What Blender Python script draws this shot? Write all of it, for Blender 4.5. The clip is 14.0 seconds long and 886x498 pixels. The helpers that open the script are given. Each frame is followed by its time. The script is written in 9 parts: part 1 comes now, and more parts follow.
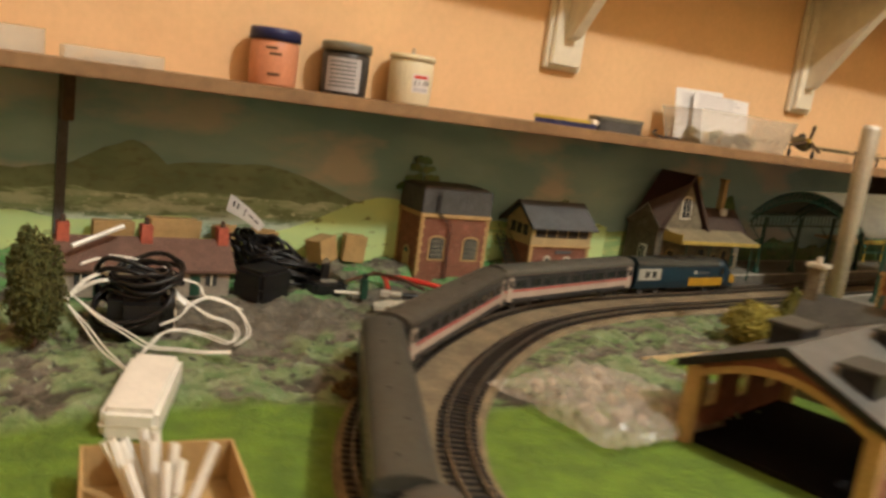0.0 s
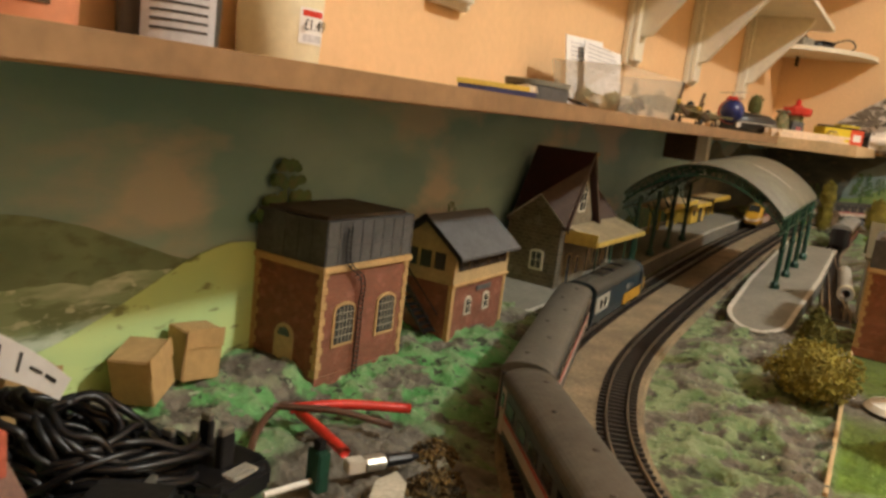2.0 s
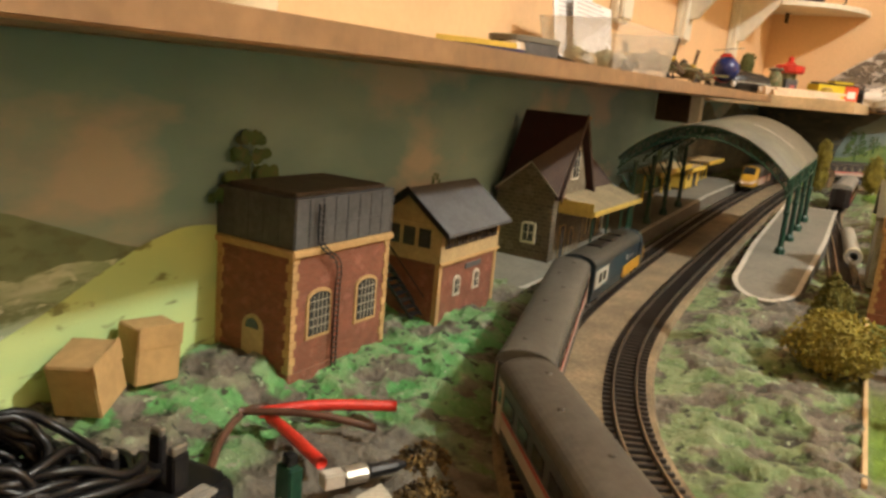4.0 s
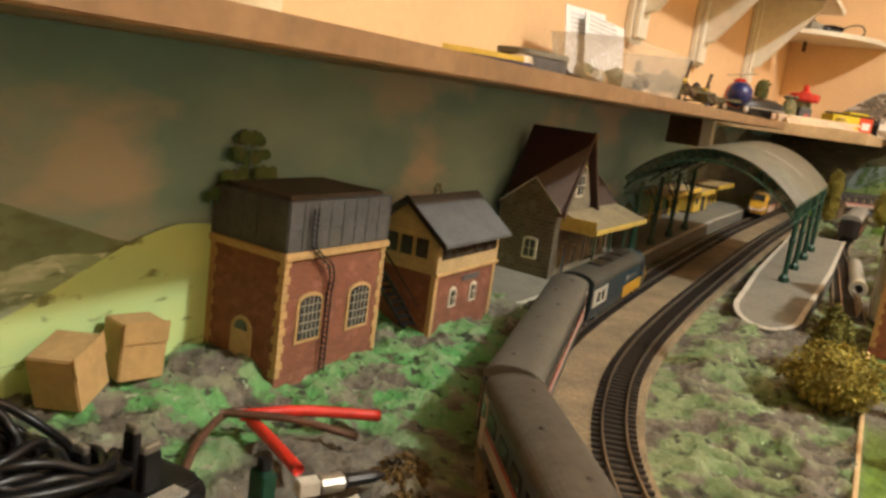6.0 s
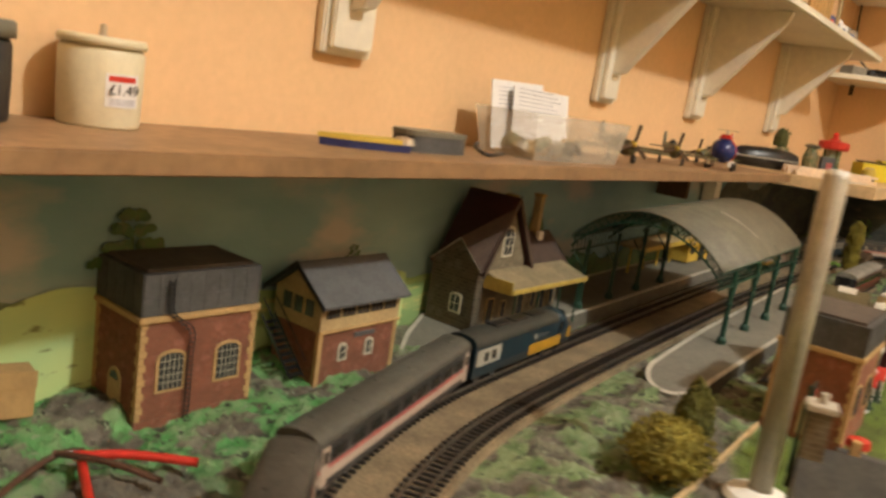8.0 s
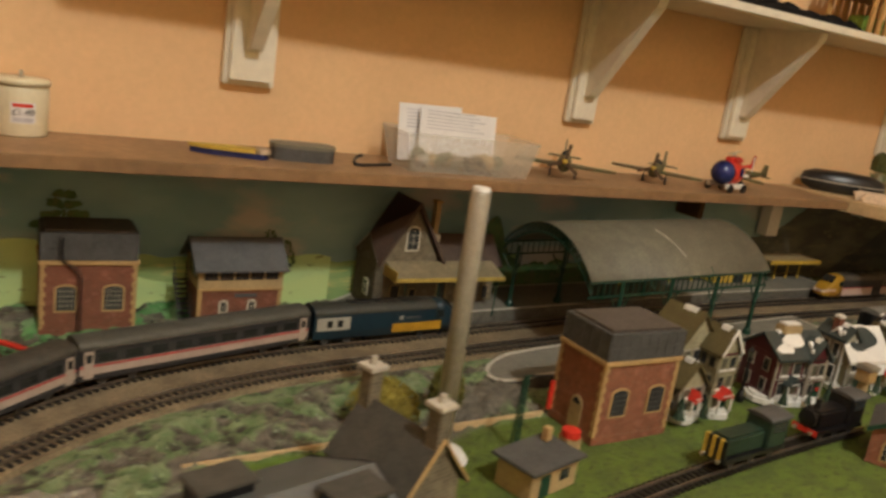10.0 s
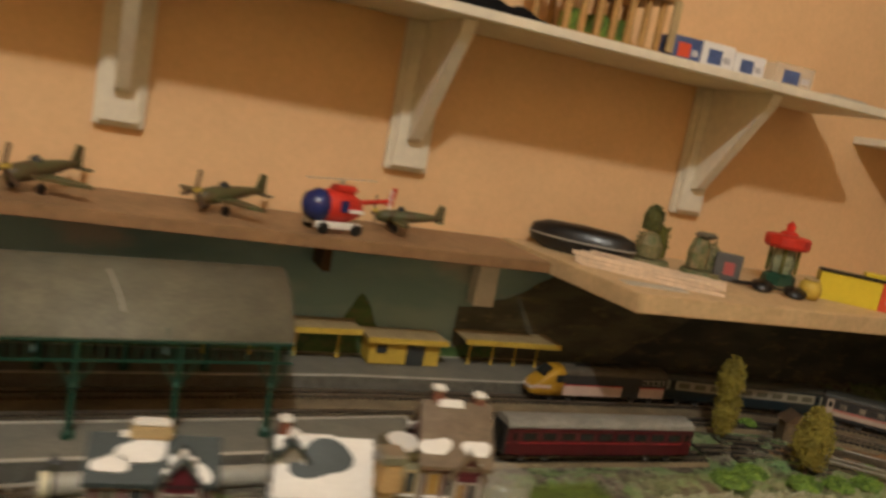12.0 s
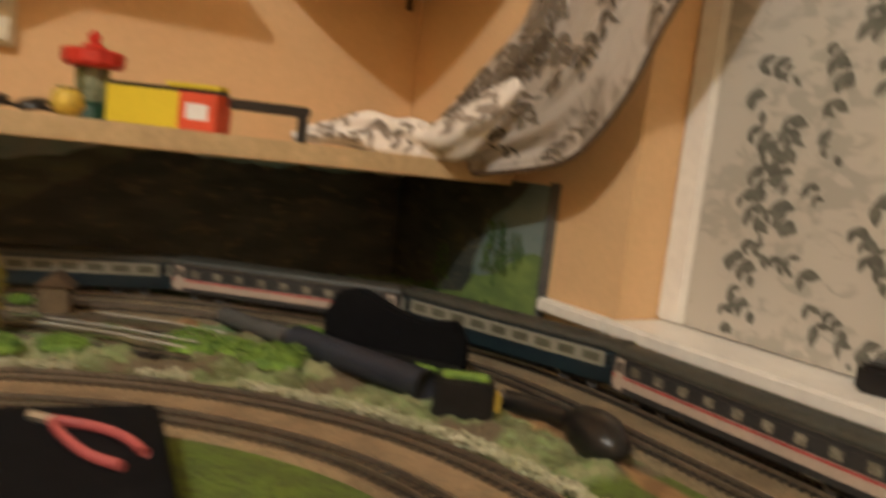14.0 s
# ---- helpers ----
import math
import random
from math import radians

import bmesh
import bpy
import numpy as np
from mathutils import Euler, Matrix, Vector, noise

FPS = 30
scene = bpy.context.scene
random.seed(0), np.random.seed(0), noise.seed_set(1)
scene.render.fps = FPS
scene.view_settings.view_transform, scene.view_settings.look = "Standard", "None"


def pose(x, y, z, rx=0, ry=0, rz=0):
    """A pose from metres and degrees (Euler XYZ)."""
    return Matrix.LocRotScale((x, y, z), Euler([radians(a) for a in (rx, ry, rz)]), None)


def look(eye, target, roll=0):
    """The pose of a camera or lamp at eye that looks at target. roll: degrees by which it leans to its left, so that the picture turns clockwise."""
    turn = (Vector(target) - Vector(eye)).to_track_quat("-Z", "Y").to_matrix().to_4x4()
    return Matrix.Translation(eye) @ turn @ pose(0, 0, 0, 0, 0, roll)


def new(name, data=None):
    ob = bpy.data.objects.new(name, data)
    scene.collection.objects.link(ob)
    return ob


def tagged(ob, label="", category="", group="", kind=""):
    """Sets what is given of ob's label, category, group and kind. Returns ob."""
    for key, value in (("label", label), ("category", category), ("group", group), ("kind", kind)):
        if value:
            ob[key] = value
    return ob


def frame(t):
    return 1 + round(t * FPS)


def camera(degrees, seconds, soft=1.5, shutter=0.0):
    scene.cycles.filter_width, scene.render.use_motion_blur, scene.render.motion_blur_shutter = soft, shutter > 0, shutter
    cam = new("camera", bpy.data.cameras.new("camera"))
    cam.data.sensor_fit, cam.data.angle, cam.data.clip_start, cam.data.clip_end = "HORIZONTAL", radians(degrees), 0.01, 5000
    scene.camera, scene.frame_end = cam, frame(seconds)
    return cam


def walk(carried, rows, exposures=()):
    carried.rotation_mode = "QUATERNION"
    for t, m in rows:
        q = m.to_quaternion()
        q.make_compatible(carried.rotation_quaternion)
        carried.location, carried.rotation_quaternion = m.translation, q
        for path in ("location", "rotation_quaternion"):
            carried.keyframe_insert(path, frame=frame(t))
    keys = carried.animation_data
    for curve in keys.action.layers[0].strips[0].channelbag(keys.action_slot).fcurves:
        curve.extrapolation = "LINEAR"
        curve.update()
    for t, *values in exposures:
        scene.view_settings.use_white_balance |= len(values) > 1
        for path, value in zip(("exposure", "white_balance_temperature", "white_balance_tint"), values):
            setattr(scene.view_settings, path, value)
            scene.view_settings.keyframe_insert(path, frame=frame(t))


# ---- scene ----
cam = camera(58.5, 14.0, 2.9, 0.5)
PATH = [
    (0, (0.026, 0.008, 0.241), (1.044, 1.693, -0.114), 7.9),
    (0.2, (0.004, 0.109, 0.227), (1.087, 1.752, -0.132), 7.6),
    (0.5, (-0.005, 0.287, 0.225), (1.187, 1.847, -0.159), 8.1),
    (1, (0.028, 0.449, 0.229), (1.416, 1.855, -0.082), 8.4),
    (1.5, (0.065, 0.545, 0.224), (1.7, 1.658, -0.068), 8.4),
    (2, (0.095, 0.583, 0.225), (1.802, 1.56, -0.14), 7.0),
    (2.5, (0.112, 0.605, 0.217), (1.808, 1.577, -0.207), 5.1),
    (3, (0.131, 0.613, 0.214), (1.845, 1.547, -0.223), 4.7),
    (3.5, (0.144, 0.613, 0.215), (1.859, 1.548, -0.216), 4.8),
    (6, (0.161, 0.606, 0.214), (1.867, 1.57, -0.185), 7.9),
    (6.5, (0.164, 0.609, 0.21), (1.868, 1.58, -0.18), 8.1),
    (7, (0.167, 0.604, 0.214), (1.871, 1.574, -0.177), 8.4),
    (7.5, (0.197, 0.543, 0.236), (1.857, 1.595, -0.133), 8.5),
    (8, (0.215, 0.415, 0.298), (1.788, 1.588, -0.088), 8.6),
    (8.2, (0.213, 0.34, 0.311), (1.743, 1.564, -0.09), 8.3),
    (10.3, (0.573, -0.072, 0.403), (1.552, 1.61, -0.059), 9.3),
    (10.5, (0.642, -0.074, 0.406), (1.606, 1.621, -0.037), 9.9),
    (11, (0.85, -0.162, 0.444), (1.746, 1.58, 0.043), 11.5),
    (11.5, (1.073, -0.142, 0.423), (2.021, 1.586, 0.083), 12.1),
    (12, (1.372, -0.085, 0.408), (2.166, 1.721, 0.08), 10.7),
    (12.5, (1.656, -0.114, 0.357), (2.371, 1.737, 0.109), 9.4),
    (13, (1.892, -0.212, 0.364), (2.655, 1.624, 0.141), 9.05),
    (13.5, (2.11, -0.221, 0.325), (2.955, 1.580, 0.121), 7.3),
    (14, (2.264, -0.187, 0.238), (3.316, 1.5, 0.014), 6.6),
]
walk(cam, [(t, look(eye, target, roll)) for t, eye, target, roll in PATH], [(0, -0.28), (1, -0.15), (2, -0.1), (2.5, 0.05), (3, 0.27), (3.5, 0.3), (7, 0.22), (8.2, -0.22), (10.3, -0.8), (11.5, -0.92), (12.5, -0.90), (13.5, -0.77), (14, -0.53)])

# ---------- world and light ----------
world = bpy.data.worlds.new("room_dim")
scene.world = world
world.use_nodes = True
world.node_tree.nodes["Background"].inputs[0].default_value = (1.0, 0.92, 0.80, 1)
world.node_tree.nodes["Background"].inputs[1].default_value = 0.05


def lamp(name, kind, m, power, colour, size):
    data = bpy.data.lights.new(name, kind)
    data.energy, data.color = power, colour
    if kind == "AREA":
        data.size = size
    else:
        data.shadow_soft_size = size
    ob = new(name, data)
    ob.matrix_world = m
    return ob


LAMP = (0.95, -0.95, 2.04)
lamp("ceiling_bulb", "POINT", pose(*LAMP), 168.0, (1.0, 0.985, 0.91), 0.06)

# ---------- materials ----------


def material(name, colour, rough=0.6, metal=0.0, vary=0.25, scale=30.0, bump=0.2, depth=0.001, fine=6.0, other=None, spread=0.5, alpha=None, spec=None, seams=None):
    """A surface with variation at two scales; other: a second colour in patches."""
    mat = bpy.data.materials.new(name)
    mat.use_nodes = True
    n, l = mat.node_tree.nodes, mat.node_tree.links
    bsdf = n["Principled BSDF"]
    bsdf.inputs["Roughness"].default_value = rough
    bsdf.inputs["Metallic"].default_value = metal
    if spec is not None:
        bsdf.inputs["Specular IOR Level"].default_value = spec
    co = n.new("ShaderNodeNewGeometry")
    big = n.new("ShaderNodeTexNoise")
    big.inputs["Scale"].default_value = scale
    big.inputs["Detail"].default_value = 6
    small = n.new("ShaderNodeTexNoise")
    small.inputs["Scale"].default_value = scale * fine
    small.inputs["Detail"].default_value = 4
    l.new(co.outputs["Position"], big.inputs["Vector"])
    l.new(co.outputs["Position"], small.inputs["Vector"])
    ramp = n.new("ShaderNodeMapRange")
    ramp.inputs["From Min"].default_value = 0.5 - 0.25 * spread
    ramp.inputs["From Max"].default_value = 0.5 + 0.25 * spread
    l.new(big.outputs["Fac"], ramp.inputs["Value"])
    mix = n.new("ShaderNodeMix")
    mix.data_type = "RGBA"
    second = other if other else tuple(c * (1 - vary) for c in colour)
    mix.inputs[6].default_value = (*colour, 1)
    mix.inputs[7].default_value = (*second, 1)
    l.new(ramp.outputs["Result"], mix.inputs[0])
    fine_mix = n.new("ShaderNodeMix")
    fine_mix.data_type = "RGBA"
    fine_mix.blend_type = "MULTIPLY"
    fine_mix.inputs[0].default_value = 1.0
    grain = n.new("ShaderNodeMapRange")
    grain.inputs["From Min"].default_value = 0.3
    grain.inputs["From Max"].default_value = 0.7
    grain.inputs["To Min"].default_value = 1 - vary
    grain.inputs["To Max"].default_value = 1 + vary * 0.5
    l.new(small.outputs["Fac"], grain.inputs["Value"])
    l.new(mix.outputs[2], fine_mix.inputs[6])
    l.new(grain.outputs["Result"], fine_mix.inputs[7])
    l.new(fine_mix.outputs[2], bsdf.inputs["Base Color"])
    if bump:
        b = n.new("ShaderNodeBump")
        b.inputs["Strength"].default_value = bump
        b.inputs["Distance"].default_value = depth
        l.new(small.outputs["Fac"], b.inputs["Height"])
        l.new(b.outputs["Normal"], bsdf.inputs["Normal"])
    if alpha is not None:
        bsdf.inputs["Alpha"].default_value = alpha
    return mat


M_WALL = material("orange_plaster", (0.76, 0.50, 0.265), 0.75, vary=0.05, scale=9, bump=0.20, depth=0.002, fine=14)
M_WHITE = material("cream_gloss_paint", (0.80, 0.74, 0.60), 0.4, vary=0.08, scale=12, bump=0.08)
M_CEIL = material("ceiling_paint", (0.8, 0.78, 0.72), 0.8, vary=0.05, scale=6)
M_CARPET = material("brown_carpet", (0.22, 0.16, 0.11), 0.95, vary=0.3, scale=40)
M_SHELF = material("brown_shelf_wood", (0.34, 0.20, 0.10), 0.5, vary=0.25, scale=14, bump=0.1)
M_PINE = material("pale_pine_board", (0.64, 0.46, 0.25), 0.55, vary=0.15, scale=16, bump=0.1)
M_RAIL = material("worn_nickel_rail", (0.52, 0.46, 0.38), 0.30, metal=0.9, vary=0.2, scale=60)
M_SLEEPER = material("dark_plastic_sleeper", (0.022, 0.018, 0.015), 0.6, vary=0.3, scale=80)
M_BED = material("tan_cork_bed", (0.245, 0.185, 0.108), 0.9, vary=0.35, scale=25, bump=0.5, fine=12)
M_BEDPALE = material("pale_tan_cork_bed", (0.30, 0.205, 0.112), 0.9, vary=0.35, scale=25, bump=0.5, fine=12)
M_PLAT = material("grey_platform_card", (0.195, 0.182, 0.145), 0.8, vary=0.15, scale=30, bump=0.2)
M_PLATEDGE = material("pale_platform_edge", (0.52, 0.48, 0.40), 0.7, vary=0.15, scale=30)
M_PLATWALL = material("grey_stone_platform_wall", (0.135, 0.128, 0.105), 0.85, vary=0.3, scale=90)

# ---------- mesh helpers ----------


def part(name, bm, mat, parent=None, label="", smooth=False):
    """Link a bmesh as one mesh object under a thing or a part."""
    me = bpy.data.meshes.new(name)
    bm.to_mesh(me)
    bm.free()
    if smooth:
        for p in me.polygons:
            p.use_smooth = True
    me.materials.append(mat)
    ob = new(name, me)
    if parent:
        ob.parent = parent
    if label:
        ob["label"] = label
    return ob


def thing(name, m, label, category, group="", kind=""):
    ob = new(name)
    ob.empty_display_size = 0.02
    ob.matrix_basis = m
    return tagged(ob, label, category, group, kind)


def box(bm, lo, hi, bevel=0.0, m=None):
    """An axis-aligned box from corner lo to corner hi, with bevelled edges."""
    tmp = bmesh.new() if bevel else bm
    vs = [tmp.verts.new((x, y, z)) for z in (lo[2], hi[2]) for y in (lo[1], hi[1]) for x in (lo[0], hi[0])]
    for f in ((0, 2, 3, 1), (4, 5, 7, 6), (0, 1, 5, 4), (1, 3, 7, 5), (3, 2, 6, 7), (2, 0, 4, 6)):
        tmp.faces.new([vs[i] for i in f])
    if bevel:
        bmesh.ops.bevel(tmp, geom=tmp.edges[:], offset=bevel, segments=2, affect="EDGES")
        merge(bm, tmp, m)
    elif m is not None:
        bmesh.ops.transform(bm, matrix=m, verts=vs)
    return bm


def merge(bm, tmp, m=None):
    if m is not None:
        bmesh.ops.transform(tmp, matrix=m, verts=tmp.verts[:])
    me = bpy.data.meshes.new("tmp")
    tmp.to_mesh(me)
    tmp.free()
    bm.from_mesh(me)
    bpy.data.meshes.remove(me)


def prism(bm, outline, lo, hi, axis="y", m=None):
    """A polygon outline (two coordinates) swept along an axis from lo to hi."""
    def at(p, h):
        if axis == "y":
            return (p[0], h, p[1])
        if axis == "x":
            return (h, p[0], p[1])
        return (p[0], p[1], h)
    a = [bm.verts.new(at(p, lo)) for p in outline]
    b = [bm.verts.new(at(p, hi)) for p in outline]
    k = len(outline)
    fs = [bm.faces.new(a), bm.faces.new(b[::-1])]
    for i in range(k):
        fs.append(bm.faces.new((a[i], b[i], b[(i + 1) % k], a[(i + 1) % k])))
    if m is not None:
        bmesh.ops.transform(bm, matrix=m, verts=a + b)
    bmesh.ops.recalc_face_normals(bm, faces=fs)
    return bm


def lathe(bm, profile, segments=24, m=None):
    """A profile of (radius, height) turned about the z axis."""
    rings = []
    verts = []
    for r, z in profile:
        if r < 1e-6:
            ring = [bm.verts.new((0, 0, z))]
        else:
            ring = [bm.verts.new((r * math.cos(2 * math.pi * i / segments), r * math.sin(2 * math.pi * i / segments), z)) for i in range(segments)]
        rings.append(ring)
        verts += ring
    for a, b in zip(rings, rings[1:]):
        for i in range(segments):
            j = (i + 1) % segments
            q = [a[i % len(a)], a[j % len(a)], b[j % len(b)], b[i % len(b)]]
            q = [v for k, v in enumerate(q) if v not in q[:k]]
            if len(q) > 2:
                bm.faces.new(q)
    if m is not None:
        bmesh.ops.transform(bm, matrix=m, verts=verts)
    return bm


def spline(points, step=0.01):
    """A smooth line through points (Catmull-Rom), resampled at even steps."""
    p = [Vector(q) for q in points]
    p = [2 * p[0] - p[1]] + p + [2 * p[-1] - p[-2]]
    out = []
    for a, b, c, d in zip(p, p[1:], p[2:], p[3:]):
        k = max(4, int((c - b).length / (step * 0.25)))
        for i in range(k):
            t = i / k
            out.append(0.5 * ((2 * b) + (c - a) * t + (2 * a - 5 * b + 4 * c - d) * t * t + (3 * b - a - 3 * c + d) * t ** 3))
    out.append(p[-2])
    even, run = [out[0]], 0.0
    for a, b in zip(out, out[1:]):
        run += (b - a).length
        if run >= step:
            even.append(b)
            run = 0.0
    return even


def tube(bm, line, r, sides=6):
    """A round tube along a line of points."""
    rings = []
    for i, p in enumerate(line):
        d = (line[min(i + 1, len(line) - 1)] - line[max(i - 1, 0)]).normalized()
        u = d.cross(Vector((0.13, 0.21, 1))).normalized()
        v = d.cross(u)
        rings.append([bm.verts.new(p + r * (math.cos(2 * math.pi * k / sides) * u + math.sin(2 * math.pi * k / sides) * v)) for k in range(sides)])
    for a, b in zip(rings, rings[1:]):
        for k in range(sides):
            bm.faces.new((a[k], a[(k + 1) % sides], b[(k + 1) % sides], b[k]))
    bm.faces.new(rings[0])
    bm.faces.new(rings[-1][::-1])
    return bm


def ribbon(bm, line, section):
    """A cross-section of (sideways, z) swept along a level line; sideways is to the line's left."""
    rings = []
    for i, p in enumerate(line):
        d = line[min(i + 1, len(line) - 1)] - line[max(i - 1, 0)]
        s = Vector((-d.y, d.x, 0)).normalized()
        rings.append([bm.verts.new((p.x + s.x * a, p.y + s.y * a, p.z + h)) for a, h in section])
    k = len(section)
    for a, b in zip(rings, rings[1:]):
        for i in range(k):
            bm.faces.new((a[i], b[i], b[(i + 1) % k], a[(i + 1) % k]))
    bm.faces.new(rings[0])
    bm.faces.new(rings[-1][::-1])
    bmesh.ops.recalc_face_normals(bm, faces=bm.faces[:])
    return bm


def offset(line, a):
    out = []
    for i, p in enumerate(line):
        d = line[min(i + 1, len(line) - 1)] - line[max(i - 1, 0)]
        s = Vector((-d.y, d.x, 0)).normalized()
        out.append(p + a * s)
    return out


def structure(name, bm, mat, label, category):
    return tagged(part(name, bm, mat), label, category, "", "structure")


# ---------- the room ----------
WALL_Y, WALL_X, FLOOR, TOP = 1.02, 2.92, -0.62, 2.15
structure("wall_north", box(bmesh.new(), (-1.6, WALL_Y, FLOOR), (WALL_X + 0.12, WALL_Y + 0.1, TOP)), M_WALL, "orange painted plaster wall above the model railway", "wall")
bm = bmesh.new()
box(bm, (WALL_X, 0.47, FLOOR), (WALL_X + 0.12, WALL_Y, TOP))
box(bm, (WALL_X, -2.2, FLOOR), (WALL_X + 0.12, 0.47, 0.0595))
box(bm, (WALL_X, -2.2, 1.15), (WALL_X + 0.12, 0.47, TOP))
box(bm, (WALL_X, -2.2, 0.0595), (WALL_X + 0.12, -0.75, 1.15))
structure("wall_east", bm, M_WALL, "orange painted plaster wall with a window opening", "wall")
structure("wall_south", box(bmesh.new(), (-1.6, -2.3, FLOOR), (WALL_X + 0.12, -2.2, TOP)), M_WALL, "plain orange painted wall behind the viewer", "wall")
structure("wall_west", box(bmesh.new(), (-1.7, -2.3, FLOOR), (-1.6, WALL_Y + 0.1, TOP)), M_WALL, "plain orange painted side wall", "wall")
structure("ceiling", box(bmesh.new(), (-1.7, -2.3, TOP), (WALL_X + 0.12, WALL_Y + 0.1, TOP + 0.05)), M_CEIL, "plain white painted ceiling", "ceiling")
structure("floor", box(bmesh.new(), (-1.7, -2.3, FLOOR - 0.05), (WALL_X + 0.12, WALL_Y + 0.1, FLOOR)), M_CARPET, "dark brown carpeted floor", "floor")

# ---------- baseboard and scenery ground ----------
bm = box(bmesh.new(), (-1.2, -0.30, -0.045), (WALL_X - 0.002, WALL_Y - 0.002, -0.02))
structure("baseboard", bm, M_PINE, "wooden baseboard table of the railway", "table")

FRONT = [(0.325, -0.08, 0), (0.297, 0.10, 0), (0.288, 0.25, 0), (0.304, 0.384, 0), (0.343, 0.476, 0), (0.404, 0.556, 0), (0.495, 0.639, 0), (0.612, 0.717, 0), (0.74, 0.762, 0), (0.872, 0.785, 0), (1.043, 0.797, 0), (1.28, 0.802, 0), (1.7, 0.805, 0), (2.1, 0.808, 0), (2.30, 0.804, 0), (2.42, 0.782, 0), (2.52, 0.732, 0), (2.61, 0.662, 0), (2.685, 0.58, 0), (2.737, 0.485, 0), (2.756, 0.38, 0), (2.758, 0.25, 0), (2.757, 0.0, 0), (2.757, -0.28, 0)]
front_line = spline(FRONT, 0.009)
rear_line = offset(front_line, 0.067)
INNER = [(1.72, 0.26, 0), (1.745, 0.40, 0), (1.83, 0.50, 0), (1.95, 0.530, 0), (2.09, 0.552, 0), (2.24, 0.542, 0), (2.38, 0.495, 0), (2.49, 0.415, 0), (2.565, 0.315, 0), (2.60, 0.2, 0), (2.61, 0.06, 0), (2.60, -0.1, 0)]
inner_line = spline(INNER, 0.009)
inner_line_b = offset(inner_line, -0.067)
SIDING = [(1.22, 0.632, 0), (1.5, 0.66, 0), (1.78, 0.69, 0), (2.15, 0.692, 0)]
siding_line = spline(SIDING, 0.009)


def ground_height(x, y):
    n = noise.fractal(Vector((x * 14, y * 14, 0.3)), 1.0, 2.1, 5) * 0.007
    n += (ridge_at(x, y) - 0.45) * 0.010
    return n


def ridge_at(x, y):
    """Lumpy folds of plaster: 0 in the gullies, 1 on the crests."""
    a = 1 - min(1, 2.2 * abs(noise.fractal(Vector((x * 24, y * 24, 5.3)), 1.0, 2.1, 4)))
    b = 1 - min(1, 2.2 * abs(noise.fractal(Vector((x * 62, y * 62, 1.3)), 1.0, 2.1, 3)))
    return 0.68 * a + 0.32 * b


def near_line(grid_xy, line):
    pts = np.array([(p.x, p.y) for p in line[::2]])
    best = np.full(len(grid_xy), 9.0)
    for k in range(0, len(pts), 40):
        d = np.hypot(grid_xy[:, None, 0] - pts[None, k:k + 40, 0], grid_xy[:, None, 1] - pts[None, k:k + 40, 1]).min(axis=1)
        best = np.minimum(best, d)
    return best


STEP = 0.0042
xs = np.arange(-1.2, WALL_X - 0.003, STEP)
ys = np.arange(-0.30, WALL_Y - 0.006, STEP)
gx, gy = np.meshgrid(xs, ys)
flat = np.stack([gx.ravel(), gy.ravel()], 1)
d_track = np.minimum.reduce([near_line(flat, front_line), near_line(flat, rear_line), near_line(flat, inner_line), near_line(flat, inner_line_b), near_line(flat, siding_line)])
gz = np.array([ground_height(x, y) for x, y in flat])
crest = np.array([ridge_at(x, y) for x, y in flat])
keep = np.clip((d_track - 0.028) / 0.03, 0, 1)
# smooth lawns: the front left corner and the village green
lawn = np.where(flat[:, 0] < 0.64, np.clip((0.545 - flat[:, 1] + 0.03 * np.sin(flat[:, 0] * 9)) / 0.02, 0, 1), np.clip((0.5905 + 0.03 * (flat[:, 0] - 0.64) - flat[:, 1]) / 0.004, 0, 1))
loop_y = np.interp(flat[:, 0], [p[0] for p in INNER[:9]], [p[1] for p in INNER[:9]])
lawn = np.where(flat[:, 0] > 1.93, np.clip((loop_y - 0.105 - flat[:, 1]) / 0.004, 0, 1), lawn)
rough_patch = np.clip((0.10 - np.hypot(flat[:, 0] - 0.60, (flat[:, 1] - 0.52) * 0.9)) / 0.03, 0, 1)
lawn = np.clip(lawn - rough_patch, 0, 1)
keep = keep * (1 - 0.93 * lawn)
gz = gz * keep + 0.002 * keep - 0.004 * (1 - keep) + 0.0025 * lawn * np.clip((d_track - 0.028) / 0.02, 0, 1)
# a bank along the back, and a heap of plaster rock behind the rear track
gz += 0.010 * np.clip((flat[:, 1] - 0.93) / 0.08, 0, 1) * np.clip((0.9 - flat[:, 0]) / 0.1, 0, 1)
verts = [(float(a), float(b), float(c)) for (a, b), c in zip(flat, gz)]
nx, ny = len(xs), len(ys)
faces = [(j * nx + i, j * nx + i + 1, (j + 1) * nx + i + 1, (j + 1) * nx + i) for j in range(ny - 1) for i in range(nx - 1)]


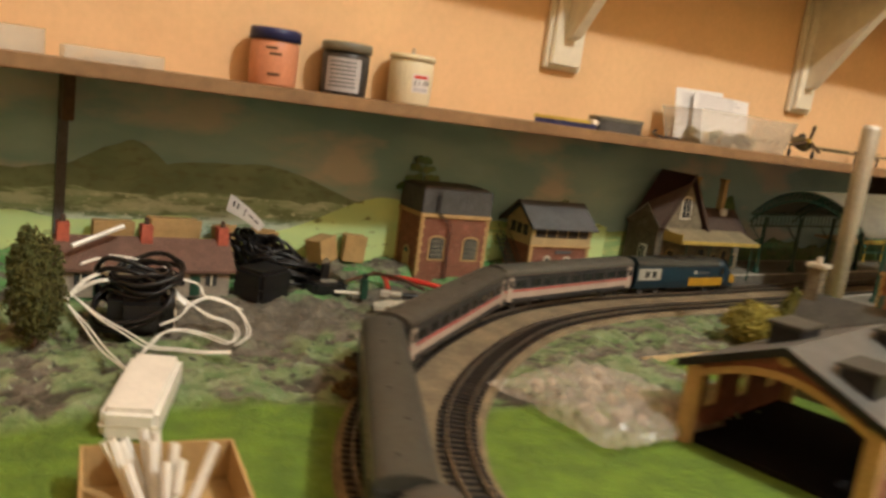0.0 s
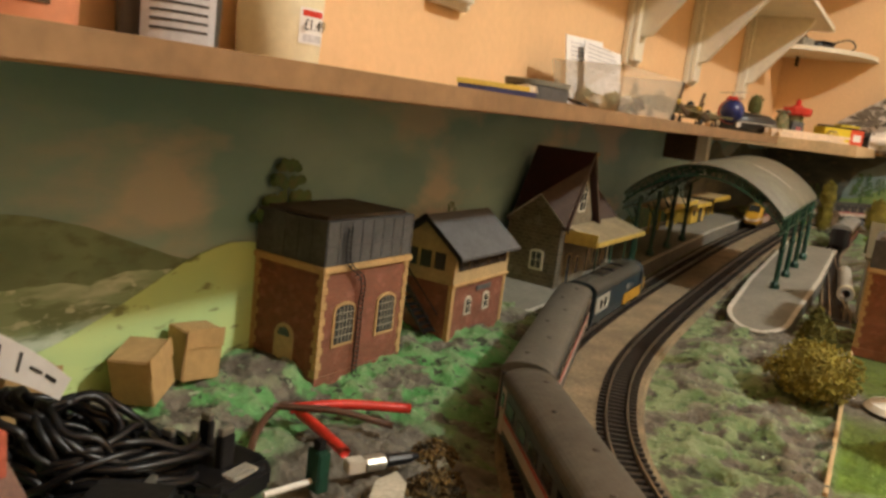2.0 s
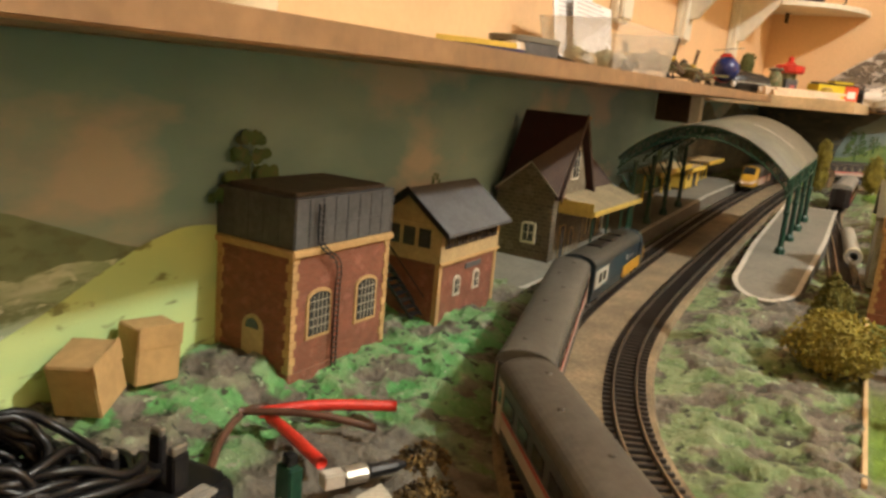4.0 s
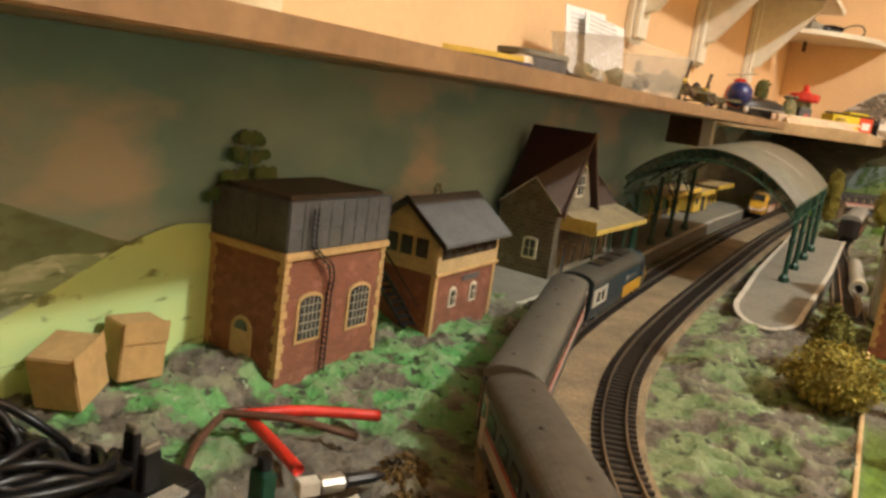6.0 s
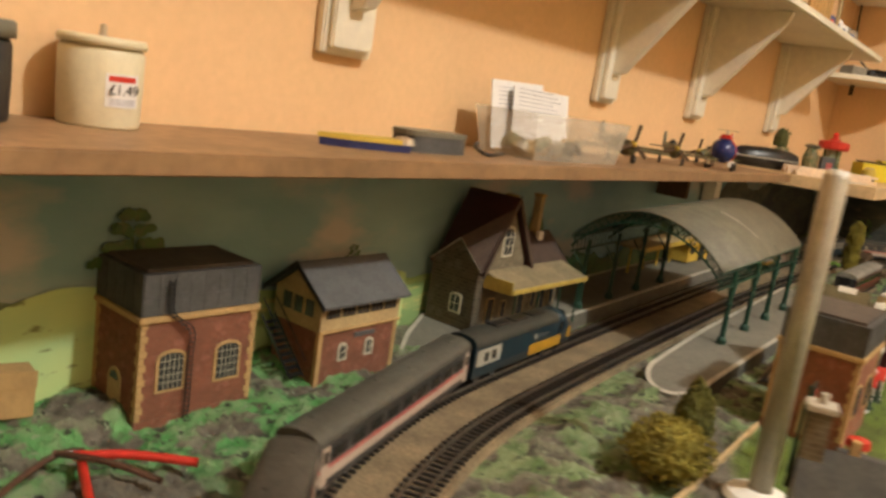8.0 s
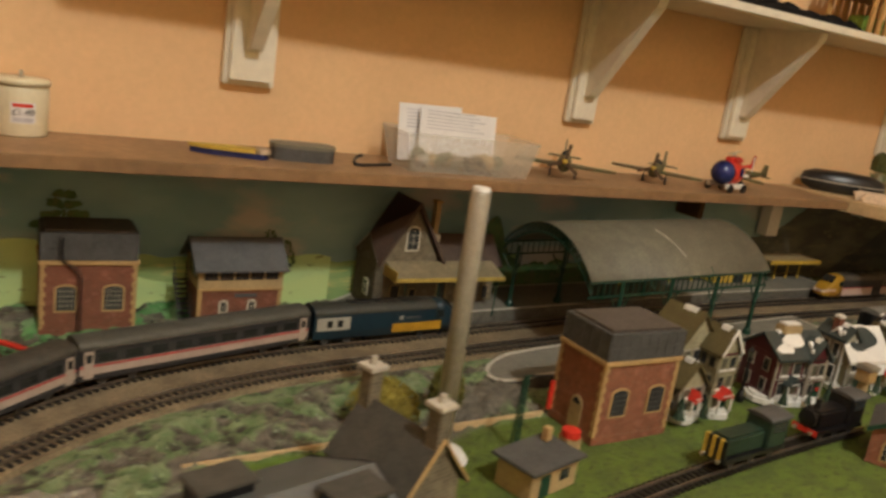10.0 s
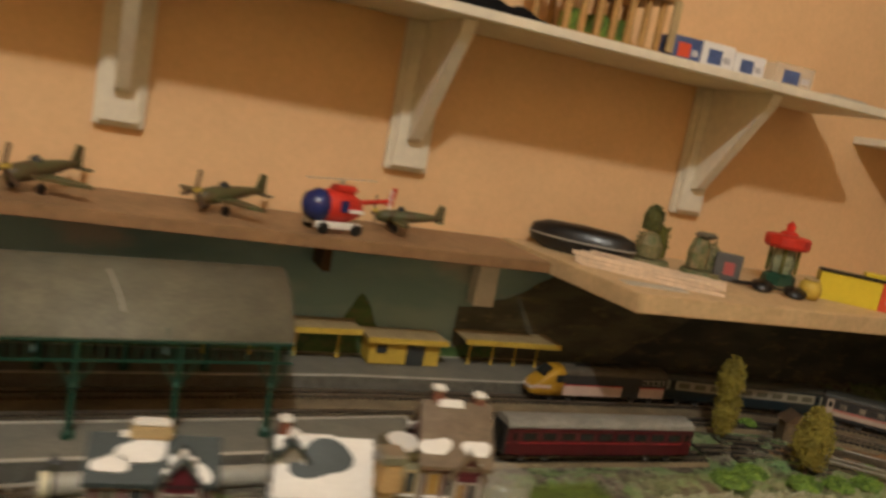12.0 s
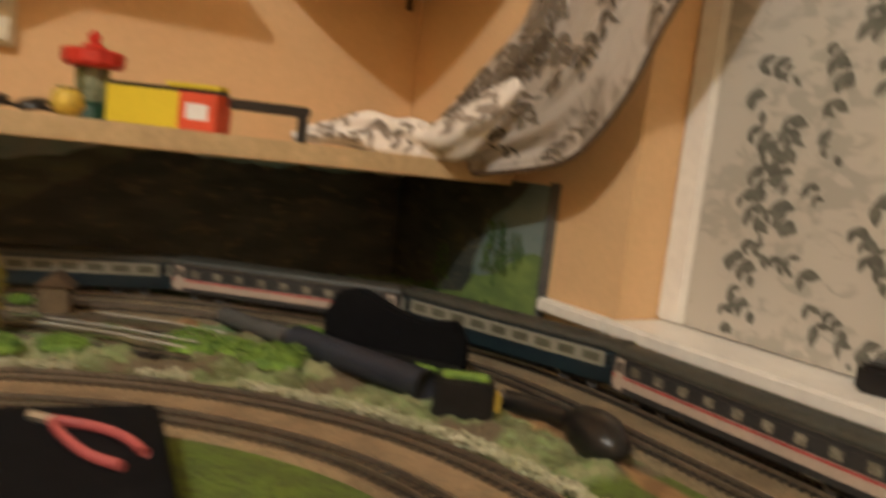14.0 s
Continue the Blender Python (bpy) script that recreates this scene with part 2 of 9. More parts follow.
def ground_material():
    mat = bpy.data.materials.new("painted_plaster_scenery")
    mat.use_nodes = True
    n, l = mat.node_tree.nodes, mat.node_tree.links
    bsdf = n["Principled BSDF"]
    bsdf.inputs["Roughness"].default_value = 0.85
    co = n.new("ShaderNodeNewGeometry")

    def noise_node(scale, detail=5):
        t = n.new("ShaderNodeTexNoise")
        t.inputs["Scale"].default_value = scale
        t.inputs["Detail"].default_value = detail
        l.new(co.outputs["Position"], t.inputs["Vector"])
        return t.outputs["Fac"]

    def remap(v, a, b):
        r = n.new("ShaderNodeMapRange")
        r.inputs["From Min"].default_value, r.inputs["From Max"].default_value = a, b
        l.new(v, r.inputs["Value"])
        return r.outputs["Result"]

    def mix(f, a, b):
        m = n.new("ShaderNodeMix")
        m.data_type = "RGBA"
        if isinstance(f, float):
            m.inputs[0].default_value = f
        else:
            l.new(f, m.inputs[0])
        for k, c in ((6, a), (7, b)):
            if isinstance(c, tuple):
                m.inputs[k].default_value = (*c, 1)
            else:
                l.new(c, m.inputs[k])
        return m.outputs[2]

    def attr(name):
        a = n.new("ShaderNodeAttribute")
        a.attribute_name = name
        return a.outputs["Fac"]
    soil = mix(remap(noise_node(55), 0.40, 0.60), (0.155, 0.132, 0.102), (0.085, 0.072, 0.053))
    green = mix(remap(noise_node(42), 0.38, 0.62), (0.098, 0.160, 0.056), (0.195, 0.245, 0.120))
    vivid = mix(remap(noise_node(30), 0.40, 0.60), (0.072, 0.26, 0.068), (0.135, 0.29, 0.105))
    green = mix(attr("bright"), green, vivid)
    rough = mix(remap(noise_node(24, 9), 0.455, 0.505), soil, green)
    # Crest highlights and gully shade, coloured in by fold height
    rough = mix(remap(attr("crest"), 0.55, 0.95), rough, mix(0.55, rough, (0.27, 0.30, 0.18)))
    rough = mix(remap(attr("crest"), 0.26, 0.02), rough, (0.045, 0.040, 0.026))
    rough = mix(remap(noise_node(90, 5), 0.60, 0.66), rough, (0.035, 0.040, 0.022))
    rough = mix(remap(noise_node(130, 3), 0.64, 0.70), rough, (0.26, 0.31, 0.20))
    rough = mix(attr("pale"), rough, mix(remap(noise_node(24, 6), 0.47, 0.56), mix(0.35, rough, (0.18, 0.24, 0.05)), (0.25, 0.26, 0.13)))
    lawn_c = mix(remap(noise_node(30), 0.40, 0.62), (0.098, 0.145, 0.016), (0.072, 0.105, 0.016))
    lawn_c = mix(remap(noise_node(150, 3), 0.52, 0.66), lawn_c, (0.055, 0.075, 0.014))
    rough = mix(attr("pale"), rough, mix(remap(noise_node(13, 6), 0.53, 0.58), rough, (0.13, 0.098, 0.058)))
    lush = mix(remap(noise_node(38), 0.38, 0.62), (0.118, 0.205, 0.017), (0.082, 0.145, 0.015))
    c = mix(attr("lawn"), rough, mix(attr("lush"), lawn_c, lush))
    c = mix(attr("path"), c, mix(remap(noise_node(90), 0.4, 0.6), (0.14, 0.122, 0.092), (0.10, 0.088, 0.068)))
    c = mix(attr("bare"), c, mix(remap(noise_node(60), 0.4, 0.6), (0.29, 0.165, 0.070), (0.19, 0.105, 0.045)))
    l.new(c, bsdf.inputs["Base Color"])
    b = n.new("ShaderNodeBump")
    b.inputs["Strength"].default_value = 0.85
    b.inputs["Distance"].default_value = 0.005
    l.new(noise_node(150, 7), b.inputs["Height"])
    l.new(b.outputs["Normal"], bsdf.inputs["Normal"])
    return mat


bm = box(bmesh.new(), (0.0, -0.0016, -0.003), (0.42, 0.0016, 0.0065), 0.0004, pose(0.645, 0.5915, 0, 0, 0, 1.7))
structure("trim", bm, M_PINE, "thin pale wooden strip edging the lawn", "edging")
me = bpy.data.meshes.new("ground")
me.from_pydata(verts, [], faces)
bright = np.clip((flat[:, 1] - 0.80) / 0.05, 0, 1) * np.clip((0.85 - flat[:, 0]) / 0.1, 0, 1)
bright = np.maximum(bright, 0.45 * np.clip((flat[:, 0] - 2.0) / 0.1, 0, 1) * np.clip((0.70 - flat[:, 1]) / 0.05, 0, 1))
pale = np.clip((flat[:, 0] - 1.95) / 0.08, 0, 1) * np.clip((0.66 - flat[:, 1]) / 0.03, 0, 1)
path = np.clip((0.035 - np.abs(flat[:, 1] - 0.62 - 0.5 * (flat[:, 0] - 0.95))) / 0.015, 0, 1) * np.clip((flat[:, 0] - 0.82) / 0.05, 0, 1) * np.clip((1.15 - flat[:, 0]) / 0.05, 0, 1)
path = np.maximum(path, np.clip((0.07 - np.hypot((flat[:, 0] - 0.47) * 0.7, flat[:, 1] - 0.835)) / 0.03, 0, 1))
path = np.maximum(path, np.clip((0.09 - np.hypot((flat[:, 0] - 0.27) * 0.6, flat[:, 1] - 0.775)) / 0.03, 0, 1))
path = np.maximum(path, np.clip((0.016 - np.abs(flat[:, 0] - 2.812 - 0.12 * (flat[:, 1] - 0.35))) / 0.008, 0, 1) * np.clip((flat[:, 1] - 0.10) / 0.05, 0, 1) * np.clip((0.56 - flat[:, 1]) / 0.05, 0, 1))
mottle = np.array([noise.noise(Vector((x * 22, y * 22, 4.4))) for x, y in flat])
bare = np.clip((0.016 + 0.014 * mottle - np.abs(flat[:, 0] - 2.703 - 0.06 * np.clip(flat[:, 1] - 0.36, 0, 1))) / 0.006, 0, 1) * np.clip((0.52 - flat[:, 1]) / 0.03, 0, 1) * np.clip((flat[:, 1] - 0.10) / 0.03, 0, 1)
bare = np.maximum(bare, np.clip((0.05 + 0.10 * mottle - np.hypot((flat[:, 0] - 2.50) * 0.45, flat[:, 1] - 0.690)) / 0.012, 0, 1))
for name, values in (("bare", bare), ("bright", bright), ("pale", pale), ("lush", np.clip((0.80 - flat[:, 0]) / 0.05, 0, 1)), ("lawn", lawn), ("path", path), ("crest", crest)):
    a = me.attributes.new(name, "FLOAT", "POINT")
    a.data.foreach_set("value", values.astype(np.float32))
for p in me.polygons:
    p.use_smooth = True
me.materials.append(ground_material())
tagged(new("ground", me), "lumpy plaster scenery painted in greens and greys", "ground", "", "structure")

# ---------- track ----------


def sleeper_frames(line, gap=0.0090):
    out, left = [], 0.0
    for a, b in zip(line, line[1:]):
        d = (b - a).length
        while left <= d:
            out.append((a.lerp(b, left / d), math.atan2(b.y - a.y, b.x - a.x)))
            left += gap
        left -= d
    return out


SLEEPER_BM = box(bmesh.new(), (-0.0017, -0.0155, 0.0), (0.0017, 0.0155, 0.0026))
SLEEPER = bpy.data.meshes.new("sleeper")
SLEEPER_BM.to_mesh(SLEEPER)
SLEEPER_BM.free()
SLEEPER.materials.append(M_SLEEPER)


def track(name, line, label, single=None):
    """Two rails and their sleepers; single: the stretch (x0, x1) whose sleepers are parts of their own."""
    t = thing(name, Matrix(), label, "railway track", "model railway tracks")
    for side in (-0.00825, 0.00825):
        bm = ribbon(bmesh.new(), offset(line, side), [(-0.0007, 0.0022), (0.0007, 0.0022), (0.0007, 0.0058), (-0.0007, 0.0058)])
        part("rail", bm, M_RAIL, t)
    verts, faces = [], []
    for p, ang in sleeper_frames(line):
        if single and single[0] < p.x < single[1]:
            ob = new("sleeper", SLEEPER)
            ob.matrix_basis = pose(p.x, p.y, 0.0006, 0, 0, math.degrees(ang))
            ob.parent = t
            continue
        c, s = math.cos(ang), math.sin(ang)
        k = len(verts)
        verts += [(p.x + c * a - s * b, p.y + s * a + c * b, h + 0.0006) for h in (0, 0.0026) for a, b in ((-0.0017, -0.0155), (0.0017, -0.0155), (0.0017, 0.0155), (-0.0017, 0.0155))]
        faces += [(k + 4, k + 5, k + 6, k + 7), (k, k + 1, k + 5, k + 4), (k + 1, k + 2, k + 6, k + 5), (k + 2, k + 3, k + 7, k + 6), (k + 3, k, k + 4, k + 7)]
    me = bpy.data.meshes.new("sleeper_web")
    me.from_pydata(verts, [], faces)
    me.materials.append(M_SLEEPER)
    ob = tagged(new("sleeper_web", me), "row of dark plastic sleepers", "", "", "stuff")
    ob.parent = t
    return t


track_front = track("track", front_line, "nickel rails on black sleepers curving round past the station", (0.28, 1.4))
track_rear = track("track", rear_line, "outer model track running behind the other past the station", (0.2, 1.2))
track("track", inner_line, "inner loop of model track on a tan bed")
track("track", inner_line_b, "innermost loop of model track beside a green lawn")
track("track", siding_line, "siding track behind the snowy village houses")
for pts in ([(2.16, 0.715, 0), (2.26, 0.705, 0), (2.36, 0.655, 0), (2.46, 0.60, 0)], [(2.20, 0.685, 0), (2.30, 0.66, 0), (2.40, 0.605, 0), (2.47, 0.55, 0)], [(2.22, 0.745, 0), (2.32, 0.73, 0), (2.42, 0.685, 0), (2.50, 0.63, 0)]):
    track("track", spline(pts, 0.009), "siding track fanning out over rough green ground")

mid = offset(front_line, 0.0335)
bm = ribbon(bmesh.new(), mid, [(-0.060, -0.012), (0.058, -0.012), (0.053, 0.0008), (-0.054, 0.0008)])
structure("track_bed", bm, M_BED, "tan cork track bed under the two main tracks", "track bed")
bm = ribbon(bmesh.new(), offset(inner_line, -0.0335), [(-0.058, -0.012), (0.058, -0.012), (0.053, 0.0008), (-0.053, 0.0008)])
structure("track_bed_1", bm, M_BEDPALE, "tan cork track bed under the inner loop", "track bed")
bm = ribbon(bmesh.new(), siding_line, [(-0.022, -0.012), (0.022, -0.012), (0.018, 0.0008), (-0.018, 0.0008)])
structure("track_bed_2", bm, M_BED, "tan track bed under the siding", "track bed")

# ---------- more materials ----------


def brick_material(name, a, b, mortar, width, height, rough=0.85, grey=0.5):
    """Printed brick or stone paper."""
    mat = bpy.data.materials.new(name)
    mat.use_nodes = True
    n, l = mat.node_tree.nodes, mat.node_tree.links
    bsdf = n["Principled BSDF"]
    bsdf.inputs["Roughness"].default_value = rough
    geo = n.new("ShaderNodeNewGeometry")
    tc = n.new("ShaderNodeTexCoord")
    sep = n.new("ShaderNodeSeparateXYZ")
    l.new(tc.outputs["Object"], sep.inputs[0])
    add = n.new("ShaderNodeMath")
    add.operation = "ADD"
    l.new(sep.outputs["X"], add.inputs[0])
    l.new(sep.outputs["Y"], add.inputs[1])
    com = n.new("ShaderNodeCombineXYZ")
    l.new(add.outputs[0], com.inputs["X"])
    l.new(sep.outputs["Z"], com.inputs["Y"])
    t = n.new("ShaderNodeTexBrick")
    t.inputs["Color1"].default_value = (*a, 1)
    t.inputs["Color2"].default_value = (*b, 1)
    t.inputs["Mortar"].default_value = (*mortar, 1)
    t.inputs["Scale"].default_value = 1.0
    t.inputs["Mortar Size"].default_value = height * 0.12
    t.inputs["Brick Width"].default_value = width
    t.inputs["Row Height"].default_value = height
    l.new(com.outputs[0], t.inputs["Vector"])
    nz = n.new("ShaderNodeTexNoise")
    nz.inputs["Scale"].default_value = 70
    nz.inputs["Detail"].default_value = 6
    l.new(geo.outputs["Position"], nz.inputs["Vector"])
    mr = n.new("ShaderNodeMapRange")
    mr.inputs["From Min"].default_value, mr.inputs["From Max"].default_value = 0.3, 0.7
    mr.inputs["To Min"].default_value, mr.inputs["To Max"].default_value = 0.80, 1.12
    l.new(nz.outputs["Fac"], mr.inputs["Value"])
    mx = n.new("ShaderNodeMix")
    mx.data_type, mx.blend_type = "RGBA", "MULTIPLY"
    mx.inputs[0].default_value = 1.0
    pale = n.new("ShaderNodeTexVoronoi")
    pale.inputs["Scale"].default_value = 0.9 / width
    l.new(geo.outputs["Position"], pale.inputs["Vector"])
    pick = n.new("ShaderNodeMapRange")
    pick.inputs["From Min"].default_value, pick.inputs["From Max"].default_value = 0.84, 0.88
    sepc = n.new("ShaderNodeSeparateColor")
    l.new(pale.outputs["Color"], sepc.inputs[0])
    l.new(sepc.outputs[0], pick.inputs["Value"])
    scaled = n.new("ShaderNodeMath")
    scaled.operation = "MULTIPLY"
    scaled.inputs[1].default_value = 0.28
    l.new(pick.outputs["Result"], scaled.inputs[0])
    sp = n.new("ShaderNodeMix")
    sp.data_type = "RGBA"
    sp.inputs[7].default_value = (*[min(0.6, 1.35 * c + 0.07) for c in a], 1)
    l.new(scaled.outputs[0], sp.inputs[0])
    l.new(t.outputs["Color"], sp.inputs[6])
    l.new(sp.outputs[2], mx.inputs[6])
    l.new(mr.outputs["Result"], mx.inputs[7])
    l.new(mx.outputs[2], bsdf.inputs["Base Color"])
    return mat


M_BRICK = brick_material("printed_red_brick", (0.225, 0.070, 0.038), (0.165, 0.051, 0.028), (0.21, 0.115, 0.070), 0.005, 0.0019)
M_BRICK_ORANGE = brick_material("printed_orange_brick", (0.27, 0.088, 0.042), (0.205, 0.066, 0.031), (0.225, 0.125, 0.075), 0.005, 0.0019)
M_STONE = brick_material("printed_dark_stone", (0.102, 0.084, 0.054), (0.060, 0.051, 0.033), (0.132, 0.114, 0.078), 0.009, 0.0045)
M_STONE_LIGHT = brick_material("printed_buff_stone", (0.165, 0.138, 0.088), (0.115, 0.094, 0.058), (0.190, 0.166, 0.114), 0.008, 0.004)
M_TAN = material("tan_card_trim", (0.50, 0.33, 0.14), 0.8, vary=0.15, scale=50)
M_CREAM = material("cream_boarding", (0.47, 0.35, 0.175), 0.75, vary=0.15, scale=40)
M_TANK = material("dark_grey_iron_tank", (0.082, 0.082, 0.080), 0.7, vary=0.25, scale=40)
M_SHEDROOF = material("dark_olive_shed_roof", (0.062, 0.058, 0.046), 0.8, vary=0.25, scale=60)
M_SHEDSHEET = material("pale_grey_roof_sheet", (0.115, 0.121, 0.118), 0.45, vary=0.15, scale=40)
M_SLATE = material("slate_roof", (0.098, 0.10, 0.102), 0.7, vary=0.2, scale=60)
M_REDROOF = material("dark_maroon_roof", (0.043, 0.009, 0.008), 0.6, vary=0.25, scale=60)
M_TILE = material("brown_tiled_roof", (0.072, 0.044, 0.030), 0.75, vary=0.25, scale=80)
M_PANE = material("dark_window_pane", (0.05, 0.055, 0.055), 0.25, vary=0.3, scale=60)
M_BAR = material("off_white_glazing_bar", (0.62, 0.58, 0.46), 0.6, vary=0.1)
M_GLAZE = material("grey_glazing_bar", (0.34, 0.32, 0.25), 0.6, vary=0.1)
M_BLACK = material("black_plastic", (0.012, 0.012, 0.013), 0.35, vary=0.3, scale=40)
M_RUBBER = material("black_rubber_cable", (0.007, 0.007, 0.008), 0.38, vary=0.3, scale=40, bump=0, spec=0.35)
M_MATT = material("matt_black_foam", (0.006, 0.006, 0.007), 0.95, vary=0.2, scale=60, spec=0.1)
M_GREEN = material("dark_green_plastic", (0.009, 0.058, 0.033), 0.45, vary=0.2, scale=50)
M_CANOPY = material("frosted_grey_canopy", (0.15, 0.142, 0.10), 0.62, vary=0.2, scale=40)
M_YELLOW = material("yellow_painted_wood", (0.60, 0.42, 0.06), 0.6, vary=0.15, scale=40)
M_RED = material("red_plastic", (0.62, 0.035, 0.02), 0.4, vary=0.15, scale=40)
M_WIRE_BROWN = material("brown_wire", (0.10, 0.045, 0.025), 0.5)
M_CARD = material("plain_brown_cardboard", (0.46, 0.30, 0.125), 0.85, vary=0.12, scale=30, bump=0.1)
M_WHITEPL = material("white_plastic", (0.82, 0.80, 0.74), 0.35, vary=0.06, scale=30)
M_PAPER = material("white_paper", (0.80, 0.79, 0.78), 0.8, vary=0.05, scale=20)
M_PRINT = material("grey_print", (0.62, 0.62, 0.65), 0.8)
M_ROOFGREY = material("grey_coach_roof", (0.090, 0.086, 0.070), 0.55, vary=0.2, scale=30)
M_ROOFDARK = material("dark_grey_coach_roof", (0.043, 0.045, 0.038), 0.5, vary=0.2, scale=30)
M_PALEROOF = material("pale_grey_coach_roof", (0.24, 0.235, 0.21), 0.55, vary=0.2, scale=30)
M_RAILBLUE = material("deep_rail_blue", (0.007, 0.028, 0.044), 0.4, vary=0.15, scale=30)
M_COACHBLUE = material("sooty_rail_blue", (0.006, 0.019, 0.028), 0.4, vary=0.15, scale=30)
M_DULLGREY = material("dull_grey_band", (0.27, 0.262, 0.215), 0.45, vary=0.1, scale=30)
M_LIGHTGREY = material("pale_grey_band", (0.39, 0.375, 0.32), 0.45, vary=0.1, scale=30)
M_BEIGE = material("beige_lower_side", (0.48, 0.39, 0.32), 0.45, vary=0.1, scale=30)
M_CHAR = material("charcoal_upper_side", (0.035, 0.035, 0.036), 0.4, vary=0.15, scale=30)
M_REDSTRIPE = material("red_stripe", (0.50, 0.04, 0.05), 0.45)
M_MAROON = material("crimson_maroon_paint", (0.072, 0.008, 0.013), 0.35, vary=0.15, scale=30)
M_SMOKEPANE = material("dull_green_pane", (0.12, 0.118, 0.080), 0.3)
# Pale tone puts light reflected by the coach windows into the colour
M_GLINTPANE = material("coach_window_glint", (0.30, 0.27, 0.21), 0.2, vary=0.5, scale=90)
M_GLASS = material("coach_window", (0.03, 0.032, 0.03), 0.15, vary=0.3, scale=60)
M_SNOW = material("white_snow_glaze", (0.83, 0.82, 0.78), 0.35, vary=0.06, scale=40)
M_STEEL = material("bright_steel", (0.60, 0.58, 0.52), 0.3, metal=0.85, vary=0.1)
M_POLE = material("dull_aluminium_pole", (0.46, 0.43, 0.35), 0.45, metal=0.35, vary=0.12, scale=30)
M_FOLIAGE = material("olive_foam_foliage", (0.16, 0.15, 0.025), 0.95, vary=0.4, scale=60, bump=0.8, depth=0.002, fine=8, other=(0.09, 0.10, 0.02), spread=1.0)
M_FOLIAGE_Y = material("yellow_foam_foliage", (0.38, 0.325, 0.05), 0.95, vary=0.4, scale=60, bump=0.8, depth=0.002, fine=8, other=(0.17, 0.14, 0.025), spread=1.0)
M_FOLIAGE_D = material("dark_green_foliage", (0.070, 0.085, 0.020), 0.95, vary=0.45, scale=60, bump=0.8, depth=0.002, fine=8, other=(0.09, 0.085, 0.02), spread=1.0)
M_MOSS = material("bright_green_moss", (0.22, 0.36, 0.055), 0.95, vary=0.4, scale=70, bump=0.8, depth=0.002, other=(0.11, 0.20, 0.04))
M_TRUNK = material("brown_twig_trunk", (0.10, 0.06, 0.03), 0.9)
M_ROSE = material("peach_clay_jar", (0.62, 0.27, 0.15), 0.4, vary=0.08, scale=30)
M_NAVY = material("navy_blue_lid", (0.012, 0.02, 0.10), 0.4, vary=0.1)
M_GREYLID = material("olive_grey_lid", (0.16, 0.155, 0.12), 0.45, vary=0.1)
M_POTCREAM = material("cream_plastic_pot", (0.74, 0.68, 0.48), 0.4, vary=0.06, scale=30)
M_ARMY = material("camouflage_green_paint", (0.085, 0.095, 0.035), 0.5, vary=0.2, scale=60, other=(0.10, 0.07, 0.03), spread=0.4)
M_COPBLUE = material("dark_blue_plastic", (0.02, 0.03, 0.14), 0.25, vary=0.1)
M_ORNAMENT = material("painted_resin_ornament", (0.28, 0.22, 0.11), 0.6, vary=0.35, scale=90, other=(0.10, 0.13, 0.05), spread=0.6)
M_BOXYELLOW = material("yellow_carton", (0.70, 0.55, 0.03), 0.5, vary=0.05)
M_BOXRED = material("red_carton", (0.68, 0.08, 0.03), 0.5, vary=0.05)
M_STICK = material("pale_wood_strip", (0.82, 0.64, 0.46), 0.7, vary=0.15, scale=30)
M_LOG = material("golden_pine_log", (0.48, 0.27, 0.08), 0.55, vary=0.2, scale=40)
M_CARDBLUE = material("blue_printed_card", (0.07, 0.12, 0.30), 0.5)
M_PINK = material("pink_rubber_grip", (0.43, 0.095, 0.095), 0.4, vary=0.1)
M_INDIGO = material("dark_slate_blue_sleeve", (0.015, 0.019, 0.032), 0.6, vary=0.2, scale=30)


def clear_plastic(name, colour, alpha, rough=0.15):
    mat = bpy.data.materials.new(name)
    mat.use_nodes = True
    n, l = mat.node_tree.nodes, mat.node_tree.links
    b = n["Principled BSDF"]
    b.inputs["Base Color"].default_value = (*colour, 1)
    b.inputs["Roughness"].default_value = rough
    nz = n.new("ShaderNodeTexNoise")
    nz.inputs["Scale"].default_value = 60
    mr = n.new("ShaderNodeMapRange")
    mr.inputs["To Min"].default_value, mr.inputs["To Max"].default_value = alpha * 0.6, min(1, alpha * 1.5)
    l.new(nz.outputs["Fac"], mr.inputs["Value"])
    l.new(mr.outputs["Result"], b.inputs["Alpha"])
    return mat


M_CLEAR = clear_plastic("cloudy_clear_plastic", (0.72, 0.68, 0.58), 0.35)
M_TUMBLER = clear_plastic("clear_tumbler_plastic", (0.70, 0.66, 0.56), 0.16)
M_BAG = clear_plastic("crumpled_clear_bag", (0.62, 0.56, 0.48), 0.36, 0.22)

# ---------- painted backdrop ----------


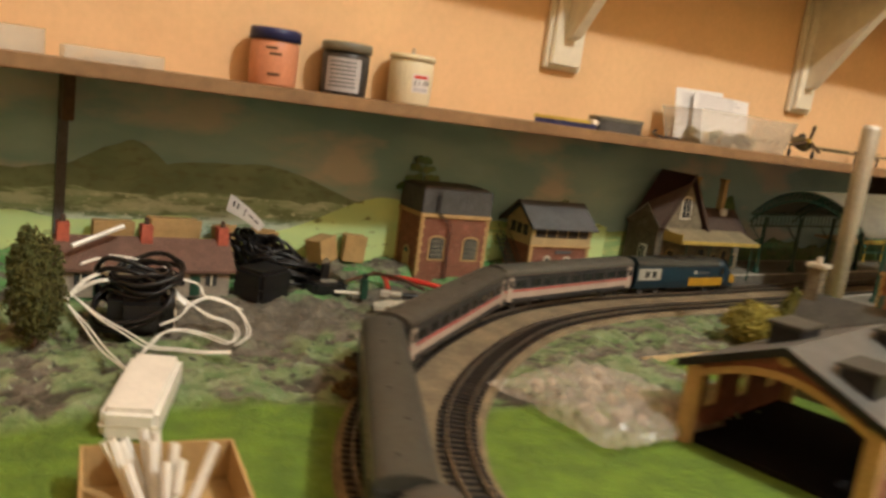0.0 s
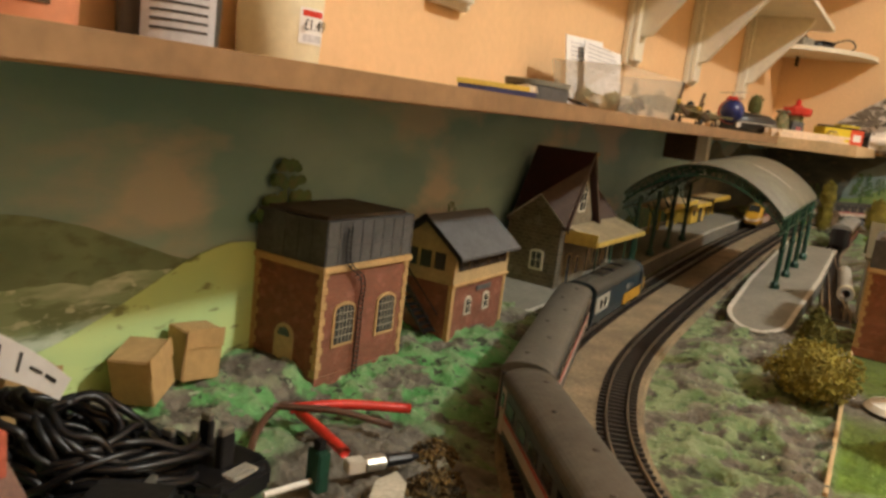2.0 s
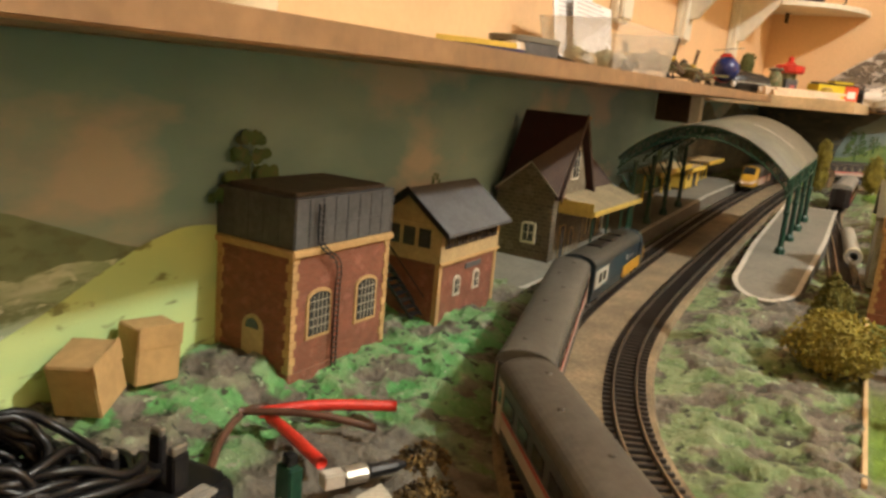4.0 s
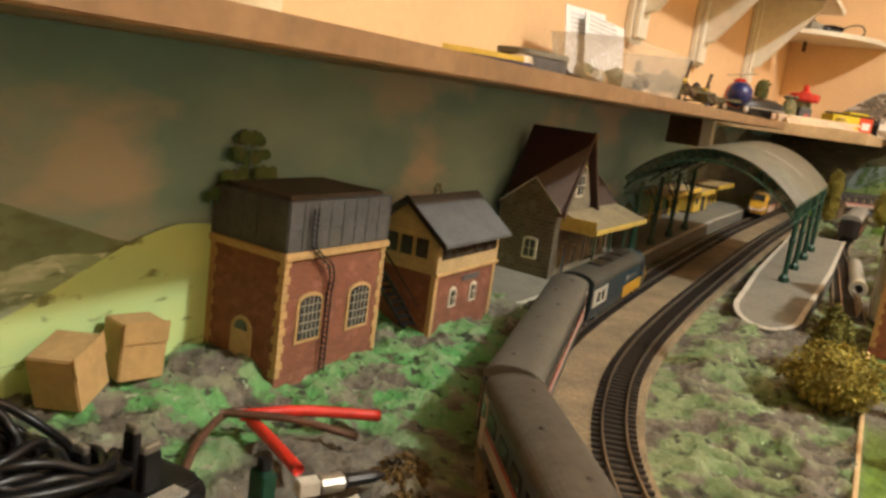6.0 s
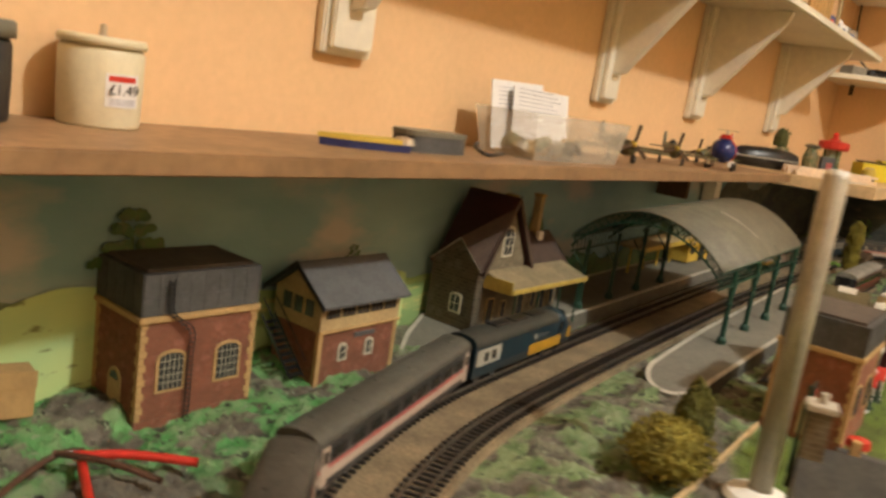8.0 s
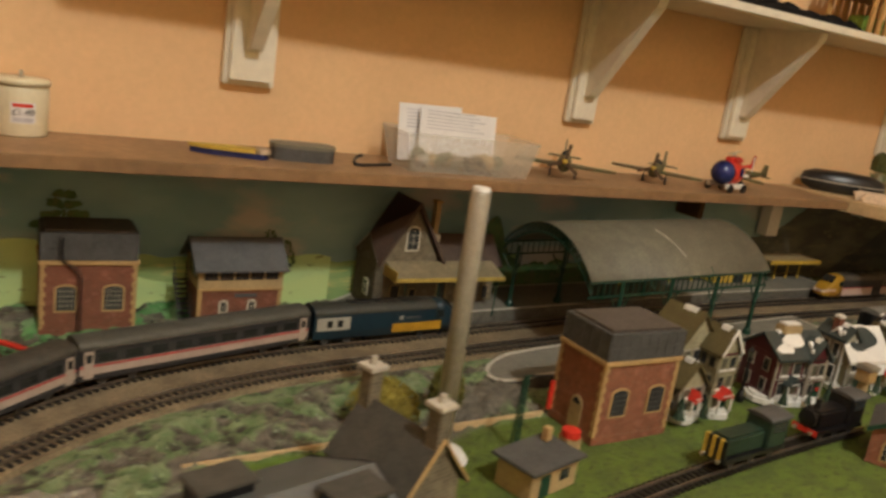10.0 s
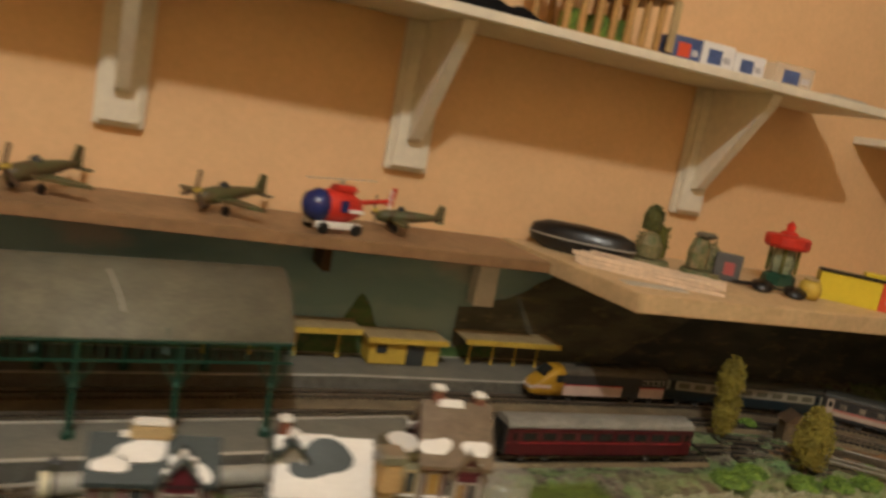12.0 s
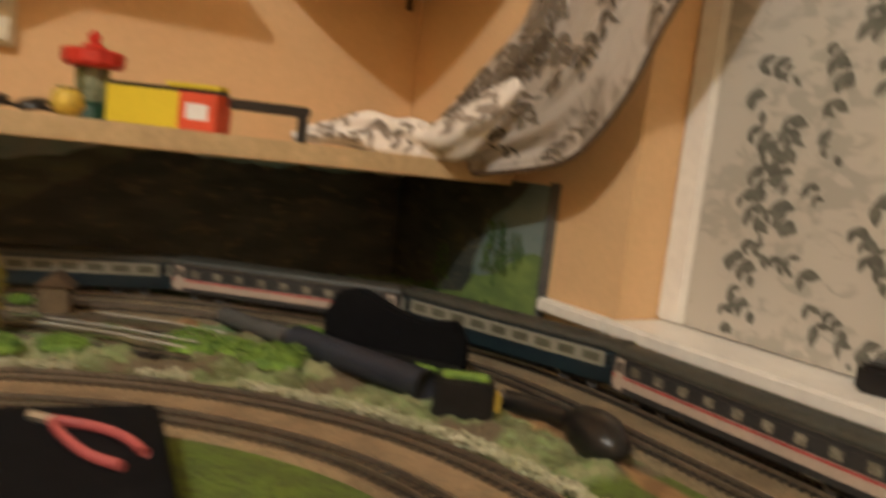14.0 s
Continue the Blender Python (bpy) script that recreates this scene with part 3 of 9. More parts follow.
def backdrop_material(name, kind):
    mat = bpy.data.materials.new(name)
    mat.use_nodes = True
    n, l = mat.node_tree.nodes, mat.node_tree.links
    bsdf = n["Principled BSDF"]
    bsdf.inputs["Roughness"].default_value = 0.6
    geo = n.new("ShaderNodeNewGeometry")

    def warp(scale, stretch, detail=5, seed=0.0):
        mp = n.new("ShaderNodeMapping")
        mp.inputs["Scale"].default_value = (1, 1, stretch)
        mp.inputs["Location"].default_value = (seed, seed, 0)
        l.new(geo.outputs["Position"], mp.inputs["Vector"])
        t = n.new("ShaderNodeTexNoise")
        t.inputs["Scale"].default_value = scale
        t.inputs["Detail"].default_value = detail
        l.new(mp.outputs[0], t.inputs["Vector"])
        return t.outputs["Fac"]

    def remap(v, a, b):
        r = n.new("ShaderNodeMapRange")
        r.inputs["From Min"].default_value, r.inputs["From Max"].default_value = a, b
        l.new(v, r.inputs["Value"])
        return r.outputs["Result"]

    def mix(f, a, b):
        m = n.new("ShaderNodeMix")
        m.data_type = "RGBA"
        l.new(f, m.inputs[0])
        for k, c in ((6, a), (7, b)):
            if isinstance(c, tuple):
                m.inputs[k].default_value = (*c, 1)
            else:
                l.new(c, m.inputs[k])
        return m.outputs[2]
    if kind == "sky":
        c = mix(remap(warp(5, 2.6), 0.42, 0.60), (0.205, 0.360, 0.375), (0.295, 0.45, 0.45))
        c = mix(remap(warp(4.8, 2.2, 6, 3.1), 0.51, 0.60), c, (0.47, 0.465, 0.425))
    elif kind == "dimmed":
        # Darker sky and field for the end sheet, its shade put in the colour
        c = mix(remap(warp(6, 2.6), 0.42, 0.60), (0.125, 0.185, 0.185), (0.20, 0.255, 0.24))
    elif kind == "dim_field":
        c = mix(remap(warp(14, 3.0), 0.42, 0.60), (0.20, 0.285, 0.085), (0.13, 0.20, 0.065))
    elif kind == "mountain":
        c = mix(remap(warp(14, 2), 0.40, 0.62), (0.130, 0.200, 0.125), (0.195, 0.28, 0.18))
        c = mix(remap(warp(60, 2, 3), 0.5, 0.7), c, (0.13, 0.17, 0.10))
    elif kind == "hedges":
        c = mix(remap(warp(16, 5.5), 0.42, 0.60), (0.27, 0.40, 0.26), (0.50, 0.62, 0.52))
        c = mix(remap(warp(34, 3.6, 5), 0.50, 0.62), c, (0.17, 0.25, 0.15))
        c = mix(remap(warp(85, 2.2, 3, 5.0), 0.58, 0.66), c, (0.55, 0.66, 0.56))
    elif kind == "meadow":
        c = mix(remap(warp(10, 5.0), 0.42, 0.60), (0.25, 0.40, 0.15), (0.38, 0.50, 0.19))
        c = mix(remap(warp(22, 7.0, 4, 2.0), 0.58, 0.64), c, (0.55, 0.56, 0.20))
    elif kind == "field":
        c = mix(remap(warp(9, 3.0), 0.42, 0.60), (0.55, 0.71, 0.30), (0.46, 0.66, 0.30))
        c = mix(remap(warp(45, 2.5, 4), 0.62, 0.72), c, (0.20, 0.25, 0.10))
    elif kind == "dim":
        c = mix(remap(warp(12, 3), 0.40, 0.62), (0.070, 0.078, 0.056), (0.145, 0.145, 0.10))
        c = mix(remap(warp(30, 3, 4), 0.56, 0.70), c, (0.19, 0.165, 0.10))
    elif kind == "dark_print":
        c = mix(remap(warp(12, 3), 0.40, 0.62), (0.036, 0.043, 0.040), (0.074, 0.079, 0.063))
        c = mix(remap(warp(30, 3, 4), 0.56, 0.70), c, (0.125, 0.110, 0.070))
    else:
        c = mix(remap(warp(40, 1.2), 0.40, 0.60), (0.042, 0.105, 0.030), (0.080, 0.155, 0.042))
        c = mix(remap(warp(120, 1, 3), 0.5, 0.65), c, (0.11, 0.13, 0.05))
    l.new(c, bsdf.inputs["Base Color"])
    return mat


BD_TOP = 0.220
back = thing("backdrop", Matrix(), "printed countryside backdrop with hills, fields and cloudy sky", "backdrop", "", "structure")
bm = bmesh.new()
box(bm, (-1.5, WALL_Y - 0.004, -0.02), (WALL_X - 0.004, WALL_Y, BD_TOP))
part("sky_sheet", bm, backdrop_material("printed_sky", "sky"), back)
part("end_sheet", box(bmesh.new(), (WALL_X - 0.004, 0.605, -0.02), (WALL_X, WALL_Y - 0.0042, BD_TOP)), backdrop_material("printed_dimmed_sky", "dimmed"), back, "short end sheet printed with dimmed sky")


def ridge(name, kind, x0, x1, height, depth, east=False):
    """A printed band of land with an uneven upper edge."""
    k = max(12, int((x1 - x0) / 0.004))
    bm = bmesh.new()
    rows = [[], [], [], []]
    for i in range(k + 1):
        x = x0 + (x1 - x0) * i / k
        h = max(-0.01, height(x))
        for row, d, z in zip(rows, (0.0, 0.0, 0.0005, 0.0005), (-0.015, h, h, -0.015)):
            p = (WALL_X - 0.0045 - depth + d, x) if east else (x, WALL_Y - 0.0045 - depth + d)
            row.append(bm.verts.new((p[0], p[1], z)))
    for a, b in zip(rows, rows[1:]):
        for i in range(k):
            bm.faces.new((a[i], a[i + 1], b[i + 1], b[i]))
    bmesh.ops.recalc_face_normals(bm, faces=bm.faces[:])
    part(name, bm, backdrop_material("printed_" + name, kind), back)


def bump_at(x, c, w, h):
    return h * math.exp(-((x - c) / w) ** 2)


def rough_edge(x, f, a):
    return a * noise.noise(Vector((x * f, 0.7, 0.2))) + 0.4 * a * noise.noise(Vector((x * f * 3.1, 1.7, 0.2)))


ridge("mountain", "mountain", -1.4, 0.62, lambda x: 0.088 + bump_at(x, 0.185, 0.055, 0.055) + bump_at(x, -0.02, 0.12, 0.03) + bump_at(x, 0.13, 0.05, 0.012) + rough_edge(x, 26, 0.006), 0.0008)
ridge("near_range", "mountain", 0.08, 0.62, lambda x: 0.070 + bump_at(x, 0.33, 0.15, 0.062) + bump_at(x, 0.21, 0.07, 0.018) + rough_edge(x, 14, 0.004), 0.0012)
ridge("hedgerows", "hedges", -1.4, 0.60, lambda x: 0.088 + rough_edge(x, 20, 0.007), 0.0016)
ridge("hill_field", "field", 0.22, 0.95, lambda x: 0.035 + bump_at(x, 0.53, 0.115, 0.066) + bump_at(x, 0.92, 0.09, 0.045) + rough_edge(x, 14, 0.003), 0.0024)
ridge("left_field", "field", -1.4, 0.26, lambda x: 0.056 + rough_edge(x, 9, 0.012), 0.0024)
ridge("meadow", "meadow", 0.62, 1.30, lambda x: 0.075 + rough_edge(x, 10, 0.018), 0.0018)


def printed_tree(x, base, top, half, seed, depth=0.0030, east=False, count=70, taper=0.97, tiers=0):
    """A printed tree: overlapping ragged leaf clumps over a short trunk, each a film's thickness apart."""
    rnd = random.Random(seed)
    face = (WALL_X if east else WALL_Y) - 0.0045 - depth
    axis = "x" if east else "y"
    bm = bmesh.new()
    prism(bm, [(x - 0.003, base), (x + 0.003, base), (x + 0.002, (base + top) / 2), (x - 0.002, (base + top) / 2)], face, face + 0.0003, axis)
    for i in range(count):
        f = (i * 0.618) % 1.0
        if tiers:
            f = (int(f * tiers) + 0.45 * rnd.random()) / tiers
        width = half * ((1.0 - 0.9 * f) if tiers else math.sqrt(1.0 - taper * f))
        cx, cz = x + (-1 if i % 2 else 1) * rnd.uniform(0.2, 1) * width * 0.80, base + (top - base) * (0.22 + 0.66 * f)
        r = half * rnd.uniform(0.06, 0.12) * (1.10 - 0.30 * f)
        ring = []
        for k in range(34):
            a = 2 * math.pi * k / 34
            q = r * (1 + 0.30 * noise.noise(Vector((3 * math.cos(a), 3 * math.sin(a), seed + i * 1.7))) + 0.16 * noise.noise(Vector((9 * math.cos(a), 9 * math.sin(a), i))))
            ring.append((cx + q * math.cos(a), cz + q * 0.85 * math.sin(a)))
        d = face - 0.0001 - 0.00003 * i
        prism(bm, ring, d - 0.00002, d, axis)
    part("printed_tree", bm, M_PRINTTREE, back)


M_PRINTTREE = backdrop_material("printed_treeline", "trees")
printed_tree(0.580, 0.100, 0.180, 0.046, 3, 0.0030, False, 150, 0.99, 4)
printed_tree(0.632, 0.045, 0.130, 0.028, 8)
printed_tree(0.850, 0.045, 0.128, 0.026, 11)
printed_tree(0.828, 0.050, 0.112, 0.020, 14)
printed_tree(0.878, 0.050, 0.110, 0.020, 17)
ridge("station_trees", "trees", 1.20, 1.98, lambda x: 0.055 + 0.07 * max(0, noise.noise(Vector((x * 6, 3.3, 0)))) + bump_at(x, 1.74, 0.03, 0.07) + bump_at(x, 1.24, 0.03, 0.08) + rough_edge(x, 40, 0.012), 0.0030)
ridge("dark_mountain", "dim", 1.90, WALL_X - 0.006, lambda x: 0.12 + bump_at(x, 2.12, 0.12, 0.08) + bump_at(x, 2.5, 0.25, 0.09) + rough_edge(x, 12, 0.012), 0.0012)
ridge("near_hill", "dark_print", 2.16, WALL_X - 0.006, lambda x: min(0.2, 0.02 + 0.55 * (x - 2.16)) + rough_edge(x, 16, 0.012), 0.0020)
ridge("corner_trees", "dark_print", 2.30, WALL_X - 0.006, lambda x: 0.085 + rough_edge(x, 18, 0.03), 0.0030)
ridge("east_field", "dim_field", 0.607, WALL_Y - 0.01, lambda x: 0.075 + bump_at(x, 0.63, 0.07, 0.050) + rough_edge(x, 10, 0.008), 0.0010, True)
# The pine board's shade on the end sheet, drawn as a dark shape
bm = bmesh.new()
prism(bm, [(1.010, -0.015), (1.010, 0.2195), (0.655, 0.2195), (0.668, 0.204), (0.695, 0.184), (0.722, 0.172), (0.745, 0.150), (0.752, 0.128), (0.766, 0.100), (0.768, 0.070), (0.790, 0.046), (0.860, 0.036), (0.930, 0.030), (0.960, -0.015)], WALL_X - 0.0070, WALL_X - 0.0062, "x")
part("dark_hillside", bm, backdrop_material("printed_shade_patch", "dark_print"), back)
ridge("low_bushes", "trees", 0.66, WALL_Y - 0.01, lambda x: 0.036 + 0.03 * max(0, noise.noise(Vector((x * 22, 8.3, 0)))) + rough_edge(x, 50, 0.010), 0.0036, True)
printed_tree(0.712, 0.070, 0.172, 0.040, 23, 0.0040, True, 90, 0.7)
printed_tree(0.850, 0.040, 0.118, 0.030, 29, 0.0040, True, 60, 0.7)
printed_tree(0.665, 0.100, 0.158, 0.022, 31, 0.0040, True, 60, 0.7)
part("joint_strip", box(bmesh.new(), (0.103, WALL_Y - 0.010, -0.01), (0.114, WALL_Y - 0.0045, 0.2195)), M_TANK, back, "dark strip covering the sheet joint")
part("end_strip", box(bmesh.new(), (WALL_X - 0.012, 0.598, -0.01), (WALL_X - 0.0005, 0.606, 0.224)), M_SLATE, back, "grey edging strip")

# ---------- shelves ----------
shelf = thing("wall_shelf", Matrix(), "long brown wooden shelf over the backdrop", "shelf")
part("board", box(bmesh.new(), (-1.55, 0.853, 0.2205), (1.951, WALL_Y - 0.0005, 0.236), 0.0016), M_SHELF, shelf)
part("edge_strip", box(bmesh.new(), (-1.55, 0.850, 0.2208), (1.950, 0.8528, 0.2357), 0.0012), material("lighter_edge_veneer", (0.285, 0.165, 0.078), 0.5, vary=0.2, scale=14), shelf)
for x in (0.108, 1.66):
    part("support_block", box(bmesh.new(), (x - 0.006, 0.95, 0.17), (x + 0.006, 1.01, 0.2203), 0.001), M_TRUNK, shelf)
pine = thing("pine_board", Matrix(), "thick pale pine board laid across the corner as a shelf", "shelf")
bm = prism(bmesh.new(), [(1.955, WALL_Y - 0.0005), (1.990, 0.697), (WALL_X - 0.001, 0.697), (WALL_X - 0.001, WALL_Y - 0.0005)], 0.213, 0.238, "z")
bmesh.ops.bevel(bm, geom=bm.edges[:], offset=0.0015, segments=2, affect="EDGES")
part("board", bm, M_PINE, pine)
part("white_support", box(bmesh.new(), (1.910, 0.985, 0.13), (1.945, 1.012, 0.2200), 0.001), M_WHITEPL, pine, "white painted support post")

upper = thing("upper_shelf", Matrix(), "white painted shelf on wooden brackets", "shelf")
part("board", box(bmesh.new(), (0.60, 0.845, 0.532), (2.515, WALL_Y - 0.0005, 0.546), 0.002), M_WHITE, upper)
part("front_lipping", box(bmesh.new(), (0.60, 0.8415, 0.5325), (2.515, 0.8448, 0.5455), 0.001), M_WHITE, upper)


def bracket(x, w, top=0.5315, foot=0.318):
    t = thing("shelf_bracket", pose(x, WALL_Y, foot), "cream painted wooden shelf bracket with a moulded wall plate", "bracket", "shelf brackets")
    h = top - foot
    part("wall_plate", box(bmesh.new(), (-w / 2, -0.012, 0), (w / 2, -0.0005, h), 0.002), M_WHITE, t)
    part("raised_panel", box(bmesh.new(), (-w / 2 + 0.006, -0.020, 0.006), (w / 2 - 0.006, -0.0122, h), 0.002), M_WHITE, t)
    bm = bmesh.new()
    prism(bm, [(-0.020, 0.045), (-0.020, h), (-0.155, h), (-0.150, h - 0.018), (-0.036, 0.050)], -0.009, 0.009, "x")
    part("gusset", bm, M_WHITE, t)
    return t


for a, b in ((0.764, 0.834), (1.347, 1.408), (1.737, 1.802), (2.259, 2.321)):
    bracket((a + b) / 2, b - a)
bracket(2.16, 0.06, 0.90, 0.70)

corner = thing("corner_shelf", Matrix(), "small white quarter-round corner shelf", "shelf")
bm = bmesh.new()
R = 0.275
prism(bm, [(WALL_X - 0.001, WALL_Y - 0.001)] + [(WALL_X - 0.001 - R * math.cos(a * math.pi / 32) ** 0.92, WALL_Y - 0.001 - R * math.sin(a * math.pi / 32) ** 0.92) for a in range(17)], 0.498, 0.511, "z")
part("board", bm, M_WHITE, corner)
part("support_peg", lathe(bmesh.new(), [(0, 0), (0.006, 0), (0.006, 0.03), (0, 0.03)], 10, pose(WALL_X - 0.05, WALL_Y - 0.05, 0.4675)), M_TRUNK, corner)
upper_corner = thing("corner_shelf", Matrix(), "second white corner shelf higher up the wall", "shelf")
bm = bmesh.new()
prism(bm, [(WALL_X - 0.001, WALL_Y - 0.001)] + [(WALL_X - 0.001 - R * math.cos(a * math.pi / 32), WALL_Y - 0.001 - R * math.sin(a * math.pi / 32)) for a in range(17)], 0.735, 0.748, "z")
part("board", bm, M_WHITE, upper_corner)

# ---------- window ----------
M_SASH = material("white_window_gloss", (0.88, 0.85, 0.79), 0.3, vary=0.06, scale=12, bump=0.06)
win = thing("window_1", Matrix(), "white framed window behind a pale blind printed with dark leaves", "window", "", "structure")
part("window_sill", box(bmesh.new(), (WALL_X - 0.0185, -0.745, 0.060), (WALL_X + 0.10, 0.4695, 0.078), 0.003), M_SASH, win)
part("sill_end", box(bmesh.new(), (WALL_X - 0.0185, 0.4706, 0.060), (WALL_X - 0.0005, 0.597, 0.078), 0.003), M_SASH, win)
part("window_frame", box(bmesh.new(), (WALL_X + 0.062, 0.431, 0.0782), (WALL_X + 0.10, 0.4695, 1.149), 0.004), M_SASH, win)
part("window_frame", box(bmesh.new(), (WALL_X + 0.062, -0.745, 0.0782), (WALL_X + 0.10, -0.70, 1.149), 0.003), M_SASH, win)


def leaf_fabric(name, ground, leaf, scale, low, high, stretch, border=0.0):
    """Cloth printed with clusters of long leaves."""
    mat = bpy.data.materials.new(name)
    mat.use_nodes = True
    n, l = mat.node_tree.nodes, mat.node_tree.links
    bsdf = n["Principled BSDF"]
    bsdf.inputs["Roughness"].default_value = 0.8
    tc = n.new("ShaderNodeTexCoord")

    def leaves(turn, seed):
        mp = n.new("ShaderNodeMapping")
        mp.inputs["Rotation"].default_value = turn
        mp.inputs["Location"].default_value = (seed, seed * 0.7, 0)
        mp.inputs["Scale"].default_value = stretch
        l.new(tc.outputs["Object"], mp.inputs["Vector"])
        t = n.new("ShaderNodeTexNoise")
        t.inputs["Scale"].default_value = scale
        t.inputs["Detail"].default_value = 1.5
        t.inputs["Distortion"].default_value = 0.9
        l.new(mp.outputs[0], t.inputs["Vector"])
        return t.outputs["Fac"]
    big = n.new("ShaderNodeTexNoise")
    big.inputs["Scale"].default_value = scale * 0.27
    l.new(tc.outputs["Object"], big.inputs["Vector"])
    mx = n.new("ShaderNodeMath")
    mx.operation = "MAXIMUM"
    l.new(leaves((0.6, 0.2, 0.3), 0.0), mx.inputs[0])
    l.new(leaves((-0.7, 0.3, -0.4), 4.2), mx.inputs[1])
    add = n.new("ShaderNodeMath")
    add.operation = "MULTIPLY_ADD"
    add.inputs[1].default_value = 0.62
    l.new(big.outputs["Fac"], add.inputs[0])
    l.new(mx.outputs[0], add.inputs[2])
    r = n.new("ShaderNodeMapRange")
    r.inputs["From Min"].default_value, r.inputs["From Max"].default_value = low, high
    edge = n.new("ShaderNodeAttribute")
    edge.attribute_name = "border"
    both = n.new("ShaderNodeMath")
    both.operation = "MULTIPLY_ADD"
    both.inputs[1].default_value = border
    l.new(edge.outputs["Fac"], both.inputs[0])
    l.new(add.outputs[0], both.inputs[2])
    l.new(both.outputs[0], r.inputs["Value"])
    m = n.new("ShaderNodeMix")
    m.data_type = "RGBA"
    m.inputs[6].default_value = (*ground, 1)
    m.inputs[7].default_value = (*leaf, 1)
    l.new(r.outputs["Result"], m.inputs[0])
    fine = n.new("ShaderNodeTexNoise")
    fine.inputs["Scale"].default_value = 350
    l.new(tc.outputs["Object"], fine.inputs["Vector"])
    b = n.new("ShaderNodeBump")
    b.inputs["Strength"].default_value = 0.2
    b.inputs["Distance"].default_value = 0.0008
    l.new(fine.outputs["Fac"], b.inputs["Height"])
    l.new(b.outputs["Normal"], bsdf.inputs["Normal"])
    l.new(m.outputs[2], bsdf.inputs["Base Color"])
    return mat


M_BLIND = leaf_fabric("leaf_printed_blind", (0.54, 0.505, 0.44), (0.42, 0.395, 0.34), 32, 0.885, 0.985, (1, 1.0, 1.7))
M_CURTAIN = leaf_fabric("leaf_printed_curtain", (0.84, 0.77, 0.70), (0.50, 0.43, 0.36), 24, 0.965, 1.06, (1, 2.0, 0.8), 0.15)
part("blind", box(bmesh.new(), (WALL_X + 0.068, -0.6995, 0.080), (WALL_X + 0.072, 0.4305, 1.148)), M_BLIND, win, "pale blind printed with dark leaves")
M_LEAFGREY = material("grey_green_leaf_print", (0.20, 0.195, 0.16), 0.85, vary=0.35, scale=60, bump=0)
M_LEAFFAINT = material("faded_brown_leaf_print", (0.44, 0.36, 0.29), 0.85, vary=0.35, scale=60, bump=0)
M_LEAFBROWN = material("olive_brown_leaf_print", (0.21, 0.168, 0.122), 0.85, vary=0.35, scale=60, bump=0)


def leaf_spray(bm, place, at, turn, length, count, rnd, layer=0, plump=1.0):
    """Printed leaves in pairs along a short stem; place() lays a flat point onto the cloth."""
    for i in range(count):
        s = (i // 2) / max(1, count / 2) * length
        side = -1 if i % 2 else 1
        a = turn + side * rnd.uniform(0.35, 0.95) + rnd.uniform(-0.15, 0.15)
        o = (at[0] + s * math.cos(turn), at[1] + s * math.sin(turn))
        ll = length * rnd.uniform(0.35, 0.62)
        ww = ll * rnd.uniform(0.13, 0.22) * plump
        pts = [(ll * t, ww * math.sin(math.pi * t) * (1.3 - 0.6 * t) * k) for k, ts in ((1, (0.0, 0.2, 0.45, 0.7, 1.0)), (-1, (0.7, 0.45, 0.2))) for t in ts]
        bm.faces.new([bm.verts.new(place(o[0] + x * math.cos(a) - y * math.sin(a), o[1] + x * math.sin(a) + y * math.cos(a)) - Vector((0.00005 * i + 0.0002 * (layer % 5), 0, 0))) for x, y in pts])


rnd = random.Random(21)
bm = bmesh.new()
for i in range(21):
    for j in range(20):
        for again in range(2 if noise.noise(Vector((i * 0.55, j * 0.55, 3.1))) > -0.06 else 0):
            at = (-0.60 + i * 0.049 + rnd.uniform(-0.022, 0.022), 0.13 + j * 0.049 + rnd.uniform(-0.022, 0.022))
            leaf_spray(bm, lambda a, b: Vector((WALL_X + 0.0676, max(-0.69, min(0.429, a)), max(0.085, min(1.14, b)))), at, rnd.uniform(3.3, 4.6), rnd.uniform(0.026, 0.046), rnd.choice((3, 4, 5)), rnd, i + 2 * j + again, rnd.uniform(1.2, 2.0))
tagged(part("leaf_print", bm, M_LEAFGREY, win), "", "", "", "stuff")


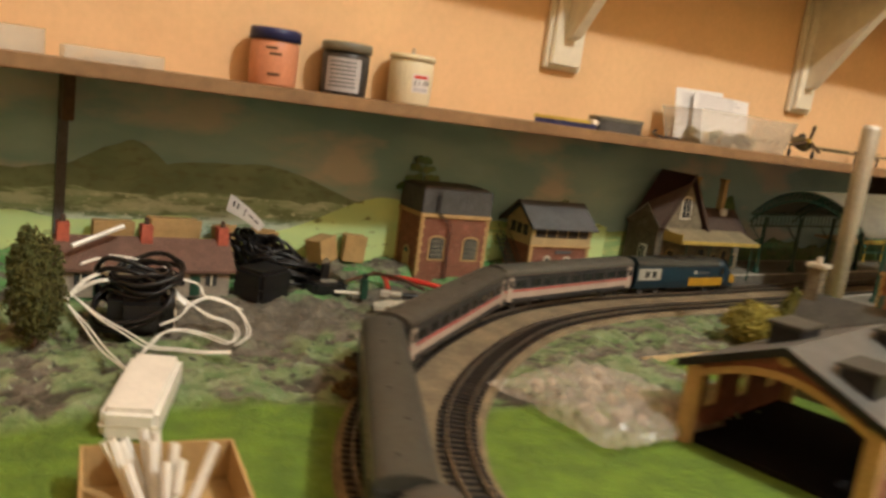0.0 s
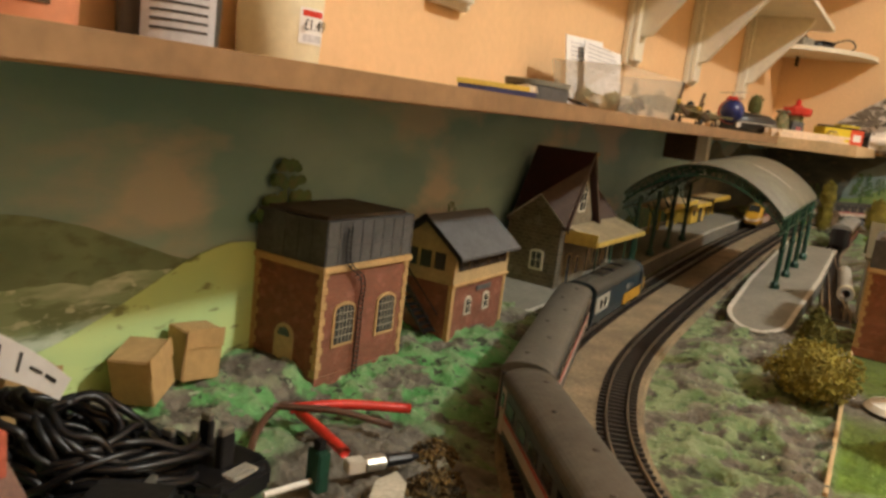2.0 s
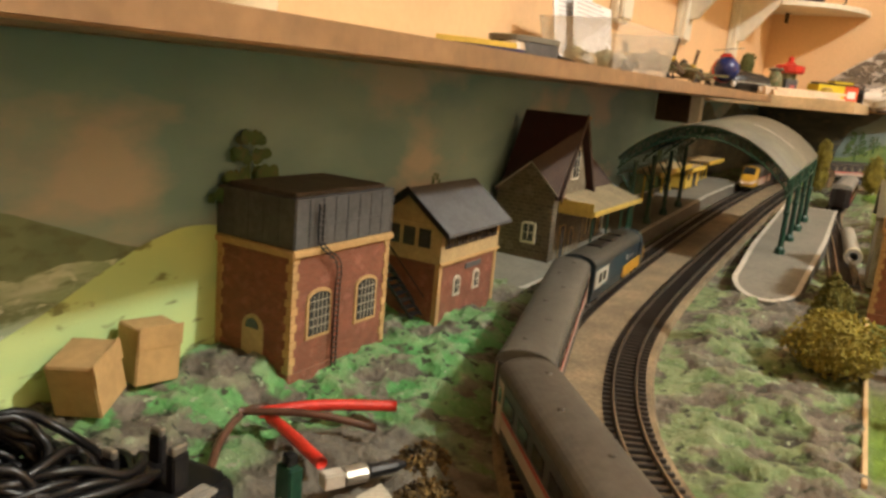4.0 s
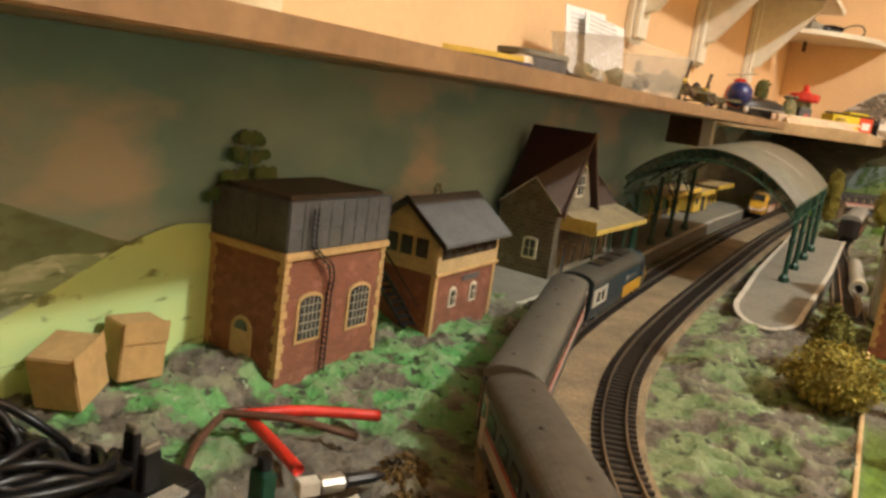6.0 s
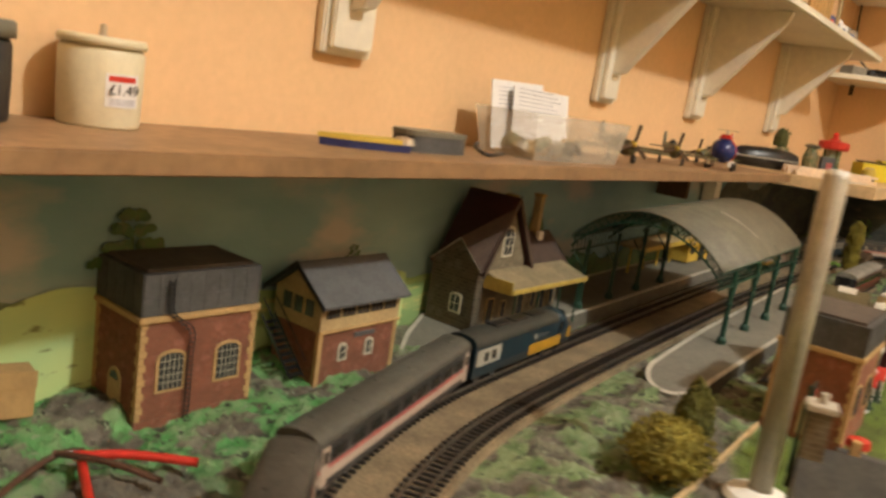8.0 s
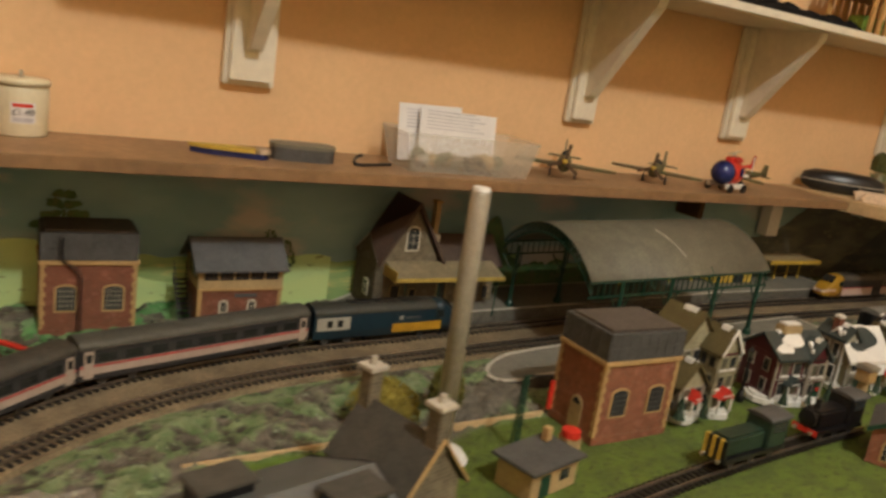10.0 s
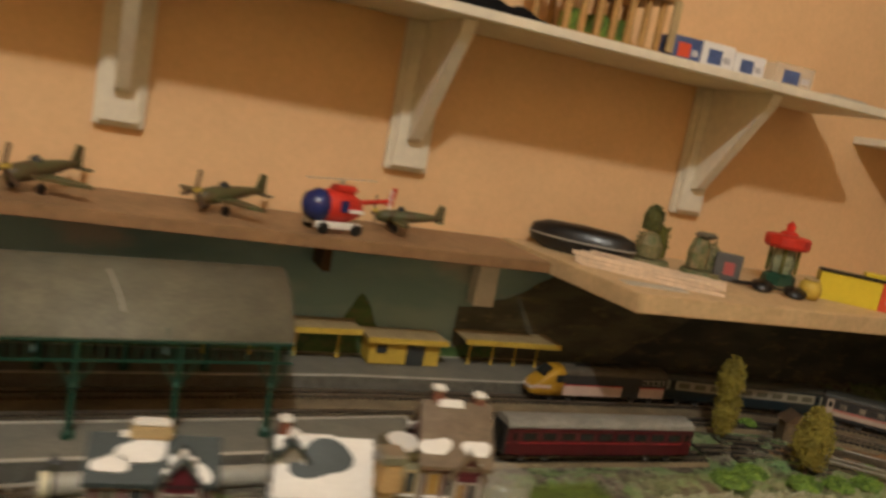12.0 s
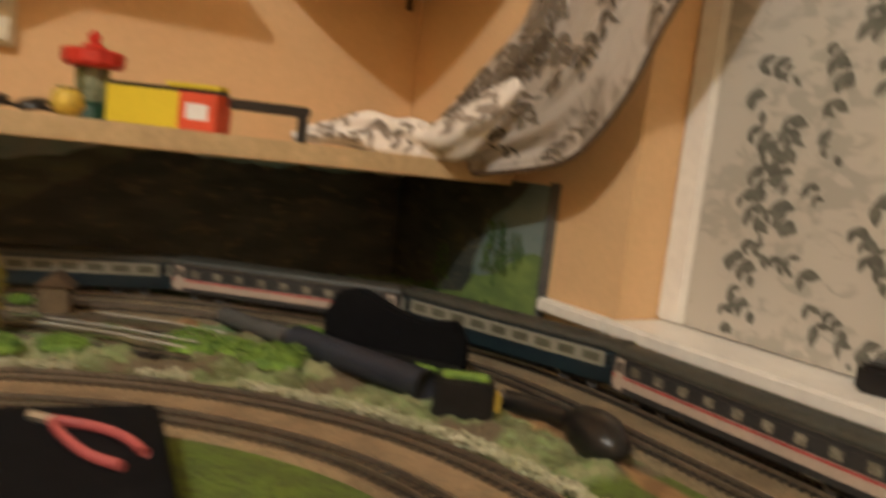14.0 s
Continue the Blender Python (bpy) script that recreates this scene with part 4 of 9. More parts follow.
def curtain():
    """A curtain hanging beside the window, its lower end swept aside and tucked onto the board."""
    t = thing("curtain", Matrix(), "pale curtain printed with brown leaves, tucked onto the board", "curtain")
    free = spline([(2.880, 0.620, 1.14), (2.878, 0.630, 0.80), (2.874, 0.640, 0.53), (2.870, 0.650, 0.442), (2.866, 0.684, 0.402), (2.862, 0.757, 0.348), (2.858, 0.818, 0.300), (2.850, 0.840, 0.270)], 0.004)
    hem = spline([(2.880, 0.150, 1.14), (2.872, 0.250, 0.70), (2.866, 0.343, 0.492), (2.864, 0.405, 0.397), (2.862, 0.443, 0.325), (2.858, 0.508, 0.258), (2.848, 0.600, 0.234), (2.835, 0.678, 0.224)], 0.004)
    out = Vector((-0.66, -0.74, 0.1)).normalized()

    def along(line, f):
        q = max(0.0, min(0.9999, f)) * (len(line) - 1)
        i = int(q)
        return line[i].lerp(line[i + 1], q - i)

    def on_cloth(u, f, lift=0.0):
        """u: -1 at the free edge, 1 at the hem; f: 0 at the top, 1 on the board."""
        a, b = along(free, f), along(hem, f)
        w = (b - a).length
        fold = 0.050 * w * math.sin(u * 7.5 + 1.4 * math.sin(f * 4)) + 0.016 * w * math.sin(u * 19 + f * 6) + 0.03 * w * noise.noise(Vector((u * 4, f * 9, 2)))
        return a.lerp(b, (u + 1) / 2) + out * (fold + 0.06 * w * (1 - u * u) + lift)
    bm = bmesh.new()
    layer = bm.verts.layers.float.new("border")
    n, k = 90, 64
    rows = []
    for i in range(n):
        row = []
        for j in range(k):
            u = j / (k - 1) * 2 - 1
            v = bm.verts.new(on_cloth(u, i / (n - 1)))
            v[layer] = max(0.0, min(1.0, (abs(u) - 0.45) / 0.4))
            row.append(v)
        rows.append(row)
    for a, b in zip(rows, rows[1:]):
        for j in range(k - 1):
            bm.faces.new((a[j], a[j + 1], b[j + 1], b[j]))
    bmesh.ops.solidify(bm, geom=bm.faces[:], thickness=0.0015)
    part("cloth", bm, M_CURTAIN, t, smooth=True)
    bm = bmesh.new()
    tube(bm, [on_cloth(1.0, i / 60) for i in range(61)], 0.0030, 6)
    part("hem", bm, M_TRUNK, t, "brown bound hem")

    def roll(name, points, radii, seed, layers):
        """A bundle of folded cloth along a line, with leaves printed on it."""
        line = spline(points, 0.006)

        def skin(a, f, lift=0.0):
            q = max(0.0, min(0.9999, f)) * (len(line) - 1)
            i = int(q)
            p = line[i].lerp(line[i + 1], q - i)
            d = (line[min(i + 1, len(line) - 1)] - line[max(i - 1, 0)]).normalized()
            s1 = d.cross(Vector((0, 0, 1))).normalized()
            s2 = s1.cross(d)
            g = f * (len(radii) - 1)
            j = min(int(g), len(radii) - 2)
            r = radii[j] + (radii[j + 1] - radii[j]) * (g - j)
            r *= 1 + 0.16 * math.sin(4 * a + 5 * f + seed) + 0.30 * noise.noise(Vector((2.2 * math.cos(a), 2.2 * math.sin(a), f * 5 + seed)))
            return p + s1 * (math.cos(a) * r * 0.75) + s2 * (math.sin(a) * r) + out * lift
        bm = bmesh.new()
        n, k = len(line), 40
        rings = [[bm.verts.new(skin(2 * math.pi * j / k, i / (n - 1))) for j in range(k)] for i in range(n)]
        for a, b in zip(rings, rings[1:]):
            for j in range(k):
                bm.faces.new((a[j], a[(j + 1) % k], b[(j + 1) % k], b[j]))
        bm.faces.new(rings[0][::-1])
        bm.faces.new(rings[-1])
        bmesh.ops.recalc_face_normals(bm, faces=bm.faces[:])
        bundle = part(name, bm, M_CURTAIN, t, smooth=True)
        rnd = random.Random(seed)
        bm = bmesh.new()
        length = sum((b - a).length for a, b in zip(line, line[1:]))
        for i in range(layers):
            at = (rnd.uniform(-0.04, 0.04), rnd.uniform(0.1, 0.9) * length)
            leaf_spray(bm, lambda x, y: skin(2.6 + x / 0.028, y / length, 0.0012), at, rnd.uniform(0.3, 2.8), rnd.uniform(0.034, 0.05), 5, rnd, i, 1.3)
        tagged(part("leaf_print", bm, M_LEAFFAINT, bundle), "", "", "", "stuff")
    roll("tucked_fold", [(2.825, 0.585, 0.338), (2.808, 0.625, 0.300), (2.796, 0.672, 0.268), (2.790, 0.745, 0.256)], (0.008, 0.021, 0.025, 0.017), 4, 7)
    roll("bunched_end", [(2.800, 0.725, 0.258), (2.750, 0.770, 0.262), (2.705, 0.790, 0.261), (2.660, 0.805, 0.251), (2.630, 0.815, 0.243)], (0.018, 0.027, 0.025, 0.014, 0.005), 9, 9)
    rnd = random.Random(8)
    bm = bmesh.new()
    for i in range(30):
        f = 0.02 + 0.031 * i
        w = (along(hem, f) - along(free, f)).length
        h = (along(hem, min(1, f + 0.02)) - along(hem, f)).length / 0.02 + 0.3
        for u0, size, count in ((-0.72, 0.075, 8), (-0.38, 0.07, 7), (0.10, 0.05, 5), (0.62, 0.045, 5)):
            if u0 > 0 and rnd.random() < 0.45 or u0 < 0 and rnd.random() < 0.12:
                continue
            at = (u0 + rnd.uniform(-0.18, 0.18), f + rnd.uniform(-0.012, 0.012))
            leaf_spray(bm, lambda x, y: on_cloth(max(-0.99, min(0.99, at[0] + 2 * x / w)), max(0.0, min(0.99, at[1] + y / h)), 0.0022), (0, 0), rnd.uniform(0.5, 2.5), rnd.uniform(0.8, 1.1) * size, count, rnd, i, 1.25)
    tagged(part("leaf_print", bm, M_LEAFBROWN, t), "", "", "", "stuff")


curtain()

# ---------- station side buildings ----------


def arch_outline(w, h, rise, k=8):
    pts = [(-w / 2, 0), (w / 2, 0)]
    for i in range(k + 1):
        a = math.pi * i / k
        pts.append((w / 2 * math.cos(a), h - rise + rise * math.sin(a)))
    return pts


def arched_window(parent, m, w, h, rise, frame=M_TAN, cols=4, rws=4, pane=M_PANE, grid=None):
    """A framed window that faces -y of m."""
    win = part("window", prism(bmesh.new(), arch_outline(w + 0.005, h + 0.005, rise + 0.002), -0.0012, 0.0008, "y", m @ pose(0, 0, -0.0025)), frame, parent)
    part("pane", prism(bmesh.new(), arch_outline(w, h, rise), -0.0016, 0.0, "y", m), pane, win)
    bm = bmesh.new()
    for i in range(1, cols):
        x = -w / 2 + w * i / cols
        box(bm, (x - 0.0003, -0.0021, 0.0005), (x + 0.0003, -0.0015, h - rise * (0.5 if abs(x) > w / 4 else 0.1)), 0, m)
    for i in range(1, rws):
        box(bm, (-w / 2, -0.0021, h * i / rws - 0.0003), (w / 2, -0.0015, h * i / rws + 0.0003), 0, m)
    part("glazing_grid", bm, grid or M_BAR, win)
    return win


def water_tower(m, label, wall, size, ladder=True):
    """A brick water tower with an iron tank; m stands at its front left corner."""
    t = thing("water_tower", m, label, "building", "brick water towers")
    w, d, h1, h2 = size
    part("wall", box(bmesh.new(), (0, 0, -0.006), (w, d, h1)), wall, t)
    part("plinth", box(bmesh.new(), (-0.001, -0.001, -0.006), (w + 0.001, d + 0.001, 0.004), 0.0004), wall, t)
    for cx, cy in ((0, 0), (w, 0), (0, d)):
        for i in range(14):
            a = 0.0055 if i % 2 else 0.0035
            z = 0.004 + i * 0.006
            sx, sy = (1 if cx == 0 else -1), (1 if cy == 0 else -1)
            lo = (min(cx - sx * 0.0008, cx + sx * a), min(cy - sy * 0.0008, cy + sy * (0.009 - a)), z)
            hi = (max(cx - sx * 0.0008, cx + sx * a), max(cy - sy * 0.0008, cy + sy * (0.009 - a)), z + 0.0054)
            part("quoin", box(bmesh.new(), lo, hi), M_TAN, t)
    part("cornice", box(bmesh.new(), (-0.003, -0.003, h1), (w + 0.003, d + 0.003, h1 + 0.0055), 0.001), M_TAN, t)
    tank = part("tank", box(bmesh.new(), (-0.001, -0.001, h1 + 0.0056), (w + 0.001, d + 0.001, h2), 0.0006), M_TANK, t)
    for i in range(9):
        x = w * i / 8
        part("rib", box(bmesh.new(), (x - 0.0006, -0.0015, h1 + 0.006), (x + 0.0006, -0.0011, h2 - 0.0002)), M_TANK, tank)
    for i in range(6):
        y = d * i / 5
        part("rib", box(bmesh.new(), (-0.0015, y - 0.0006, h1 + 0.006), (-0.0011, y + 0.0006, h2 - 0.0002)), M_TANK, tank)
    part("flange", box(bmesh.new(), (-0.0016, -0.0016, h1 + 0.020), (w + 0.0015, -0.0011, h1 + 0.0208)), M_TANK, tank)
    part("lid", box(bmesh.new(), (0.004, 0.004, h2), (w - 0.004, d - 0.004, h2 + 0.003), 0.0008), material("brown_lid", (0.092, 0.076, 0.062), 0.7), tank)
    for x in (w * 0.26, w * 0.76):
        arched_window(t, Matrix.Translation((x, 0, 0.028)), 0.0215, 0.031, 0.0045, M_TAN, *((5, 5) if ladder else (4, 5)), grid=M_GLAZE if ladder else M_TANK)
    door = part("door", prism(bmesh.new(), arch_outline(0.020, 0.040, 0.010), -0.0012, 0.0004, "y", pose(0, 0.034, 0, 0, 0, -90)), M_CREAM, t, "tan arched side door")
    part("fanlight", prism(bmesh.new(), arch_outline(0.012, 0.007, 0.006), -0.0018, -0.0013, "y", pose(0, 0.034, 0.0302, 0, 0, -90)), M_PANE, door)
    if not ladder:
        return t
    bm = bmesh.new()
    lo_x, hi_x = w * 0.40, w * 0.20
    for s in (-0.0023, 0.0023):
        line = [Vector((lo_x + s, -0.004, z)) for z in (0.0, 0.03, 0.06)] + [Vector((lo_x + s, -0.005, 0.072)), Vector((lo_x - 0.005 + s, -0.006, 0.082)), Vector((hi_x + 0.004 + s, -0.0045, 0.091)), Vector((hi_x + s, -0.0040, 0.100)), Vector((hi_x + s, -0.0040, h2 - 0.002))]
        tube(bm, spline(line, 0.004), 0.0006, 5)
    for i in range(30):
        z = 0.003 + i * 0.004
        x = lo_x if z < 0.074 else (hi_x if z > 0.096 else lo_x + (hi_x - lo_x) * (z - 0.074) / 0.022)
        box(bm, (x - 0.0025, -0.0054, z - 0.0004), (x + 0.0025, -0.0044, z + 0.0004))
    part("ladder", bm, M_BLACK, t, "thin black iron ladder")
    return t


water_tower(pose(0.5505, 0.9425, 0.002, 0, 0, -2), "red brick water tower with grey tank beside the signal box", M_BRICK, (0.108, 0.070, 0.086, 0.126))
water_tower(pose(1.074, 0.526, 0.006), "orange brick water tower with grey tank on the green", M_BRICK_ORANGE, (0.112, 0.078, 0.089, 0.126), False)


def signal_box():
    t = thing("signal_box", pose(0.735, 0.934, 0.008), "brick and cream boarded signal box with slate roof", "building")
    w, d = 0.112, 0.066
    part("lower_wall", box(bmesh.new(), (0, 0, -0.012), (w, d, 0.047)), M_BRICK, t)
    part("upper_wall", box(bmesh.new(), (-0.001, -0.001, 0.047), (w + 0.001, d + 0.001, 0.080)), M_CREAM, t)
    for cx in (0.0, w - 0.004):
        part("corner_quoin", box(bmesh.new(), (cx - 0.0006, -0.0008, -0.01), (cx + 0.0046, 0.004, 0.047)), M_TAN, t)
    bm = bmesh.new()
    prism(bm, [(0.0, 0.080), (d, 0.080), (d / 2, 0.106)], 0.0, w, "x")
    part("gable", bm, M_CREAM, t)
    for s in (0, 1):
        bm = bmesh.new()
        y0, y1 = (-0.011, d / 2) if s == 0 else (d + 0.011, d / 2)
        prism(bm, [(y0, 0.0735), (y1, 0.1085), (y1, 0.1110), (y0, 0.0760)], -0.008, w + 0.006, "x")
        part("roof_slope", bm, M_SLATE, t, "grey slate roof slope")
    bm = bmesh.new()
    for y0, y1 in ((-0.012, d / 2), (d + 0.012, d / 2)):
        prism(bm, [(y0, 0.071), (y1, 0.1062), (y1, 0.1122), (y0, 0.077)], -0.0092, -0.0081, "x")
    part("bargeboard", bm, M_BLACK, t)
    for i in range(5):
        x = 0.006 + i * 0.0205
        win = part("window", box(bmesh.new(), (x, -0.0018, 0.0605), (x + 0.018, -0.0011, 0.0775)), M_PANE, t)
        bm = bmesh.new()
        for q in (0.0, 0.0055, 0.011, 0.0165):
            box(bm, (x + q, -0.0024, 0.0605), (x + q + 0.0012, -0.0017, 0.0775))
        part("glazing_grid", bm, M_TRUNK, win)
    part("balcony_band", box(bmesh.new(), (-0.002, -0.003, 0.046), (w + 0.002, -0.0012, 0.0485)), M_TAN, t)
    part("name_board", box(bmesh.new(), (0.048, -0.0016, 0.036), (0.078, -0.0004, 0.041)), M_SLATE, t, "dark unreadable name board")
    for x in (0.034, 0.072):
        arched_window(t, Matrix.Translation((x, 0, 0.016)), 0.0075, 0.014, 0.003, M_BAR, 2, 2)
    for y, zz in ((0.010, 0.060), (0.026, 0.060), (0.042, 0.060)):
        part("end_window", box(bmesh.new(), (-0.0018, y, zz), (-0.0011, y + 0.012, zz + 0.0165)), M_PANE, t)
    bm = bmesh.new()
    for i in range(9):
        box(bm, (-0.020, 0.012 + i * 0.0052, 0.002 + i * 0.0052), (-0.004, 0.019 + i * 0.0052, 0.0028 + i * 0.0052))
    for x in (-0.020, -0.004):
        prism(bm, [(0.010, 0.0), (0.014, 0.0), (0.062, 0.048), (0.062, 0.052)], x - 0.0005, x + 0.0005, "x")
        prism(bm, [(0.010, 0.016), (0.011, 0.018), (0.062, 0.069), (0.062, 0.067)], x - 0.0004, x + 0.0004, "x")
    part("staircase", bm, M_BLACK, t, "black outside staircase")


signal_box()


M_VALANCE = material("faded_yellow_valance", (0.50, 0.37, 0.08), 0.7, vary=0.2, scale=60)


def station():
    t = thing("station_building", pose(1.0, 0.934, 0.015), "dark stone station house with maroon gabled roof and platform awning", "building")
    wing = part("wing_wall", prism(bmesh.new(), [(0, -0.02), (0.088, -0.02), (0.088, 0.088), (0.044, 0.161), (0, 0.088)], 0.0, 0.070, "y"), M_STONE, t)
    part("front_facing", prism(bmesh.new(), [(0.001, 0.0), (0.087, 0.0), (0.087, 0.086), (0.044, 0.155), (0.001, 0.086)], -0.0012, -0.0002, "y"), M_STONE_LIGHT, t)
    for s in (-1, 1):
        bm = bmesh.new()
        e, r = (-0.010 if s < 0 else 0.098), 0.044
        prism(bm, [(e, 0.073), (r, 0.1645), (r, 0.1690), (e, 0.0775)], -0.008, 0.070, "y")
        part("wing_roof", bm, M_REDROOF, t, "steep dark maroon roof slope")
    bm = bmesh.new()
    for e in (-0.011, 0.099):
        prism(bm, [(e, 0.070), (0.044, 0.162), (0.044, 0.171), (e, 0.079)], -0.0098, -0.0082, "y")
    part("bargeboard", bm, M_TILE, t, "dark brown bargeboards")
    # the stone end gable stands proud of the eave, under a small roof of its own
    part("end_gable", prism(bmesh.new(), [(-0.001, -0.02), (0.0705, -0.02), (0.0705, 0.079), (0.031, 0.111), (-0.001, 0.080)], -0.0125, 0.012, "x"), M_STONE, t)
    # Front facet browner than the back one: lamplight put into its colour
    for pts, mat in ((((-0.0145, -0.005, 0.079), (-0.0145, 0.031, 0.1145), (0.034, -0.0085, 0.1555)), M_TILE), (((-0.0145, 0.031, 0.1145), (-0.0145, 0.074, 0.078), (0.034, -0.0085, 0.1555)), M_REDROOF)):
        bm = bmesh.new()
        hi = [bm.verts.new(p) for p in pts]
        lo = [bm.verts.new((p[0] + 0.004, p[1], p[2] - 0.006)) for p in pts]
        bm.faces.new(hi)
        bm.faces.new(lo[::-1])
        for i in range(3):
            bm.faces.new((hi[i], lo[i], lo[(i + 1) % 3], hi[(i + 1) % 3]))
        bmesh.ops.recalc_face_normals(bm, faces=bm.faces[:])
        part("gablet_slope", bm, mat, t)
    for a, b in (((-0.0135, -0.005, 0.0785), (-0.0135, 0.031, 0.1135)), ((-0.0135, 0.031, 0.1135), (-0.0135, 0.073, 0.0785))):
        bm = bmesh.new()
        tube(bm, [Vector(a), Vector(b)], 0.0011, 6)
        part("gable_coping", bm, M_PLATEDGE, t, "pale coping along the end gable")
    arched_window(t, Matrix.Translation((0.042, -0.0014, 0.096)), 0.018, 0.034, 0.0085, M_BAR, 2, 3)
    arched_window(t, pose(-0.0127, 0.026, 0.022, 0, 0, -90), 0.013, 0.020, 0.001, M_BAR, 2, 2)
    part("range_wall", box(bmesh.new(), (0.0885, 0.010, -0.02), (0.206, 0.070, 0.072)), M_STONE, t)
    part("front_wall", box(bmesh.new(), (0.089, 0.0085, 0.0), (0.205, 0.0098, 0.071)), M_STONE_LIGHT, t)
    for s in (0, 1):
        bm = bmesh.new()
        y0 = -0.003 if s == 0 else 0.078
        prism(bm, [(y0, 0.066), (0.040, 0.108), (0.040, 0.1115), (y0, 0.0695)], 0.0887, 0.211, "x")
        part("range_roof", bm, M_TILE, t, "brown tiled roof slope")
    for x in (0.100, 0.172):
        ch = part("chimney", box(bmesh.new(), (x - 0.0045, 0.034, 0.104), (x + 0.0045, 0.046, 0.160), 0.0006), M_CREAM, t, "tall cream chimney stack")
        part("chimney_base", box(bmesh.new(), (x - 0.0065, 0.028, 0.098), (x + 0.0065, 0.0335, 0.112), 0.0006), M_SNOW, ch)
        part("chimney_cap", box(bmesh.new(), (x - 0.006, 0.0325, 0.160), (x + 0.006, 0.0475, 0.164), 0.0006), M_TAN, ch)
    aw = part("awning", prism(bmesh.new(), [(-0.0015, 0.075), (-0.044, 0.063), (-0.044, 0.0645), (-0.0015, 0.078)], 0.002, 0.188, "x"), material("weathered_awning", (0.26, 0.21, 0.12), 0.8, vary=0.25, scale=40), t, "weathered tan platform awning")
    part("valance", box(bmesh.new(), (0.001, -0.046, 0.0590), (0.189, -0.0442, 0.0650), 0.0004), M_VALANCE, aw, "yellow valance board")
    part("end_valance", box(bmesh.new(), (0.0002, -0.0440, 0.0580), (0.0018, -0.0020, 0.0740), 0.0003), M_VALANCE, aw)
    for x in (0.02, 0.075, 0.13, 0.180):
        part("awning_post", lathe(bmesh.new(), [(0, 0), (0.0022, 0), (0.0012, 0.004), (0.0012, 0.0625), (0, 0.0625)], 8, pose(x, -0.038, 0)), M_GREEN, t)
    for x, w, top in ((0.022, 0.014, 0.040), (0.052, 0.010, 0.034), (0.108, 0.015, 0.042), (0.140, 0.010, 0.034), (0.165, 0.013, 0.042), (0.190, 0.012, 0.034)):
        y = -0.0013 if x < 0.088 else 0.0083
        z0 = 0.001 if top > 0.036 else 0.014
        op = part("doorway" if top > 0.036 else "window", box(bmesh.new(), (x - w / 2, y - 0.0014, z0), (x + w / 2, y - 0.0002, top)), M_PANE, t)
        bm = bmesh.new()
        for q in (-w / 2 - 0.0012, w / 2):
            box(bm, (x + q, y - 0.0018, z0), (x + q + 0.0012, y - 0.0003, top))
        box(bm, (x - w / 2, y - 0.0018, top), (x + w / 2, y - 0.0003, top + 0.0012))
        part("frame", bm, M_CREAM, op)


station()


def platform(name, outline, ramp, label):
    """A platform slab with a pale edge; ramp: (x0, x1) over which it rises."""
    t = thing(name, Matrix(), label, "platform", "station platforms")

    def top(x):
        return 0.016 * min(1, max(0, (x - ramp[0]) / (ramp[1] - ramp[0]))) + 0.001
    cx, cy = sum(p[0] for p in outline) / len(outline), sum(p[1] for p in outline) / len(outline)
    bm = bmesh.new()
    hi = [bm.verts.new((x, y, top(x))) for x, y in outline]
    lo = [bm.verts.new((x, y, -0.012)) for x, y in outline]
    bm.faces.new(hi)
    for i in range(len(outline)):
        j = (i + 1) % len(outline)
        bm.faces.new((hi[i], lo[i], lo[j], hi[j]))
    bmesh.ops.recalc_face_normals(bm, faces=bm.faces[:])
    bmesh.ops.triangulate(bm, faces=bm.faces[:])
    part("wall", bm, M_PLATWALL, t)
    bm = bmesh.new()
    ins = []
    for i in range(len(outline)):
        p, q, r = Vector(outline[i - 1]), Vector(outline[i]), Vector(outline[(i + 1) % len(outline)])
        d = ((q - p).normalized() + (r - q).normalized()).normalized()
        nrm = Vector((-d.y, d.x))
        if (Vector((cx, cy)) - q).dot(nrm) < 0 and len(outline) < 4:
            nrm = -nrm
        ins.append(q + nrm * 0.006)
    out_v = [bm.verts.new((x, y, top(x) + 0.0012)) for x, y in outline]
    in_v = [bm.verts.new((q.x, q.y, top(q.x) + 0.0012)) for q in ins]
    for i in range(len(outline)):
        j = (i + 1) % len(outline)
        bm.faces.new((out_v[i], out_v[j], in_v[j], in_v[i]))
    bmesh.ops.recalc_face_normals(bm, faces=bm.faces[:])
    bmesh.ops.solidify(bm, geom=bm.faces[:], thickness=0.001)
    part("platform_edge", bm, M_PLATEDGE, t, "pale stone platform edge")
    bm = bmesh.new()
    bm.faces.new([bm.verts.new((q.x, q.y, top(q.x) + 0.0006)) for q in ins])
    bmesh.ops.triangulate(bm, faces=bm.faces[:])
    part("surface", bm, M_PLAT, t)
    return t


platform("rear_platform", [(0.862, 0.940), (0.90, 0.918), (0.96, 0.905), (1.05, 0.899), (1.25, 0.896), (1.7, 0.898), (2.06, 0.90), (2.06, 1.012), (0.99, 1.012), (0.93, 0.985)], (0.862, 0.99), "grey station platform with a ramped end below the station house")
tip = [(1.052 + 0.055 * (1 - math.cos(a)), 0.706 - 0.038 * math.sin(a) + 0.004 * (1 - math.cos(a))) for a in [math.pi / 2 * k / 6 for k in range(-6, 7)]]
platform("island_platform", [p for p in tip] + [(1.40, 0.670), (1.74, 0.680), (1.74, 0.768), (1.30, 0.758), (1.16, 0.750)], (1.03, 1.12), "grey island platform with a rounded pale edged ramp")


